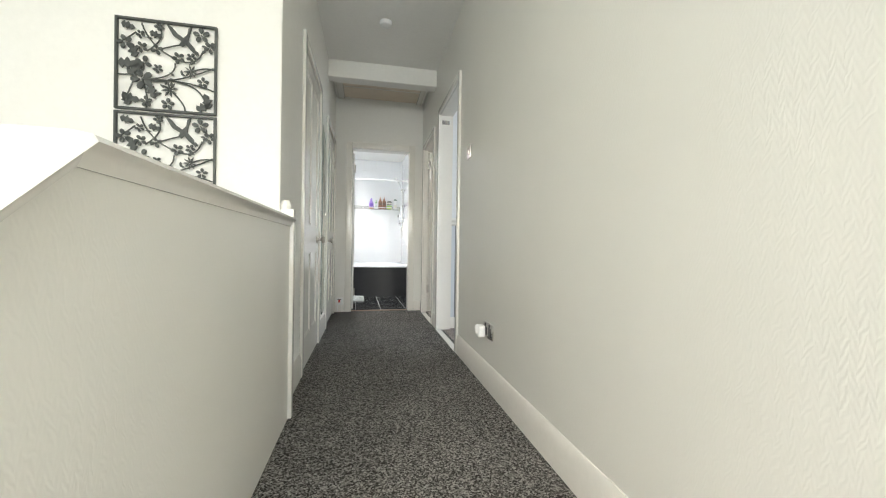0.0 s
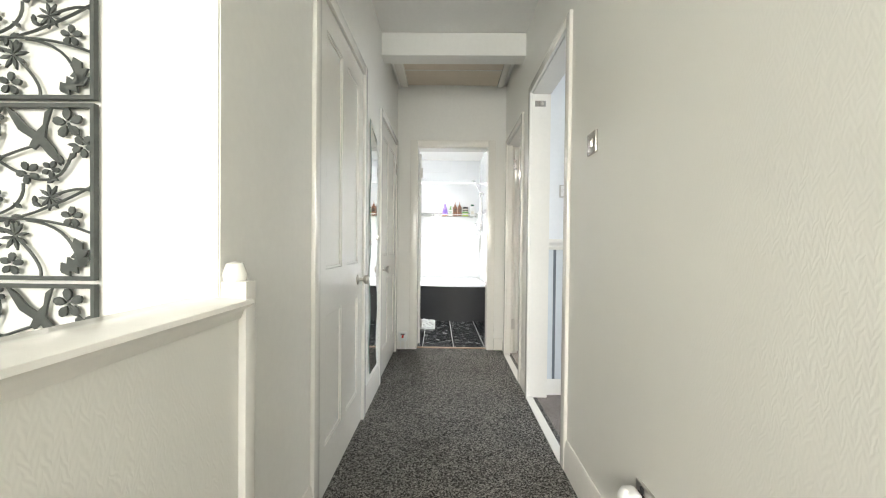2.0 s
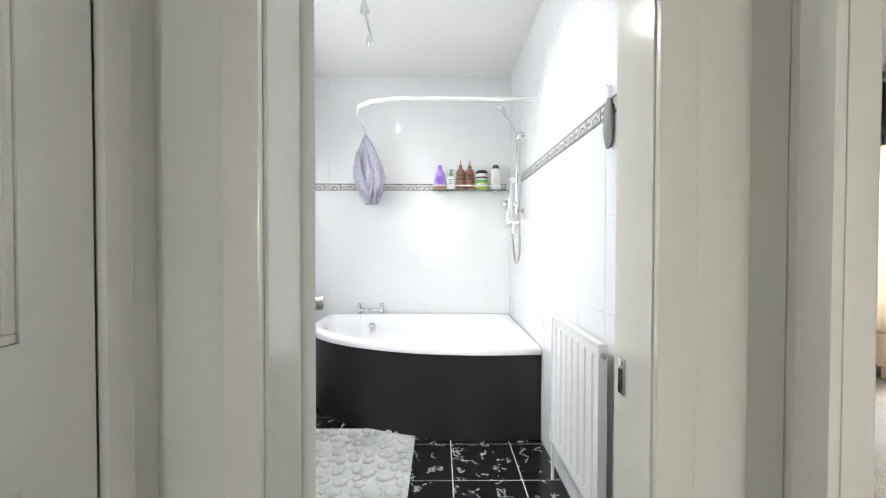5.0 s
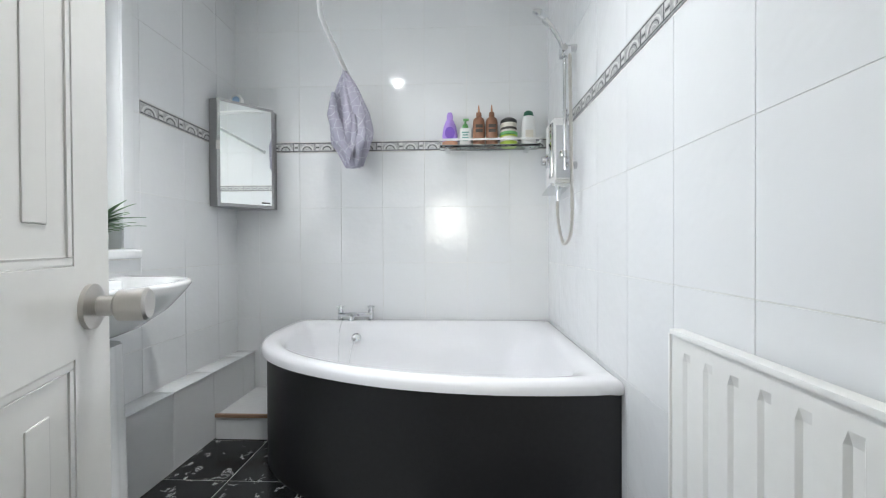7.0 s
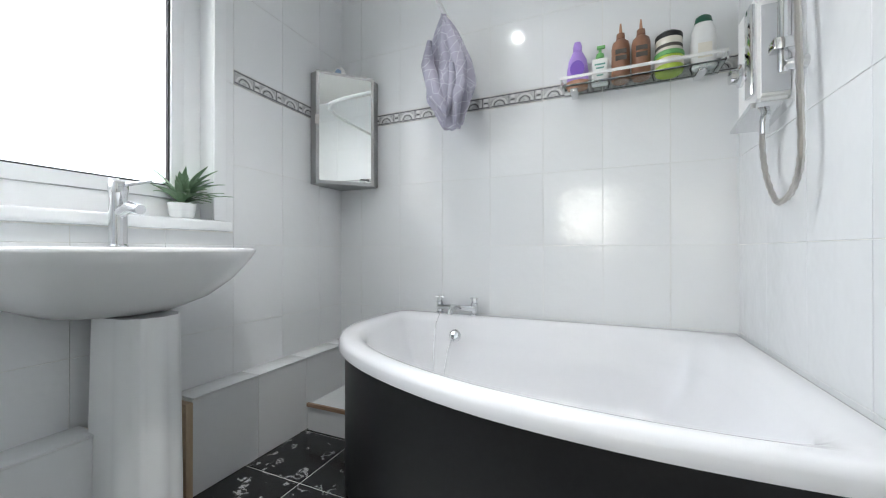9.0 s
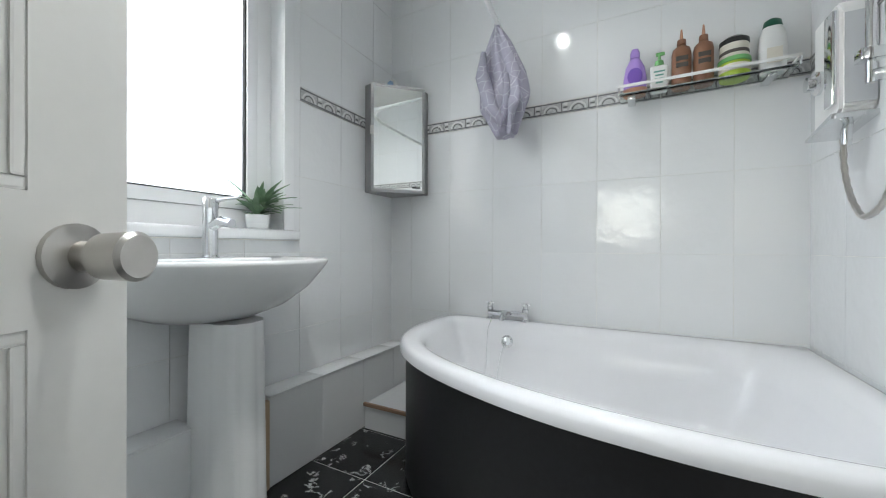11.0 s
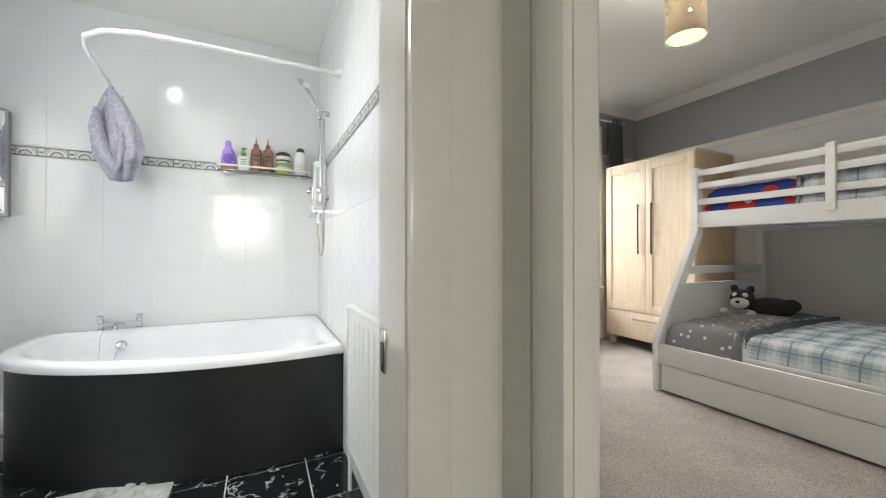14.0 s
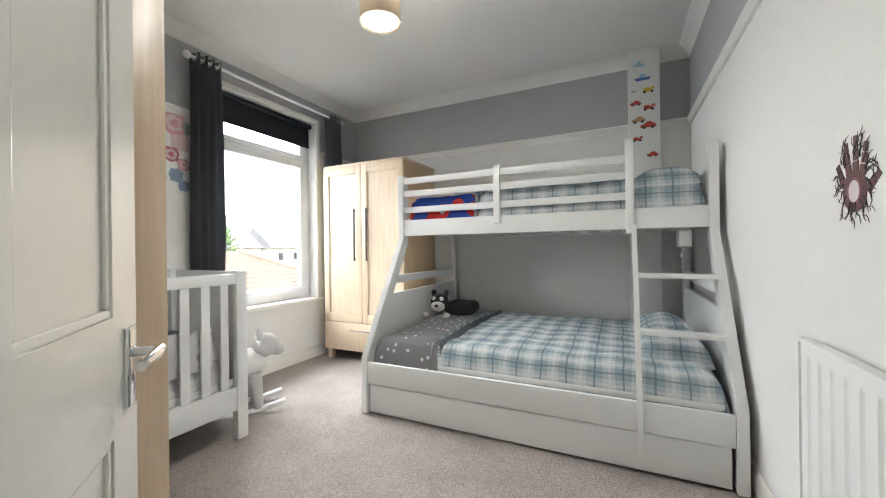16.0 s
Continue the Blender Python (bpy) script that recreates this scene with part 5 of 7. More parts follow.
# ---- window ----
wi = thing("window_1", "white framed frosted bathroom window above the basin", "window", (XL, 5.45, 0.93), kind="structure")
Y0, Y1, H1 = 4.86 - 5.45, 6.045 - 5.45, 1.27
for nm, q in (("frame", (Y0, Y1, 0.03, 0.105)), ("frame", (Y0, Y1, H1 - 0.075, H1)), ("frame", (Y0, Y0 + 0.07, 0.105, H1 - 0.075)), ("frame", (Y1 - 0.07, Y1, 0.105, H1 - 0.075))):
    part(nm, bx(BM(), -0.125, -0.075, q[0], q[1], q[2], q[3], 0.006), UPVC, wi)
for q in ((Y0 + 0.07, Y1 - 0.07, 0.1055, 0.15), (Y0 + 0.07, Y1 - 0.07, H1 - 0.12, H1 - 0.0755), (Y0 + 0.07, Y0 + 0.115, 0.15, H1 - 0.12), (Y1 - 0.115, Y1 - 0.07, 0.15, H1 - 0.12)):
    part("sash", bx(BM(), -0.115, -0.068, q[0], q[1], q[2], q[3], 0.005), UPVC, wi)
for q in ((Y0 + 0.115, Y1 - 0.115, 0.15, 0.156), (Y1 - 0.121, Y1 - 0.115, 0.156, H1 - 0.12)):
    part("seal", bx(BM(), -0.092, -0.078, q[0], q[1], q[2], q[3]), SEAL, wi)
g = part("pane", bx(BM(), -0.10, -0.094, Y0 + 0.115, Y1 - 0.115, 0.15, H1 - 0.12), FROST, wi, "bright frosted glass")
g.visible_shadow = False
part("sill", bx(BM(), -0.075, 0.035, Y0 + 0.002, Y1 + 0.06, -0.012, 0.028, 0.012, 3), UPVC, wi, "rounded white sill board")
part("reveal", bx(BM(), -0.20, -0.002, Y1 - 0.004, Y1 + 0.0, 0.03, H1), UPVC, wi)
part("reveal_trim", bx(BM(), -0.002, 0.010, Y1 - 0.004, Y1 + 0.045, 0.03, H1, 0.003), UPVC, wi)
t = thing("potted_plant", "small grey-green leafy plant in a white pot on the sill", "plant", (XL - 0.012, 5.935, 0.958))
part("pot", lathe(BM(), [(0, 0), (0.032, 0), (0.04, 0.01), (0.045, 0.055), (0.041, 0.055), (0.037, 0.045), (0, 0.045)], None, 24), CERAMIC, t)
part("soil", lathe(BM(), [(0, 0.046), (0.037, 0.046)], None, 16), SOIL, t)
rng = random.Random(4)
bm = BM()
for i in range(60):
    a, ln, rise = rng.uniform(0, 2 * math.pi), rng.uniform(0.10, 0.20), rng.uniform(0.35, 1.5)
    base = Vector((0, 0, 0.045 + rng.uniform(0, 0.04)))
    d_ = Vector((math.cos(a), math.sin(a), rise)).normalized()
    sd = Vector((-math.sin(a), math.cos(a), 0))
    w = rng.uniform(0.008, 0.013)
    prev = None
    for s in range(7):
        u = s / 6
        p = base + d_ * ln * u + Vector((0, 0, -0.05 * u * u))
        ww = w * math.sin(math.pi * min(0.98, 0.12 + u * 0.86))
        cur = (bm.verts.new(p - sd * ww), bm.verts.new(p + Vector((0, 0, 0.0025))), bm.verts.new(p + sd * ww))
        if prev:
            bm.faces.new((prev[0], prev[1], cur[1], cur[0]))
            bm.faces.new((prev[1], prev[2], cur[2], cur[1]))
        prev = cur
part("leaves", bm, LEAF, t)

# ---- boxing, step, radiator, mat ----
bo = thing("pipe_boxing", "low tiled pipe boxing along the window wall", "boxing", kind="structure")
part("core", bx(BM(), XL, -0.125, 5.895, 6.80, 0, 0.332), GROUT, bo)
part("core", bx(BM(), XL, -0.125, 4.62, 5.64, 0, 0.332), GROUT, bo)
part("rough_end", bx(BM(), XL + 0.002, -0.118, 5.872, 5.8945, 0, 0.325), RAW_PINE, bo, "unfinished raw end")
part("rough_end", bx(BM(), XL + 0.002, -0.118, 5.6405, 5.655, 0, 0.325), RAW_PINE, bo, "unfinished raw end")
st = thing("tiled_step", "low white tiled step with a brown timber edge beside the bath", "step", kind="structure")
part("core", bx(BM(), -0.114, 0.19, 6.425, 6.80, 0, 0.118), TILE, st)
part("edge_trim", bx(BM(), -0.114, 0.19, 6.413, 6.428, 0.112, 0.129, 0.003), BROWN_TRIM, st, "brown timber edge")


def radiator(name, label, at, rz, w, h):
    """Pressed panel radiator: back to the wall along x, face towards -y."""
    t = thing(name, label, "radiator", at, rz)
    n = max(4, round(w / 0.0667))
    bm = BM()
    prof = []
    for i in range(n):
        x0 = -w / 2 + 0.02 + (w - 0.04) * i / n
        p = (w - 0.04) / n
        prof += [(x0, 0.0), (x0 + p * 0.30, 0.0), (x0 + p * 0.40, 0.006), (x0 + p * 0.60, 0.006), (x0 + p * 0.70, 0.0)]
    prof += [(w / 2 - 0.02, 0.0)]
    zs = [(0.0, 0), (0.03, 0), (0.05, 1), (h - 0.05, 1), (h - 0.03, 0), (h, 0)]
    rows = [[bm.verts.new((x, -0.05 + d * f, z)) for x, d in [(-w / 2, 0.0)] + prof + [(w / 2, 0.0)]] for z, f in zs]
    for A_, B2 in zip(rows, rows[1:]):
        for i in range(len(A_) - 1):
            bm.faces.new((A_[i], A_[i + 1], B2[i + 1], B2[i]))
    part("front_panel", bm, PIN, t, smooth=False)
    part("back_panel", bx(BM(), -w / 2, w / 2, -0.034, -0.026, 0.0, h, 0.003), PIN, t)
    for x in (-w / 2 - 0.004, w / 2 - 0.002):
        part("side_trim", bx(BM(), x, x + 0.006, -0.056, -0.026, 0.0, h, 0.002), PIN, t)
    bm = BM()
    bx(bm, -w / 2, w / 2, -0.056, -0.026, h, h + 0.012, 0.003)
    part("top_trim", bm, PIN, t)
    for x in (-w / 2 + 0.1, w / 2 - 0.1):
        part("bracket", bx(BM(), x, x + 0.03, -0.028, 0.0, 0.1, h - 0.1), PIN, t)
    for x in (-w / 2 - 0.02, w / 2 + 0.02):
        bm = tube(BM(), [(x, -0.04, -at[2] + 0.002), (x, -0.04, 0.02)], 0.0075, 10)
        lathe(bm, [(0, 0), (0.014, 0), (0.016, 0.02), (0.012, 0.05), (0, 0.052)], Matrix.Translation((x, -0.04, 0.0)), 12)
        tube(bm, [(x, -0.04, 0.02), (-w / 2 if x < 0 else w / 2, -0.04, 0.02)], 0.009, 8)
        part("valve", bm, PIN, t)
    part("bleed_plug", lathe(BM(), [(0, 0), (0.010, 0), (0.009, 0.008), (0.004, 0.008), (0.004, 0.004), (0, 0.004)], rot('Y', 90, (w / 2 + 0.004, -0.04, h - 0.025)), 12), STEEL, t)
    return t


radiator("radiator", "white pressed panel radiator on the tiled bathroom wall", (XR - 0.004, 5.215, 0.19), -90, 0.50, 0.575)
t = thing("bath_mat", "pale grey pebble-patterned foam bath mat on the black floor", "bath mat", (0.53, 5.635, 0.0))
bm = BM()
MW, MD = 0.395, 0.305
pts = []
for cx, cy, a0 in ((MW - 0.04, MD - 0.04, 0), (-MW + 0.04, MD - 0.04, 90), (-MW + 0.04, -MD + 0.04, 180), (MW - 0.04, -MD + 0.04, 270)):
    pts += [(cx + 0.04 * math.cos(radians(a0 + k * 22.5)), cy + 0.04 * math.sin(radians(a0 + k * 22.5))) for k in range(5)]
prism(bm, pts, 'z', 0.0005, 0.012)
part("base", bm, MARBLE_MAT, t)
rng = random.Random(11)
pl = []
tries = 0
while len(pl) < 150 and tries < 9000:
    tries += 1
    r = rng.uniform(0.022, 0.048)
    x, y = rng.uniform(-MW + r, MW - r), rng.uniform(-MD + r, MD - r)
    if all((x - a) ** 2 + (y - c) ** 2 > ((r + q) * 0.93) ** 2 for a, c, q in pl):
        pl.append((x, y, r))
bm = BM()
for x, y, r in pl:
    m = Matrix.Translation((x, y, 0.011)) @ Matrix.Rotation(rng.uniform(0, 6), 4, 'Z')
    lathe(bm, [(r, 0), (r * 0.97, 0.006), (r * 0.8, 0.011), (r * 0.4, 0.013), (0, 0.0135)], m, 9, 1.0, rng.uniform(0.72, 0.95))
tagged(part("pebble_relief", bm, MARBLE_MAT, t, ang=60), kind="stuff")
t = thing("spotlight_bar", "chrome bar of three lit spotlights on the bathroom ceiling", "ceiling light", (0.66, 5.75, ZC))
part("bar", tube(BM(), [(0.03, -0.36, -0.05), (0.03, -0.12, -0.05), (-0.02, 0.12, -0.05), (-0.03, 0.36, -0.05)], 0.009, 10), CHROME, t)
part("rose", lathe(BM(), [(0, 0), (0.05, 0), (0.05, -0.02), (0.012, -0.028), (0.010, -0.05), (0, -0.05)], None, 22), CHROME, t)
for x, y in ((0.03, -0.32), (0.0, 0.0), (-0.03, 0.32)):
    m = Matrix.Translation((x, y, -0.07)) @ Matrix.Rotation(radians(35), 4, 'X')
    c_ = part("spot_head", lathe(BM(), [(0, 0.0), (0.012, 0.0), (0.026, -0.04), (0.028, -0.06), (0.024, -0.058)], m, 18), CHROME, t)
    part("lens", lathe(BM(), [(0, -0.056), (0.0245, -0.056)], m, 18), SPOT, c_, "lit lens")
t = thing("hanging_brush", "grey textured scrubbing pad on a hook beside the bathroom door", "brush", (1.622, 5.01, 1.50))
b = ball(BM(), (0, 0, 0), 0.013, 0.03, 0.085, 18, None, 0.08)
part("pad", b, M("grey_loofah", (0.30, 0.31, 0.30), 0.9, var=0.3, fine=160, bmp=0.9, bscale=260, dist=0.004), t)
part("loop", tube(BM(), [(0, 0, 0.08), (0.004, -0.01, 0.11), (0.006, 0.0, 0.125), (0.004, 0.01, 0.11), (0, 0, 0.08)], 0.0025, 6), PLASTIC, t)
part("hook", tube(BM(), [(0.012, 0, 0.128), (-0.002, 0, 0.124), (-0.006, 0, 0.132)], 0.003, 6), CHROME, t)
use(HALL)
t = thing("strike_plate", "worn steel latch keep on the bathroom door jamb", "strike plate", (1.451, VE + 0.11, 0.82))
part("plate", bx(BM(), -0.003, 0.003, -0.012, 0.012, -0.038, 0.038, 0.001), STEEL, t)
part("slot", bx(BM(), -0.0045, -0.0031, -0.008, 0.008, -0.02, 0.015), DARK, t)
use(WORLD)

# ---- bedroom window, blind, curtains ----
wi = thing("window_2", "white framed bedroom window with an upper light", "window", (4.175, BY1, 0.60), kind="structure")
W2, H2 = 0.515, 1.76
for q in ((-W2, W2, 0.0, 0.07), (-W2, W2, H2 - 0.07, H2), (-W2, -W2 + 0.07, 0.07, H2 - 0.07), (W2 - 0.07, W2, 0.07, H2 - 0.07), (-W2 + 0.07, W2 - 0.07, 1.345, 1.385)):
    part("frame", bx(BM(), q[0], q[1], 0.10, 0.16, q[2], q[3], 0.006), UPVC, wi)
for z0, z1 in ((0.07, 1.345), (1.385, H2 - 0.07)):
    a, c = -W2 + 0.07, W2 - 0.07
    for q in ((a, c, z0, z0 + 0.045), (a, c, z1 - 0.045, z1), (a, a + 0.045, z0 + 0.045, z1 - 0.045), (c - 0.045, c, z0 + 0.045, z1 - 0.045)):
        part("sash", bx(BM(), q[0], q[1], 0.092, 0.15, q[2], q[3], 0.005), UPVC, wi)
    g = part("pane", bx(BM(), a + 0.045, c - 0.045, 0.12, 0.124, z0 + 0.045, z1 - 0.045), GLASS, wi)
    g.visible_shadow = False
part("sill", bx(BM(), -W2 - 0.05, W2 + 0.05, -0.05, 0.10, -0.03, 0.002, 0.008), GLOSS, wi, "white painted sill")
for q in ((-W2 - 0.045, -W2, 0.0, H2 + 0.045), (W2, W2 + 0.045, 0.0, H2 + 0.045), (-W2, W2, H2, H2 + 0.045)):
    part("architrave", bx(BM(), q[0], q[1], -0.018, -0.0005, q[2], q[3], 0.004), GLOSS, wi)
t = thing("roller_blind", "black roller blind half rolled at the head of the window", "blind", (4.175, BY1 + 0.05, 2.33))
part("roller", tube(BM(), [(-0.50, 0, 0), (0.50, 0, 0)], 0.022, 14), BLIND, t)
part("fabric", bx(BM(), -0.495, 0.495, 0.018, 0.020, -0.20, 0.0), BLIND, t)
part("bottom_bar", bx(BM(), -0.495, 0.495, 0.012, 0.026, -0.215, -0.195, 0.003), BLIND, t)
t = thing("curtain_pole", "white curtain pole with round finials over the window", "curtain pole", (4.19, BY1 - 0.09, 2.45))
part("pole", tube(BM(), [(-0.77, 0, 0), (0.77, 0, 0)], 0.012, 12), UPVC, t)
for x in (-0.79, 0.79):
    part("finial", ball(BM(), (x, 0, 0), 0.028, 0.028, 0.028), UPVC, t)
for x in (-0.70, 0.70):
    part("bracket", tube(BM(), [(x, 0, 0), (x, 0.088, -0.02)], [0.009, 0.014], 8), UPVC, t)


def curtain(x0, x1, top, bottom):
    t = thing("curtain", "charcoal eyelet curtain drawn open beside the window", "curtain", ((x0 + x1) / 2, BY1 - 0.09, bottom), group="window curtains")
    w, n, rows = x1 - x0, 60, 24
    bm = BM()
    G = []
    for j in range(rows + 1):
        z = (top - bottom) * j / rows
        r = []
        for i in range(n + 1):
            u = i / n
            amp = 0.045 * (0.8 + 0.2 * math.sin(z * 3 + u * 5))
            r.append(bm.verts.new(((u - 0.5) * w * (1 + 0.08 * math.sin(z * 1.7)), amp * math.sin(u * math.pi * 8) + 0.006 * noise.noise(Vector((u * 9, z * 4, x0))), z)))
        G.append(r)
    for j in range(rows):
        for i in range(n):
            bm.faces.new((G[j][i], G[j][i + 1], G[j + 1][i + 1], G[j + 1][i]))
    bmesh.ops.solidify(bm, geom=bm.faces[:], thickness=0.004)
    part("cloth", bm, CURTAIN, t, ang=80)
    for i in range(4):
        x = (i + 0.5) / 4 * w - w / 2
        part("eyelet", tube(BM(), [(x + 0.004 * math.sin(a), 0.024 * math.cos(a), top - bottom - 0.03 + 0.024 * math.sin(a)) for a in [k * math.pi / 6 for k in range(12)]], 0.005, 6, True), STEEL, t)


curtain(3.425, 3.645, 2.485, 0.45)
curtain(4.765, 4.955, 2.475, 0.45)

# ---- wardrobe ----
t = thing("wardrobe", "pale birch two-door wardrobe with a drawer below", "wardrobe", (4.68, 6.325, 0))
w = 0.4625
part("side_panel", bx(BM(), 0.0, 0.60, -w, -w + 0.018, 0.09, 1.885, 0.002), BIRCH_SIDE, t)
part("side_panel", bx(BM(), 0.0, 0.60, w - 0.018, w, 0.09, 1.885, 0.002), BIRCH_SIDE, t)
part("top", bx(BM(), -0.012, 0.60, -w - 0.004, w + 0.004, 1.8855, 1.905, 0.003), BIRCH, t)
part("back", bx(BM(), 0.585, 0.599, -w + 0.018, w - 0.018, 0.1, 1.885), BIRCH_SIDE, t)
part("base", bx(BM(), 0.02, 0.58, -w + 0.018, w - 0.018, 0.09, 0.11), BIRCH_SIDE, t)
for s in (-1, 1):
    y0, y1 = (-w, -0.0015) if s < 0 else (0.0015, w)
    dd = part("door", bx(BM(), -0.008, -0.001, y0 + 0.06, y1 - 0.06, 0.46, 1.80), BIRCH, t)
    for q in ((y0, y0 + 0.065, 0.375, 1.883), (y1 - 0.065, y1, 0.375, 1.883), (y0 + 0.065, y1 - 0.065, 0.375, 0.46), (y0 + 0.065, y1 - 0.065, 1.80, 1.883)):
        part("door_frame", bx(BM(), -0.019, -0.001, *q, 0.003), BIRCH, dd)
    yh = s * 0.07
    bm = bx(BM(), -0.046, -0.034, yh - 0.006, yh + 0.006, 0.965, 1.465, 0.003)
    for z in (0.985, 1.445):
        tube(bm, [(-0.034, yh, z), (-0.019, yh, z)], 0.005, 8)
    part("handle", bm, DARK, dd, "long black bar handle")
dd = part("drawer", bx(BM(), -0.019, -0.001, -w, w, 0.105, 0.37, 0.003), BIRCH, t)
bm = bx(BM(), -0.05, -0.038, -0.13, 0.13, 0.30, 0.312, 0.003)
for y in (-0.12, 0.12):
    tube(bm, [(-0.04, y, 0.306), (-0.019, y, 0.306)], 0.005, 8)
part("handle", bm, CHROME, dd, "chrome bar handle")
for x in (0.02, 0.52):
    for y in (-w + 0.005, w - 0.055):
        part("foot", bx(BM(), x, x + 0.05, y, y + 0.05, 0.0, 0.0895, 0.003), BIRCH, t)

# ---- bunk bed ----
bk = thing("bunk_bed", "white wooden bunk bed, wide below, with ladder and under-drawer", "bunk bed", (3.80, 3.635, 0))
LB, DB = 2.035, 1.51
sl = [(0.0, 0.0), (0.0, 0.36), (0.475, 1.15), (0.475, 1.64), (0.555, 1.64), (0.555, 1.13), (0.09, 0.34), (0.09, 0.0)]
for y in (0.0, LB - 0.045):
    bm = prism(BM(), [(p[0], p[1]) for p in sl], 'y', y, y + 0.045)
    bmesh.ops.bevel(bm, geom=bm.edges[:], offset=0.004, segments=2, affect='EDGES')
    part("front_post", bm, SATIN, bk)
    part("back_post", bx(BM(), DB - 0.06, DB, y, y + 0.045, 0, 1.64, 0.004), SATIN, bk)
    part("end_panel", prism(BM(), [(0.091, 0.06), (0.091, 0.34), (0.33, 0.75), (DB - 0.0605, 0.75), (DB - 0.0605, 0.06)], 'y', y + 0.012, y + 0.034), SATIN, bk)
    part("end_rail", bx(BM(), 0.40, DB - 0.0605, y + 0.012, y + 0.036, 0.82, 0.88, 0.004), SATIN, bk)
    for z in (1.20, 1.36, 1.50):
        part("end_rail", bx(BM(), 0.5555, DB - 0.0605, y + 0.012, y + 0.036, z, z + (0.11 if z < 1.3 else 0.05), 0.004), SATIN, bk)
part("front_rail", bx(BM(), 0.008, 0.034, 0.0455, LB - 0.0455, 0.195, 0.335, 0.004), SATIN, bk)
part("drawer_front", bx(BM(), 0.014, 0.04, 0.06, LB - 0.06, 0.012, 0.190, 0.004), SATIN, bk)
part("slat_base", bx(BM(), 0.035, DB - 0.06, 0.046, LB - 0.046, 0.22, 0.25), SATIN, bk)
part("back_rail", bx(BM(), DB - 0.05, DB - 0.02, 0.0455, LB - 0.0455, 0.2, 0.34, 0.004), SATIN, bk)
part("upper_front_rail", bx(BM(), 0.485, 0.515, 0.0455, LB - 0.0455, 1.175, 1.295, 0.004), SATIN, bk)
part("upper_back_rail", bx(BM(), DB - 0.05, DB - 0.02, 0.0455, LB - 0.0455, 1.175, 1.295, 0.004), SATIN, bk)
for i in range(12):
    y = 0.07 + i * 0.158
    part("upper_slat", bx(BM(), 0.5155, DB - 0.0505, y, y + 0.08, 1.188, 1.205), SATIN, bk)
for z, h in ((1.572, 0.048), (1.475, 0.045), (1.35, 0.045)):
    part("guard_rail", bx(BM(), 0.49, 0.512, 0.455, LB - 0.0455, z, z + h, 0.004), SATIN, bk)
for y in (0.41, 1.22):
    part("guard_post", bx(BM(), 0.462, 0.4895, y, y + 0.045, 1.24 if y > 1 else 1.15, 1.64 if y > 1 else 1.70, 0.004), SATIN, bk)
lad = [(-0.020, 0.09), (-0.020, 0.36), (0.455, 1.20), (0.485, 1.20), (0.006, 0.35), (0.006, 0.09)]
part("ladder_stile", prism(BM(), lad, 'y', 0.40, 0.425), SATIN, bk)
for z, x in ((0.90, 0.325), (0.62, 0.20)):
    part("ladder_rung", bx(BM(), x - 0.035, x + 0.035, 0.03, 0.3995, z, z + 0.024, 0.004), SATIN, bk)


def cushion(bm, x0, x1, y0, y1, z0, z1, crown=0.03, nx=26, ny=34, seed=0.0, wr=0.012, r=0.06, fr=5.0):
    """A soft slab with rounded sides, a crowned and rumpled top."""
    top = []
    for j in range(ny + 1):
        row = []
        for i in range(nx + 1):
            u, v = i / nx, j / ny
            x, y = x0 + (x1 - x0) * u, y0 + (y1 - y0) * v
            d = min(x - x0, x1 - x, y - y0, y1 - y)
            e = min(1.0, d / r)
            z = z0 + (z1 - z0) * math.sqrt(max(0, 1 - (1 - e) ** 2)) + crown * math.sin(u * math.pi) * math.sin(v * math.pi)
            z += e * wr * (noise.noise(Vector((x * fr, y * fr, seed))) + 0.5 * noise.noise(Vector((x * fr * 2.6, y * fr * 2.2, seed + 7))))
            row.append(bm.verts.new((x, y, max(z, z0))))
        top.append(row)
    for j in range(ny):
        for i in range(nx):
            bm.faces.new((top[j][i], top[j][i + 1], top[j + 1][i + 1], top[j + 1][i]))
    rim = top[0] + [r_[-1] for r_ in top[1:]] + top[-1][-2::-1] + [r_[0] for r_ in top[-2:0:-1]]
    bm.faces.new(rim[::-1])
    return bm


solo("mattress", bx(BM(), 0.05, DB - 0.07, 0.06, LB - 0.06, 0.2505, 0.37, 0.03, 3), MATTRESS, "white mattress of the lower bunk", "mattress", at=(3.80, 3.635, 0))
t = thing("duvet", "blue and white checked duvet spread over the lower bunk", "duvet", (3.80, 3.635, 0.30))
part("cover", cushion(BM(), 0.042, DB - 0.07, 0.05, 1.55, 0.0, 0.18, 0.03, 40, 50, 2.0, 0.02, 0.09), PLAID, t, ang=80)
part("hem", cushion(BM(), 0.040, DB - 0.068, 1.535, 1.56, 0.0, 0.183, 0.03, 40, 4, 2.0, 0.02, 0.012), PLAID, t, ang=80)
t = thing("blanket", "grey blanket with white stars across the foot of the bunk", "blanket", (3.80, 3.635, 0.30))
part("cover", cushion(BM(), 0.036, DB - 0.07, 1.49, LB - 0.05, 0.0, 0.195, 0.02, 40, 24, 5.0, 0.012, 0.09), STARS, t, ang=80)
part("hem", cushion(BM(), 0.05, DB - 0.08, 1.475, 1.505, 0.0, 0.202, 0.02, 40, 4, 5.0, 0.012, 0.015), CURTAIN, t, "dark hem")
t = thing("pillow", "blue checked pillow at the head of the lower bunk", "pillow", (3.80, 3.635, 0.46))
part("cover", cushion(BM(), 0.25, 1.05, 0.07, 0.42, 0.0, 0.13, 0.05, 24, 18, 9.0, 0.03, 0.12, 7.0), PLAID, t, ang=80)
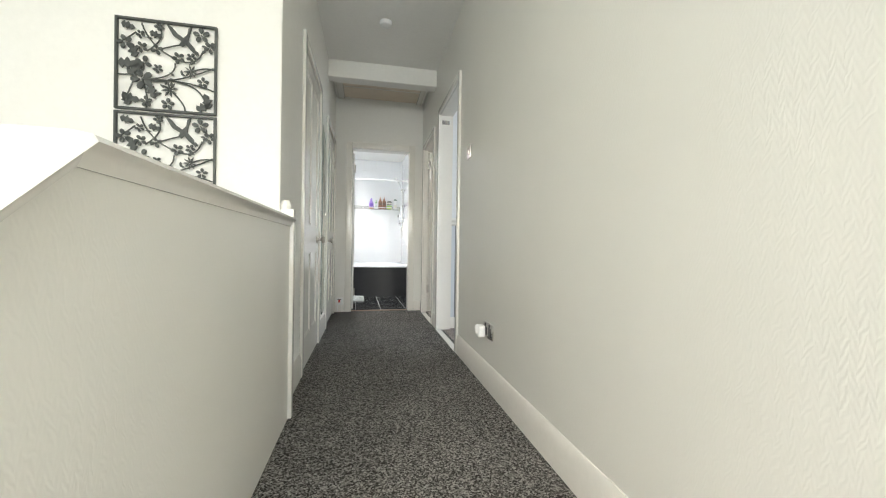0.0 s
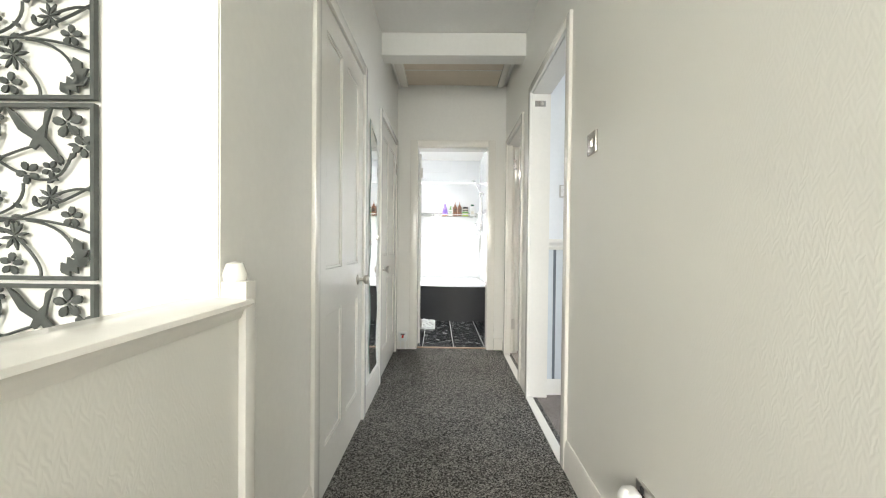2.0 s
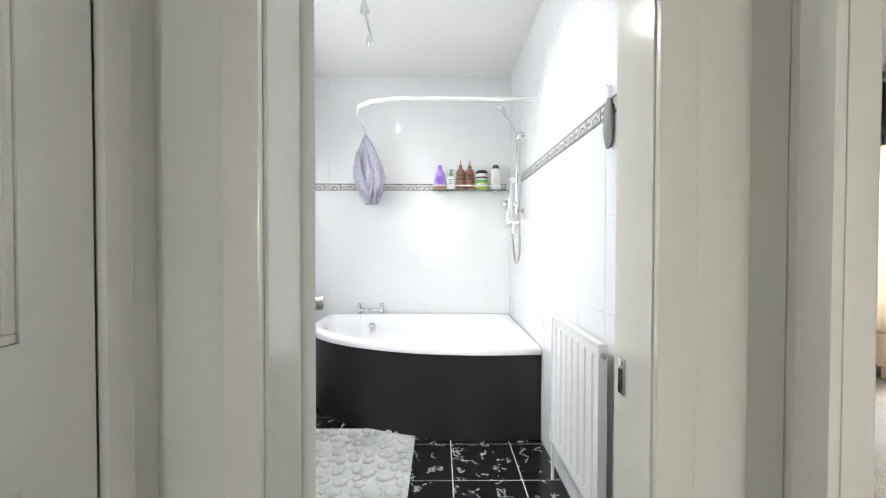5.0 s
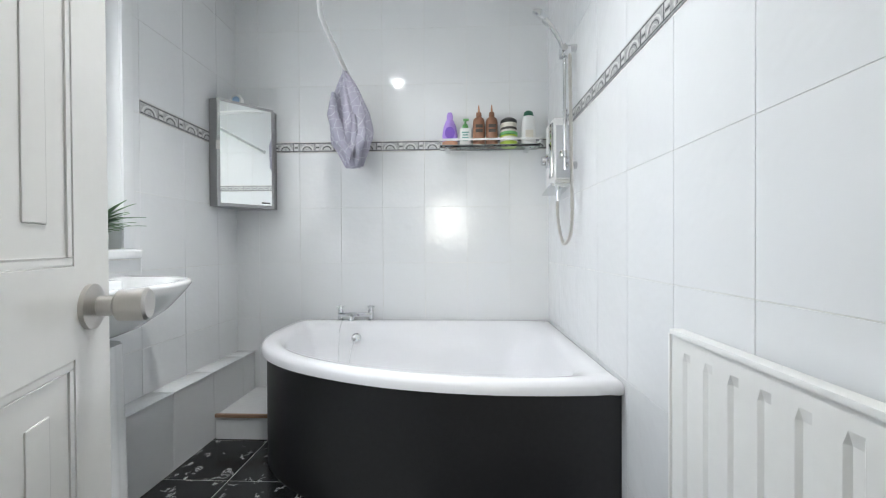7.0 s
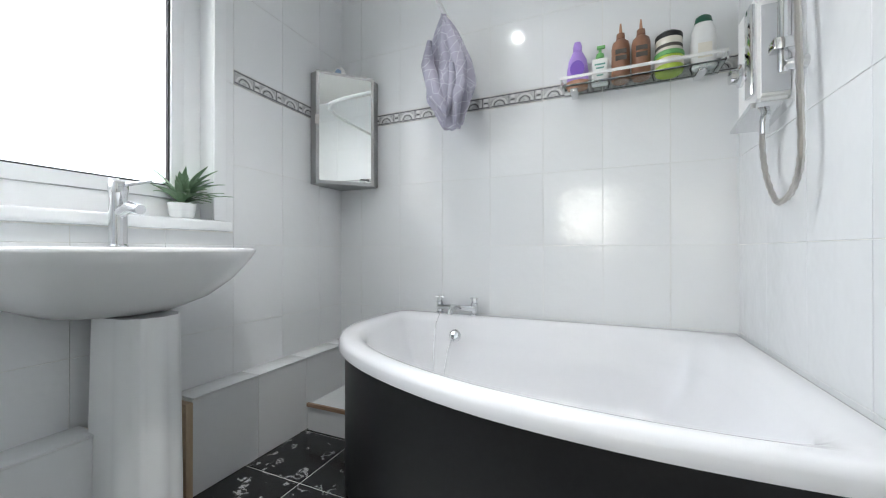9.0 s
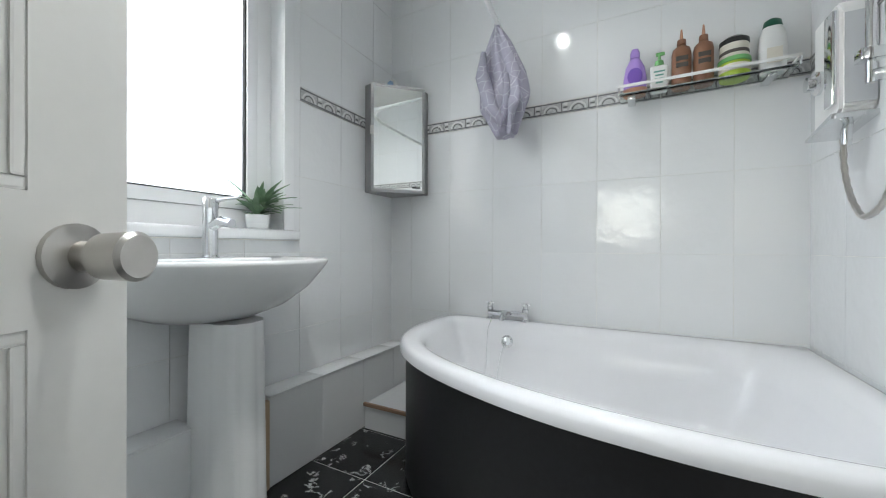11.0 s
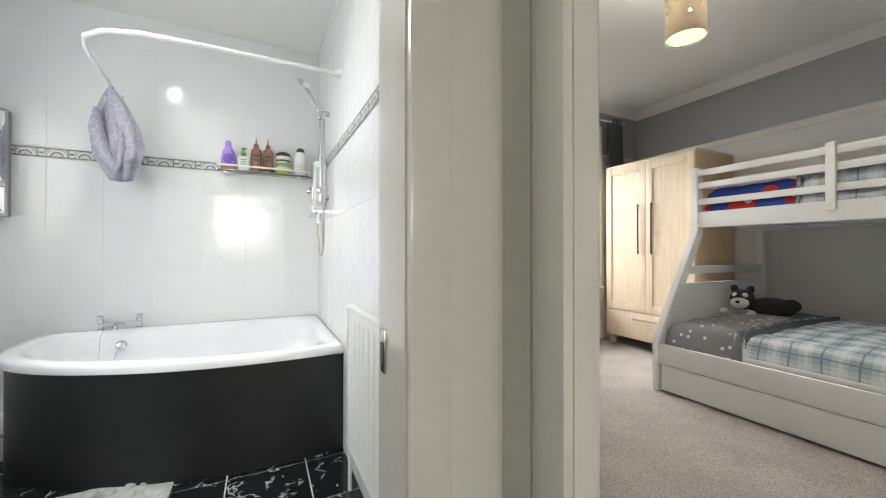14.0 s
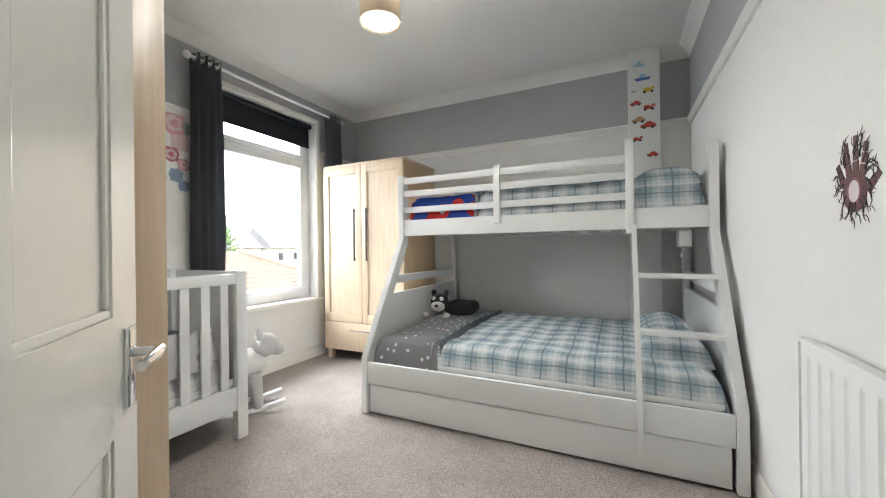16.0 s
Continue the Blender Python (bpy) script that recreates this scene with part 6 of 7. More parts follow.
t = thing("upper_mattress", "mattress of the upper bunk", "mattress", (3.80, 3.635, 0))
part("ticking", bx(BM(), 0.53, DB - 0.07, 0.05, LB - 0.05, 1.206, 1.32, 0.02, 3), MATTRESS, t)
t = thing("upper_duvet", "blue and white checked duvet on the upper bunk", "duvet", (3.80, 3.635, 1.30))
part("cover", cushion(BM(), 0.518, DB - 0.07, 0.052, 1.42, 0.0, 0.19, 0.03, 30, 40, 12.0, 0.02, 0.08), PLAID_V, t, ang=80)
part("hem", cushion(BM(), 0.516, DB - 0.068, 1.405, 1.43, 0.0, 0.193, 0.03, 30, 4, 12.0, 0.02, 0.012), PLAID_V, t, ang=80)
t = thing("upper_pillow", "plump checked pillow on the upper bunk", "pillow", (3.80, 3.635, 1.42))
part("cover", cushion(BM(), 0.53, 1.15, 0.06, 0.42, 0.0, 0.10, 0.04, 24, 18, 19.0, 0.02, 0.1, 7.0), PLAID_V, t, ang=80)
t = thing("patterned_cover", "blue fleece with red and white shapes on the upper bunk", "blanket", (3.80, 3.635, 1.30))
part("cover", cushion(BM(), 0.518, DB - 0.07, 1.40, LB - 0.05, 0.0, 0.17, 0.02, 26, 20, 15.0, 0.012, 0.08), HEROES, t, ang=80)
t = thing("bedside_light", "small white clip-on light under the upper bunk", "light", (4.42, 3.745, 1.165))
bm = bx(BM(), -0.05, 0.05, 0.0, 0.07, -0.10, 0.0, 0.015, 3)
tube(bm, [(0.03, 0.03, -0.1), (0.05, 0.04, -0.14), (0.02, 0.05, -0.16)], 0.006, 8)
part("shade", bm, PLASTIC, t)

b = BM()
ball(b, (0.06, -0.16, 0.075), 0.085, 0.15, 0.075, 18, None, 0.1)
ball(b, (-0.02, 0.0, 0.13), 0.075, 0.08, 0.08, 18, None, 0.08)
ball(b, (0.06, -0.27, 0.10), 0.045, 0.06, 0.05, 12)
for y in (-0.045, 0.055):
    m = rot('X', 20 if y < 0 else -20)
    ball(b, (0.0, y, 0.205), 0.018, 0.028, 0.036, 10, m)
for f in b.faces:
    f.material_index = 0
nb = len(b.faces)
ball(b, (-0.075, 0.0, 0.105), 0.045, 0.062, 0.045, 14)
ball(b, (-0.10, -0.08, 0.03), 0.05, 0.028, 0.028, 12)
ball(b, (-0.10, 0.10, 0.03), 0.05, 0.030, 0.028, 12)
ball(b, (-0.068, -0.032, 0.165), 0.02, 0.022, 0.02, 10)
ball(b, (-0.068, 0.032, 0.165), 0.02, 0.022, 0.02, 10)
b.faces.ensure_lookup_table()
for f in b.faces[nb:]:
    f.material_index = 1
nb = len(b.faces)
ball(b, (-0.118, 0.0, 0.115), 0.012, 0.016, 0.012, 8)
b.faces.ensure_lookup_table()
for f in b.faces[nb:]:
    f.material_index = 0
solo("toy_dog", b, [FUR_BLACK, FUR_WHITE], "black and white plush husky toy lying on the grey blanket", "soft toy", at=(4.70, 5.52, 0.485), rz=8)

# ---- corner column with stickers ----
struct("wall_column", bx(BM(), 5.22, BX1 - 0.003, 3.822, 4.047, 0, BZ - 0.002, 0.004), CREAM_WALL, "white boxed-in column in the bedroom corner", "column")
COLS = {"red": flat("sticker_red", (0.50, 0.06, 0.03)), "blue": flat("sticker_blue", (0.06, 0.12, 0.35)), "yellow": flat("sticker_yellow", (0.62, 0.45, 0.05)), "sky": flat("sticker_sky", (0.30, 0.48, 0.62)), "tan": flat("sticker_tan", (0.42, 0.28, 0.12)), "black": flat("sticker_black", (0.03, 0.03, 0.03))}


def vehicle(y, z, s, col, kind):
    """A small flat picture of a vehicle; faces -x."""
    t = thing("wall_sticker", "small " + col + " vehicle sticker on the white column", "sticker", (5.2195, y, z), group="vehicle stickers")
    pr_ = {"boat": [(-1, 0), (1, 0), (0.8, -0.4), (-0.7, -0.4)], "car": [(-1, -0.3), (-1, 0.1), (-0.5, 0.2), (-0.2, 0.55), (0.4, 0.55), (0.7, 0.2), (1, 0.1), (1, -0.3)], "digger": [(-0.7, -0.3), (-0.7, 0.3), (0.0, 0.4), (0.3, 0.1), (0.5, 0.5), (0.9, 0.4), (1.0, -0.1), (0.7, 0.2), (0.4, -0.3)]}[kind]
    part("body", prism(BM(), [(-a * s, c * s) for a, c in pr_], 'x', -0.0012, 0), COLS[col], t)
    if kind == "boat":
        part("cabin", bx(BM(), -0.0012, 0, -0.3 * s, 0.35 * s, 0.02 * s, 0.5 * s), COLS["sky"], t)
    else:
        for k in (-0.55, 0.5):
            part("wheel", lathe(BM(), [(0, 0), (0.22 * s, 0), (0.22 * s, 0.0006), (0, 0.0006)], rot('Y', -90, (-0.0012, k * s, -0.3 * s)), 12), COLS["black"], t)


for y, z, s, col, kind in ((3.968, 2.54, 0.045, "sky", "boat"), (3.943, 2.43, 0.06, "blue", "boat"), (3.905, 2.325, 0.05, "yellow", "digger"), (4.008, 2.33, 0.022, "tan", "boat"), (3.994, 2.23, 0.04, "red", "car"), (3.902, 2.185, 0.05, "red", "digger"), (3.975, 2.092, 0.05, "tan", "car"), (3.907, 2.042, 0.055, "red", "car"), (3.985, 1.94, 0.042, "red", "digger"), (3.878, 1.805, 0.04, "red", "car")):
    vehicle(y, z, s, col, kind)

# ---- hand sticker ----
HANDC = flat("dark_red_print", (0.12, 0.055, 0.055), 0.6)
GLOW = flat("pale_palm_print", (0.66, 0.60, 0.60), 0.6)
CRACK = flat("charcoal_crack_print", (0.07, 0.06, 0.06), 0.6)


def cracks(t, n, r0, r1, seed, sy=1.2):
    rg = random.Random(seed)
    bm = BM()
    for i in range(n):
        a = 2 * math.pi * i / n + rg.uniform(-0.2, 0.2)
        ln = (r1 - r0) * rg.uniform(0.55, 1.1)
        p = Vector((math.cos(a) * r0, 0.0016, math.sin(a) * r0 * sy))
        pts = [p]
        for s in range(6):
            a2 = a + rg.uniform(-0.75, 0.75)
            p = p + Vector((math.cos(a2), 0, math.sin(a2) * sy)) * ln / 6
            pts.append(p)
        tube(bm, pts, [0.0026, 0.0021, 0.0018, 0.0015, 0.0012, 0.0009, 0.0005], 4)
        for k in (2, 4):
            q, a2 = pts[k], a + rg.choice((-0.8, 0.8))
            tube(bm, [q, q + Vector((math.cos(a2), 0, math.sin(a2))) * 0.018, q + Vector((math.cos(a2 + 0.4), 0, math.sin(a2 + 0.4))) * 0.032], [0.0015, 0.001, 0.0005], 4)
    part("crack_web", bm, CRACK, t)


def oval(cx, cz, rx, rz, n=18):
    return [(cx + rx * math.cos(2 * math.pi * k / n), cz + rz * math.sin(2 * math.pi * k / n)) for k in range(n)]


t = thing("hand_sticker", "dark red robot hand wall sticker bursting from cracks", "sticker", (3.085, BY0 + 0.0005, 1.228))
part("palm", prism(BM(), oval(0.0, -0.030, 0.052, 0.052), 'y', 0, 0.0012), HANDC, t)
for x, z, a, ln in ((-0.052, -0.035, -52, 0.062), (-0.034, 0.005, -12, 0.078), (-0.006, 0.012, 0, 0.094), (0.022, 0.008, 10, 0.088), (0.046, -0.012, 28, 0.066)):
    m = Matrix.Translation((x, 0, z)) @ Matrix.Rotation(radians(a), 4, 'Y')
    bm = BM()
    for k in range(3):
        w_ = 0.0125 - 0.0018 * k
        bx(bm, -w_, w_, 0.0, 0.0013, ln * k / 3 + 0.001, ln * (k + 1) / 3 - 0.001, 0, 2, m)
    part("finger", bm, HANDC, t)
part("palm_ring", prism(BM(), oval(0, -0.03, 0.032, 0.034), 'y', 0.0013, 0.0017), flat("plum_print", (0.22, 0.09, 0.10), 0.6), t)
part("palm_light", prism(BM(), oval(0, -0.03, 0.023, 0.027), 'y', 0.0018, 0.0022), GLOW, t, "pale palm disc")
cracks(t, 22, 0.048, 0.104, 3)
t = thing("crack_sticker", "charcoal crack wall sticker low on the off-white wall", "sticker", (2.835, BY0 + 0.0005, 0.93))
part("core_print", prism(BM(), [(0.03 * math.cos(k), 0.035 * math.sin(k)) for k in range(6)], 'y', 0, 0.0012), HANDC, t)
cracks(t, 14, 0.02, 0.08, 8)
radiator("bedroom_radiator", "white panel radiator on the bedroom wall", (2.85, BY0 + 0.001, 0.235), 180, 0.80, 0.555)

# ---- floral panel ----
t = thing("floral_wall_panel", "pink and blue floral wall panel beside the curtain", "wall art", (3.30, BY1 - 0.002, 1.45))
part("paper", bx(BM(), -0.24, 0.20, -0.002, 0.0, 0.0, 0.62), PLASTER, t)
PINK, ROSE, DUSK, SAGE = flat("pink_print", (0.62, 0.33, 0.36), 0.7), flat("rose_print", (0.50, 0.18, 0.22), 0.7), flat("dusk_blue_print", (0.26, 0.32, 0.44), 0.7), flat("sage_print", (0.33, 0.40, 0.34), 0.7)
rg = random.Random(6)
PALE = flat("pale_rose_print", (0.70, 0.52, 0.53), 0.7)
for k, (x, z, s_, mm) in enumerate(((0.06, 0.52, 0.085, PINK), (0.10, 0.40, 0.07, PALE), (0.04, 0.30, 0.055, ROSE), (0.12, 0.24, 0.045, PINK), (0.07, 0.16, 0.05, DUSK), (0.12, 0.09, 0.04, DUSK), (-0.08, 0.46, 0.08, PALE), (-0.10, 0.30, 0.07, PINK), (-0.05, 0.14, 0.06, SAGE), (0.15, 0.50, 0.045, SAGE))):
    for ring_, (n_, rad, size) in enumerate(((7, 0.62, 0.46), (5, 0.36, 0.38), (3, 0.14, 0.26))):
        for i in range(n_):
            a = i * 2 * math.pi / n_ + k + ring_ * 0.6
            m = rot('X', 90, (x + rad * s_ * math.cos(a), -0.0021 - 0.0006 * ring_ - 0.00007 * i, z + rad * s_ * math.sin(a)))
            part("petal", lathe(BM(), [(0, 0.0), (s_ * size, 0.0), (s_ * size * 0.96, 0.0004), (0, 0.0005)], m @ Matrix.Rotation(-a, 4, 'Z'), 14, 0.8, 1.0), (mm, PALE if mm in (PINK, ROSE) else mm, mm)[ring_], t)

# ---- cot ----
ct = thing("cot", "white wooden slatted cot under the window", "cot", (2.012, 6.09, 0))
CL, CW = 1.28, 0.68
for x in (0.0, CL - 0.045):
    for y in (0.0, CW - 0.045):
        part("leg", bx(BM(), x - (0.0 if x < 0.5 else 0.02), x + (0.065 if x < 0.5 else 0.045), y, y + 0.045, 0, 0.96, 0.005), SATIN, ct)
    part("end_top_rail", bx(BM(), x + 0.008, x + 0.037, 0.0455, CW - 0.0455, 0.895, 0.955, 0.004), SATIN, ct)
    part("end_panel", bx(BM(), x + 0.014, x + 0.032, 0.0455, CW - 0.0455, 0.14, 0.8945), SATIN, ct)
for y in (0.006, CW - 0.039):
    part("top_rail", bx(BM(), 0.0455, CL - 0.0455, y, y + 0.033, 0.885, 0.945, 0.005), SATIN, ct)
    part("bottom_rail", bx(BM(), 0.0455, CL - 0.0455, y, y + 0.033, 0.166, 0.30, 0.005), SATIN, ct)
    for i in range(11):
        x = 0.09 + i * 0.104
        part("slat", bx(BM(), x, x + 0.045, y + 0.008, y + 0.024, 0.3005, 0.8845, 0.003), SATIN, ct)
part("mattress_base", bx(BM(), 0.046, CL - 0.046, 0.045, CW - 0.045, 0.30, 0.34), SATIN, ct)
solo("cot_mattress", cushion(BM(), 0.06, CL - 0.06, 0.05, CW - 0.05, 0.342, 0.46, 0.01, 24, 16, 1.0, 0.006, 0.03), MATTRESS, "white mattress inside the cot", "mattress", at=(2.012, 6.09, 0))
FLORAL = spotted("grey_floral_quilt", (0.62, 0.61, 0.61), (0.40, 0.37, 0.40), 12.0, 0.3, (0.55, 0.40, 0.42))
t = thing("cot_quilt", "white and grey floral quilt bunched against the cot slats", "quilt", (2.012, 6.09, 0.44))
part("cover", cushion(BM(), 0.65, CL - 0.07, 0.052, 0.40, 0.0, 0.12, 0.05, 24, 18, 3.0, 0.05, 0.06, 8.0), FLORAL, t, ang=80)
t = thing("cot_bumper", "pale floral fabric hung inside the cot slats", "bumper", (2.012, 6.09, 0.44))
part("cloth", bx(BM(), 0.80, 1.10, 0.042, 0.05, 0.0, 0.22, 0.003), FLORAL, t)
t = thing("cot_cushion", "dark grey cushion in the corner of the cot", "cushion", (2.012, 6.09, 0.455))
part("cover", cushion(BM(), 1.10, 1.22, 0.41, 0.60, 0, 0.11, 0.03, 12, 12, 4.0, 0.01, 0.05), CURTAIN, t, ang=80)

# ---- rocking toy ----
t = thing("rocking_toy", "white plush rocking animal on wooden rockers beside the cot", "rocking toy", (3.47, 6.46, 0), rz=-35)
for y in (-0.11, 0.11):
    part("rocker", tube(BM(), [(-0.30, y, 0.055), (-0.15, y, 0.024), (0.0, y, 0.018), (0.15, y, 0.024), (0.30, y, 0.055)], 0.017, 8), SATIN, t)
for x in (-0.14, 0.14):
    part("crossbar", tube(BM(), [(x, -0.11, 0.03), (x, 0.11, 0.03)], 0.012, 8), SATIN, t)
for x, y in ((-0.11, -0.08), (-0.11, 0.08), (0.11, -0.08), (0.11, 0.08)):
    part("leg", tube(BM(), [(x * 1.2, y * 1.2, 0.03), (x, y, 0.26)], [0.035, 0.05], 10), FUR_GREY, t)
part("body", ball(BM(), (0, 0, 0.30), 0.20, 0.11, 0.12, 18, None, 0.06), FUR_WHITE, t)
part("head", ball(ball(BM(), (0.19, 0, 0.42), 0.085, 0.07, 0.08, 16, None, 0.05), (0.26, 0, 0.385), 0.05, 0.045, 0.045, 12), FUR_GREY, t)
part("grip_bar", tube(BM(), [(0.14, -0.14, 0.46), (0.14, 0.14, 0.46)], 0.012, 8), SATIN, t)
for y in (-0.06, 0.06):
    part("ear", ball(BM(), (0.15, y, 0.485), 0.02, 0.02, 0.045, 10), FUR_GREY, t)

# ---- pendant lamp ----
t = thing("pendant_lamp", "taupe drum pendant lamp pierced with holes, lit", "pendant lamp", (3.23, 5.09, BZ))
part("rose", lathe(BM(), [(0, 0), (0.045, 0), (0.045, -0.012), (0.03, -0.022), (0, -0.022)], None, 20), PLASTIC, t)
part("flex", tube(BM(), [(0, 0, -0.02), (0, 0, -0.32)], 0.004, 8), PLASTIC, t)
SR, S0, S1 = 0.092, -0.558, -0.275
bm = BM()
n, rows = 72, 56
hole_at = []
rg = random.Random(2)
for r_i, (z, k) in enumerate(((0.255, 14), (0.225, 13), (0.195, 12), (0.165, 9), (0.13, 7), (0.095, 4))):
    for i in range(k):
        hole_at.append((2 * math.pi * (i + 0.5 * (r_i % 2)) / k + rg.uniform(-0.06, 0.06), z, rg.uniform(0.0055, 0.009)))
V = [[(bm.verts.new((SR * math.cos(2 * math.pi * i / n), SR * math.sin(2 * math.pi * i / n), S0 + (S1 - S0) * j / rows))) for i in range(n)] for j in range(rows + 1)]
for j in range(rows):
    zc = (S1 - S0) * (j + 0.5) / rows
    for i in range(n):
        ac = 2 * math.pi * (i + 0.5) / n
        if any(abs(zc - hz) < hr and ((zc - hz) ** 2 + (SR * ((ac - ha + math.pi) % (2 * math.pi) - math.pi)) ** 2) < hr * hr for ha, hz, hr in hole_at):
            continue
        bm.faces.new((V[j][i], V[j][(i + 1) % n], V[j + 1][(i + 1) % n], V[j + 1][i]))
bmesh.ops.solidify(bm, geom=bm.faces[:], thickness=0.003)
part("shade", bm, SHADE, t, ang=60)
part("diffuser", lathe(BM(), [(0, 0.0), (SR - 0.006, 0.0), (SR - 0.006, 0.003), (0, 0.003)], Matrix.Translation((0, 0, S0 + 0.006)), 32), BULB, t, "warm lit diffuser")
part("inner_bulb", ball(BM(), (0, 0, -0.44), 0.03, 0.03, 0.04), emit("warm_bulb", (1, 0.86, 0.66), 45.0), t, "glowing bulb")

# ---- outside the bedroom window ----
GRASS = M("garden_grass", (0.10, 0.14, 0.05), 0.9, var=0.35, big=0.3, fine=6, bmp=0)
struct("ground", bx(BM(), -300, 300, 8.5, 600, -3.3, -3.0), GRASS, "garden and street ground below the window", "ground")
RTILE = M("brown_roof_tile", (0.30, 0.22, 0.18), 0.8, var=0.2, big=2, fine=12, bmp=0.2, bscale=30)
# slate grey with distance haze mixed into the colour, lighter than the stone
SLATE = M("hazed_grey_slate", (0.26, 0.27, 0.29), 0.7, var=0.2)
RENDER_W = M("pale_render", (0.62, 0.60, 0.56), 0.85, var=0.08, big=0.4)
DKGLASS = M("dark_window_glass", (0.05, 0.06, 0.07), 0.1, bmp=0)
t = thing("neighbour_roof", "brown tiled hipped roof of the house next door", "roof", (11.2, 14.6, -3.0))
part("wall", bx(BM(), -4.5, 1.0, -3.0, 3.4, 0, 2.3), RENDER_W, t)
bm = BM()
for j in range(17):
    u0, u1 = j / 17, (j + 1) / 17
    def rowpt(x, u):
        return (x, -3.4 + 3.6 * u, 2.3 + 1.75 * u)
    xl0, xr0, xr1 = -5.0, 1.5 - 3.2 * u0, 1.5 - 3.2 * u1
    a = [rowpt(xl0, u0), rowpt(xr0, u0), rowpt(xr1, u1), rowpt(xl0, u1)]
    vs = [bm.verts.new((p[0], p[1], p[2] + (0.05 if k < 2 else 0.0))) for k, p in enumerate(a)]
    bm.faces.new(vs)
    vs2 = [bm.verts.new(a[0]), bm.verts.new(a[1]), vs[1], vs[0]]
    bm.faces.new(vs2)
part("roof_slope", bm, RTILE, t, smooth=False)
bm = BM()
v_ = [bm.verts.new(p) for p in ((1.5, -3.4, 2.3), (1.5, 3.6, 2.3), (-1.7, 0.2, 4.05))]
bm.faces.new(v_)
v_ = [bm.verts.new(p) for p in ((-5.0, 0.2, 4.05), (-1.7, 0.2, 4.05), (1.5, 3.6, 2.3), (-5, 3.6, 2.3))]
bm.faces.new(v_)
part("roof_slope", bm, RTILE, t, smooth=False)
part("hip_ridge", tube(BM(), [(1.5, -3.4, 2.36), (-1.7, 0.2, 4.1)], 0.09, 8), RTILE, t)


def house(x, y, w, h, zg):
    t = thing("terraced_house", "pale rendered house with a grey slate roof across the street", "house", (x, y, zg), group="houses across the street")
    part("wall", bx(BM(), -w / 2, w / 2, 0, 8, 0, h), RENDER_W, t)
    part("roof", prism(BM(), [(-0.4, h), (4, h + 3.2), (8.4, h)], 'x', -w / 2 - 0.2, w / 2 + 0.2), SLATE, t)
    part("chimney", bx(BM(), w / 2 - 1.2, w / 2 - 0.2, 3.6, 4.4, h + 2, h + 4.4), RENDER_W, t)
    for fl in range(2):
        for k in range(3):
            xx = -w / 2 + w * (k + 0.5) / 3
            wn_ = part("window", bx(BM(), xx - 0.6, xx + 0.6, -0.05, 0.05, 0.9 + fl * 2.7, 2.3 + fl * 2.7), UPVC, t)
            part("pane", bx(BM(), xx - 0.5, xx + 0.5, -0.06, -0.051, 1.0 + fl * 2.7, 2.2 + fl * 2.7), DKGLASS, wn_)


for i in range(6):
    house(18 + i * 9.4, 58 - i * 2.0, 9.0, 5.6, -4.0)
CROWN = M("street_tree_leaves", (0.12, 0.20, 0.06), 0.8, var=0.4, big=1.5, fine=8, bmp=0)
BARK = M("bark", (0.10, 0.08, 0.06), 0.9, var=0.3)


def tree(x, y, h, seed):
    t = thing("street_tree", "leafy green tree beyond the neighbouring roof", "tree", (x, y, -3.0), group="trees across the street")
    rg = random.Random(seed)
    bm = tube(BM(), [(0, 0, 0), (0.1, 0, h * 0.3), (0.0, 0.1, h * 0.6)], [0.22, 0.16, 0.08], 8)
    for k in range(6):
        a = rg.uniform(0, 6.3)
        tube(bm, [(0, 0, h * 0.4), (math.cos(a) * h * 0.15, math.sin(a) * h * 0.15, h * 0.6), (math.cos(a) * h * 0.27, math.sin(a) * h * 0.27, h * 0.78)], [0.09, 0.06, 0.02], 6)
    part("trunk", bm, BARK, t)
    bm = BM()
    for k in range(900):
        a, e, r = rg.uniform(0, 6.3), rg.uniform(-0.9, 1.4), rg.uniform(0.55, 1.0)
        c = Vector((math.cos(a) * math.cos(e) * h * 0.33 * r, math.sin(a) * math.cos(e) * h * 0.33 * r, h * 0.68 + math.sin(e) * h * 0.28 * r))
        c += Vector((noise.noise(c), noise.noise(c * 1.3 + Vector((5, 0, 0))), noise.noise(c * 0.9))) * h * 0.06
        s = rg.uniform(0.12, 0.28)
        u = Vector((rg.uniform(-1, 1), rg.uniform(-1, 1), rg.uniform(-1, 1))).normalized()
        w_ = u.orthogonal()
        vs = [bm.verts.new(c + u * s * p + w_ * s * q) for p, q in ((-1, 0), (0, -0.6), (1, 0), (0, 0.6))]
        bm.faces.new(vs)
    tagged(part("crown", bm, CROWN, t, smooth=False), kind="stuff")


tree(13, 40, 7.0, 1), tree(19, 36, 6.2, 2), tree(26, 42, 7.5, 3)
t = thing("street_lamp", "slim grey street lamp post", "street lamp", (11.2, 26.0, -3.0))
part("post", tube(BM(), [(0, 0, 0), (0, 0, 6.2)], [0.07, 0.05], 8), STEEL, t)
part("head", bx(BM(), -0.1, 0.5, -0.1, 0.1, 6.15, 6.3, 0.03), STEEL, t)

# ---- wall and floor tiles, piece by piece ----
TM = {}


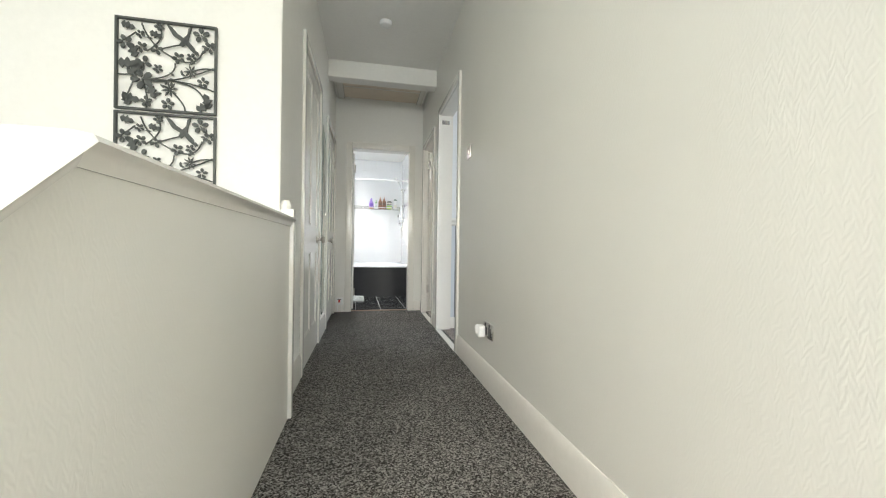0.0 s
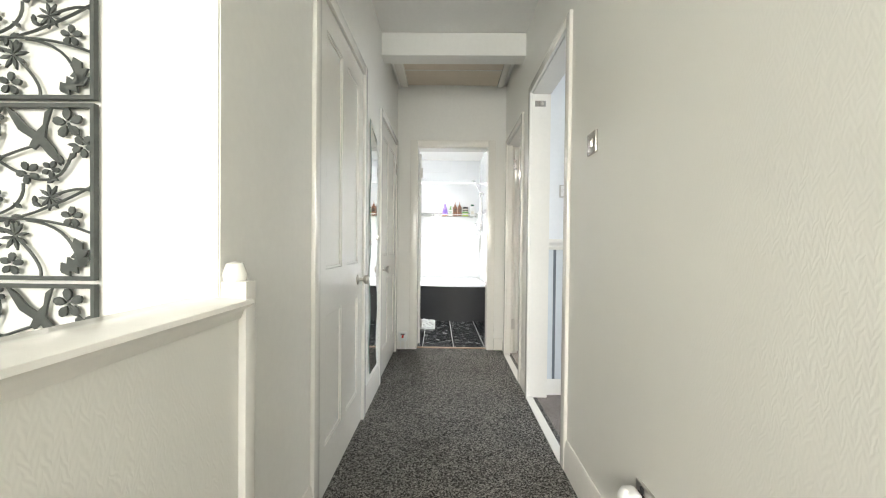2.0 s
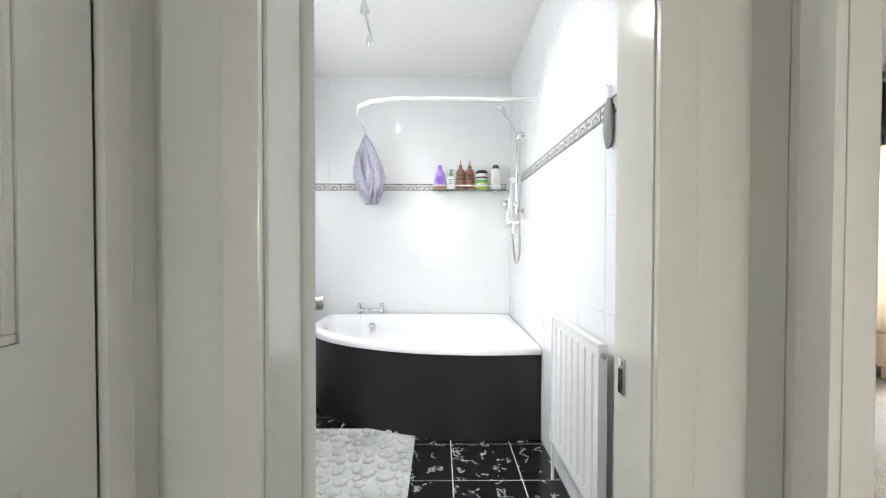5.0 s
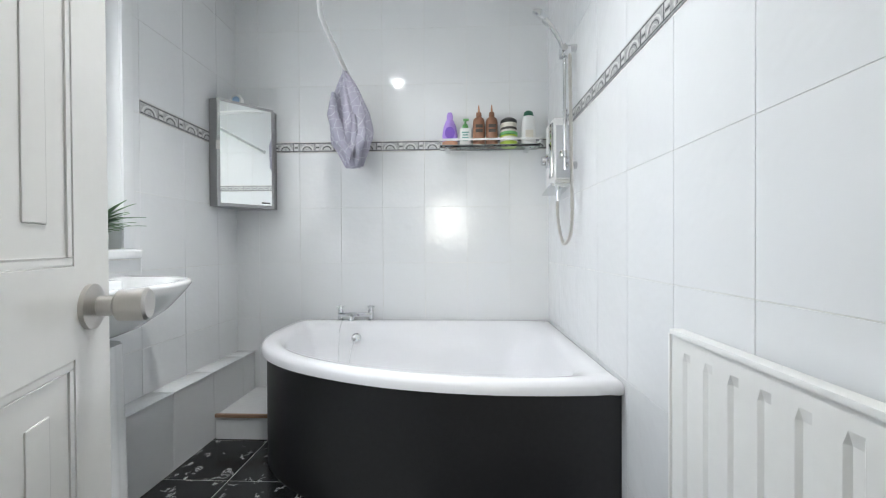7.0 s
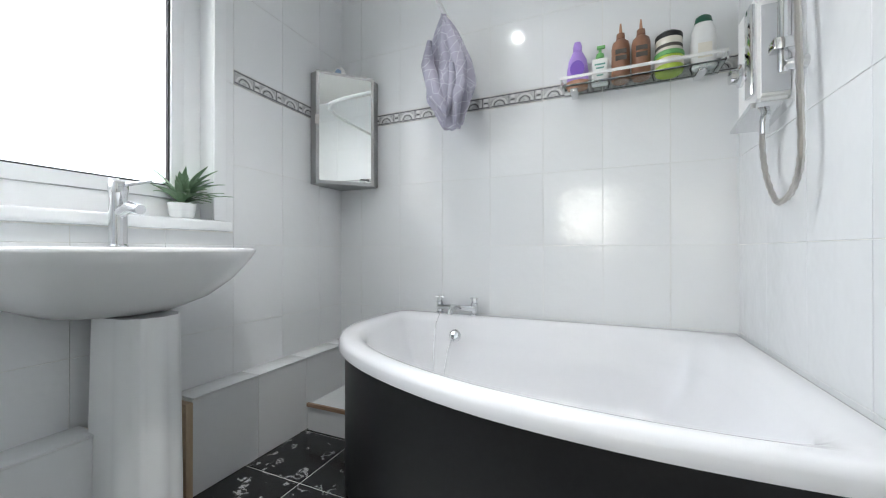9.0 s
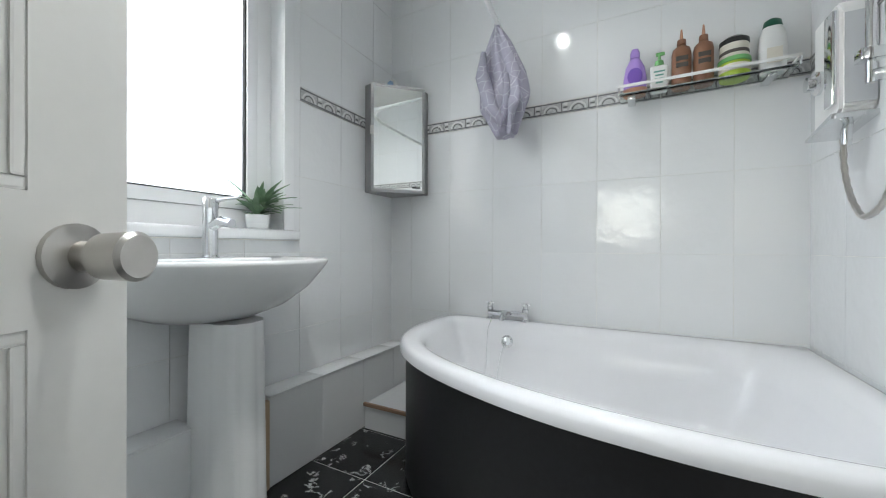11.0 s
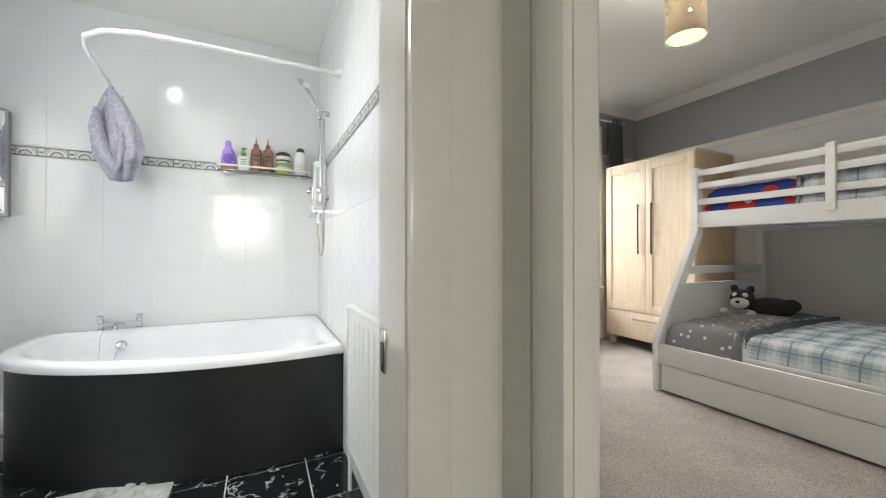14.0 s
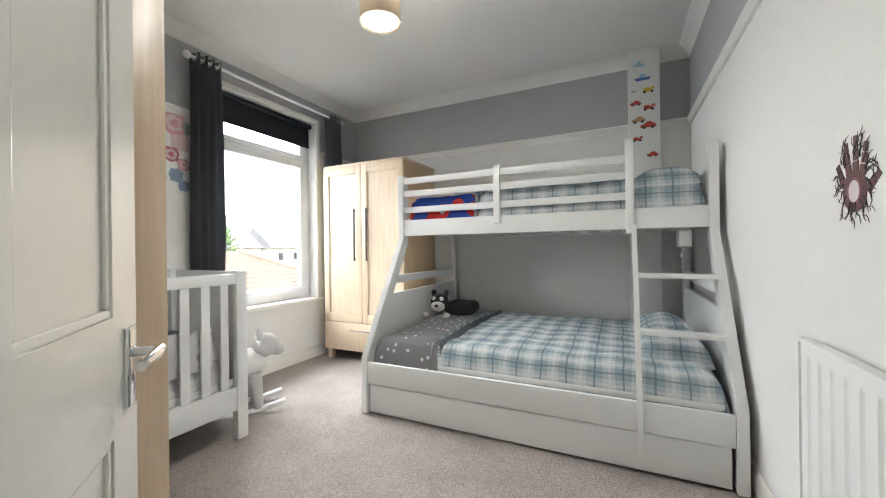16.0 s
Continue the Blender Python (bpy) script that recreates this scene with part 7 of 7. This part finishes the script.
def tile_mesh(w, h, name="tile", mat=None):
    """A slab w by h standing on its lower left corner, face towards -y, with eased edges."""
    key = (name, round(w, 4), round(h, 4))
    if key not in TM:
        g, e, d = (0.0009, 0.0012, 0.004) if mat else (0.0007, 0.0007, 0.0018)
        bm = BM()
        o = [(g, 0, g), (w - g, 0, g), (w - g, 0, h - g), (g, 0, h - g)]
        f = [(g, -d + e, g), (w - g, -d + e, g), (w - g, -d + e, h - g), (g, -d + e, h - g)]
        k = [(g + e, -d, g + e), (w - g - e, -d, g + e), (w - g - e, -d, h - g - e), (g + e, -d, h - g - e)]
        vo, vf, vk = ([bm.verts.new(p) for p in q] for q in (o, f, k))
        for a, b_ in ((vo, vf), (vf, vk)):
            for i in range(4):
                bm.faces.new((a[i], a[(i + 1) % 4], b_[(i + 1) % 4], b_[i]))
        bm.faces.new(vk)
        TM[key] = mesh(name, bm, mat or TILE, False)
    return TM[key]


def lay(par, me, m, name="tile"):
    ob = new(name, me)
    ob.parent = par
    ob.matrix_basis = m


def tile_field(par, cols, rows, origin, skip=None):
    for a, b_ in zip(cols, cols[1:]):
        for z0, z1 in rows:
            if skip and skip(a, b_, z0, z1):
                continue
            rg_ = 0.0006 * noise.noise(Vector((a * 9, z0 * 9, 3)))
            lay(par, tile_mesh(b_ - a, z1 - z0), origin(a, b_, z0) @ Matrix.Rotation(rg_ * 4, 4, 'Z') @ Matrix.Rotation(rg_ * 3, 4, 'X'))


N_, E_, W_ = (bpy.data.objects[n] for n in ("wall_bath_north", "wall_bath_east", "wall_bath_west"))
cx_ = [XL, -0.09] + [0.16 + 0.25 * k for k in range(6)] + [XR]
tile_field(N_, cx_, ROWS, lambda a, b_, z: pose(a, YB, z))
cy_ = [4.61, 4.80, 5.05, 5.30, 5.55, 5.80, 6.05, 6.30, 6.55, YB]
tile_field(E_, cy_, ROWS, lambda a, b_, z: pose(XR, b_, z, 0, 0, -90))
tile_field(W_, [6.127, 6.38, 6.63, YB], ROWS, lambda a, b_, z: pose(XL, a, z, 0, 0, 90))
tile_field(W_, [4.61, 4.86, 5.11, 5.36, 5.62, 5.87, 6.127], [(0.0, 0.205), (0.205, 0.535), (0.535, 0.865), (0.865, 0.915)], lambda a, b_, z: pose(XL, a, z, 0, 0, 90))
tile_field(W_, [6.05, 6.127], [(0.92, 1.195), (1.195, 1.525), (1.525, 1.92), (1.92, 2.2)], lambda a, b_, z: pose(XL, a, z, 0, 0, 90))
tile_field(W_, [4.86, 5.11, 5.36, 5.62, 5.87, 6.127], [(2.21, 2.45)], lambda a, b_, z: pose(XL, a, z, 0, 0, 90))


def border_mesh(w):
    key = ("border", round(w, 4))
    if key not in TM:
        h, d = 0.058, 0.0055
        bm = BM()
        bx(bm, 0.0015, w - 0.0015, -d, 0, 0.001, h, 0, 2, None, 0)
        for z in (0.004, h - 0.008):
            bx(bm, 0.002, w - 0.002, -d - 0.0006, -d + 0.001, z, z + 0.004, 0, 2, None, 1)
        x = 0.004
        k = 0
        while x < w - 0.03:
            sz = min(0.085 if k % 2 == 0 else 0.035, w - 0.005 - x)
            if k % 2 == 0:
                for r0 in (0.95, 0.66, 0.36):
                    p = []
                    for s in range(9):
                        a = math.pi * s / 8
                        p.append((x + sz / 2 + sz * 0.48 * r0 * math.cos(a), 0.011 + 0.036 * r0 * math.sin(a)))
                    for s in range(8):
                        (xa, za), (xb, zb) = p[s], p[s + 1]
                        cxm = x + sz / 2
                        q = [(xa, za), (xb, zb), (cxm + (xb - cxm) * 0.84, 0.011 + (zb - 0.011) * 0.84), (cxm + (xa - cxm) * 0.84, 0.011 + (za - 0.011) * 0.84)]
                        vs = [bm.verts.new((u, -d - 0.0008, v)) for u, v in q]
                        f = bm.faces.new(vs)
                        f.material_index = 2 if r0 != 0.66 else 1
            else:
                bx(bm, x + 0.003, x + 0.006, -d - 0.0007, -d + 0.001, 0.008, h - 0.008, 0, 2, None, 1)
                bx(bm, x + 0.012, x + sz - 0.004, -d - 0.0007, -d + 0.001, 0.024, 0.030, 0, 2, None, 1)
                bx(bm, x + 0.012, x + sz - 0.004, -d - 0.0007, -d + 0.001, 0.036, 0.048, 0, 2, None, 2)
                bx(bm, x + 0.012, x + sz - 0.004, -d - 0.0007, -d + 0.001, 0.011, 0.019, 0, 2, None, 2)
            x, k = x + sz, k + 1
        TM[key] = mesh("border_tile", bm, [BORDER, BORDER_DARK, BORDER_PALE], False)
    return TM[key]


for a, b_ in zip(cx_, cx_[1:]):
    lay(N_, border_mesh(b_ - a), pose(a, YB, 1.5275), "border_tile")
for a, b_ in zip(cy_, cy_[1:]):
    lay(E_, border_mesh(b_ - a), pose(XR, b_, 1.5275, 0, 0, -90), "border_tile")
for a, b_ in zip([6.127, 6.38, 6.63], [6.38, 6.63, YB]):
    lay(W_, border_mesh(b_ - a), pose(XL, a, 1.5275, 0, 0, 90), "border_tile")

FL = bpy.data.objects["floor_bathroom"]
fx = [XL, 0.15, 0.475, 0.80, 1.125, 1.45, XR]
fy = [4.49, 4.55, 4.861, 5.172, 5.483, 5.794, 6.105, 6.416, 6.727, YB]
for a, b_ in zip(fx, fx[1:]):
    for c, e in zip(fy, fy[1:]):
        if c < 4.54 and not (0.7 < (a + b_) / 2 < 1.6):
            continue
        lay(FL, tile_mesh(b_ - a - 0.004, e - c - 0.004, "floor_tile", BLACK_TILE), pose(a + 0.002, c + 0.002, -0.005, -90, 0, 0), "floor_tile")
for a, b_, h, x0 in ((5.896, 6.16, 0.33, -0.125), (6.16, 6.425, 0.33, -0.125), (6.425, 6.68, 0.33, -0.125), (6.68, 6.80, 0.33, -0.125), (4.62, 4.89, 0.33, -0.125), (4.89, 5.14, 0.33, -0.125), (5.14, 5.39, 0.33, -0.125), (5.39, 5.64, 0.33, -0.125)):
    lay(bo, tile_mesh(b_ - a, h), pose(x0, a, 0.0, 0, 0, 90))
    part("top_tile", bx(BM(), XL + 0.006, -0.118, a + 0.001, b_ - 0.001, 0.332, 0.339, 0.002), TILE, bo)
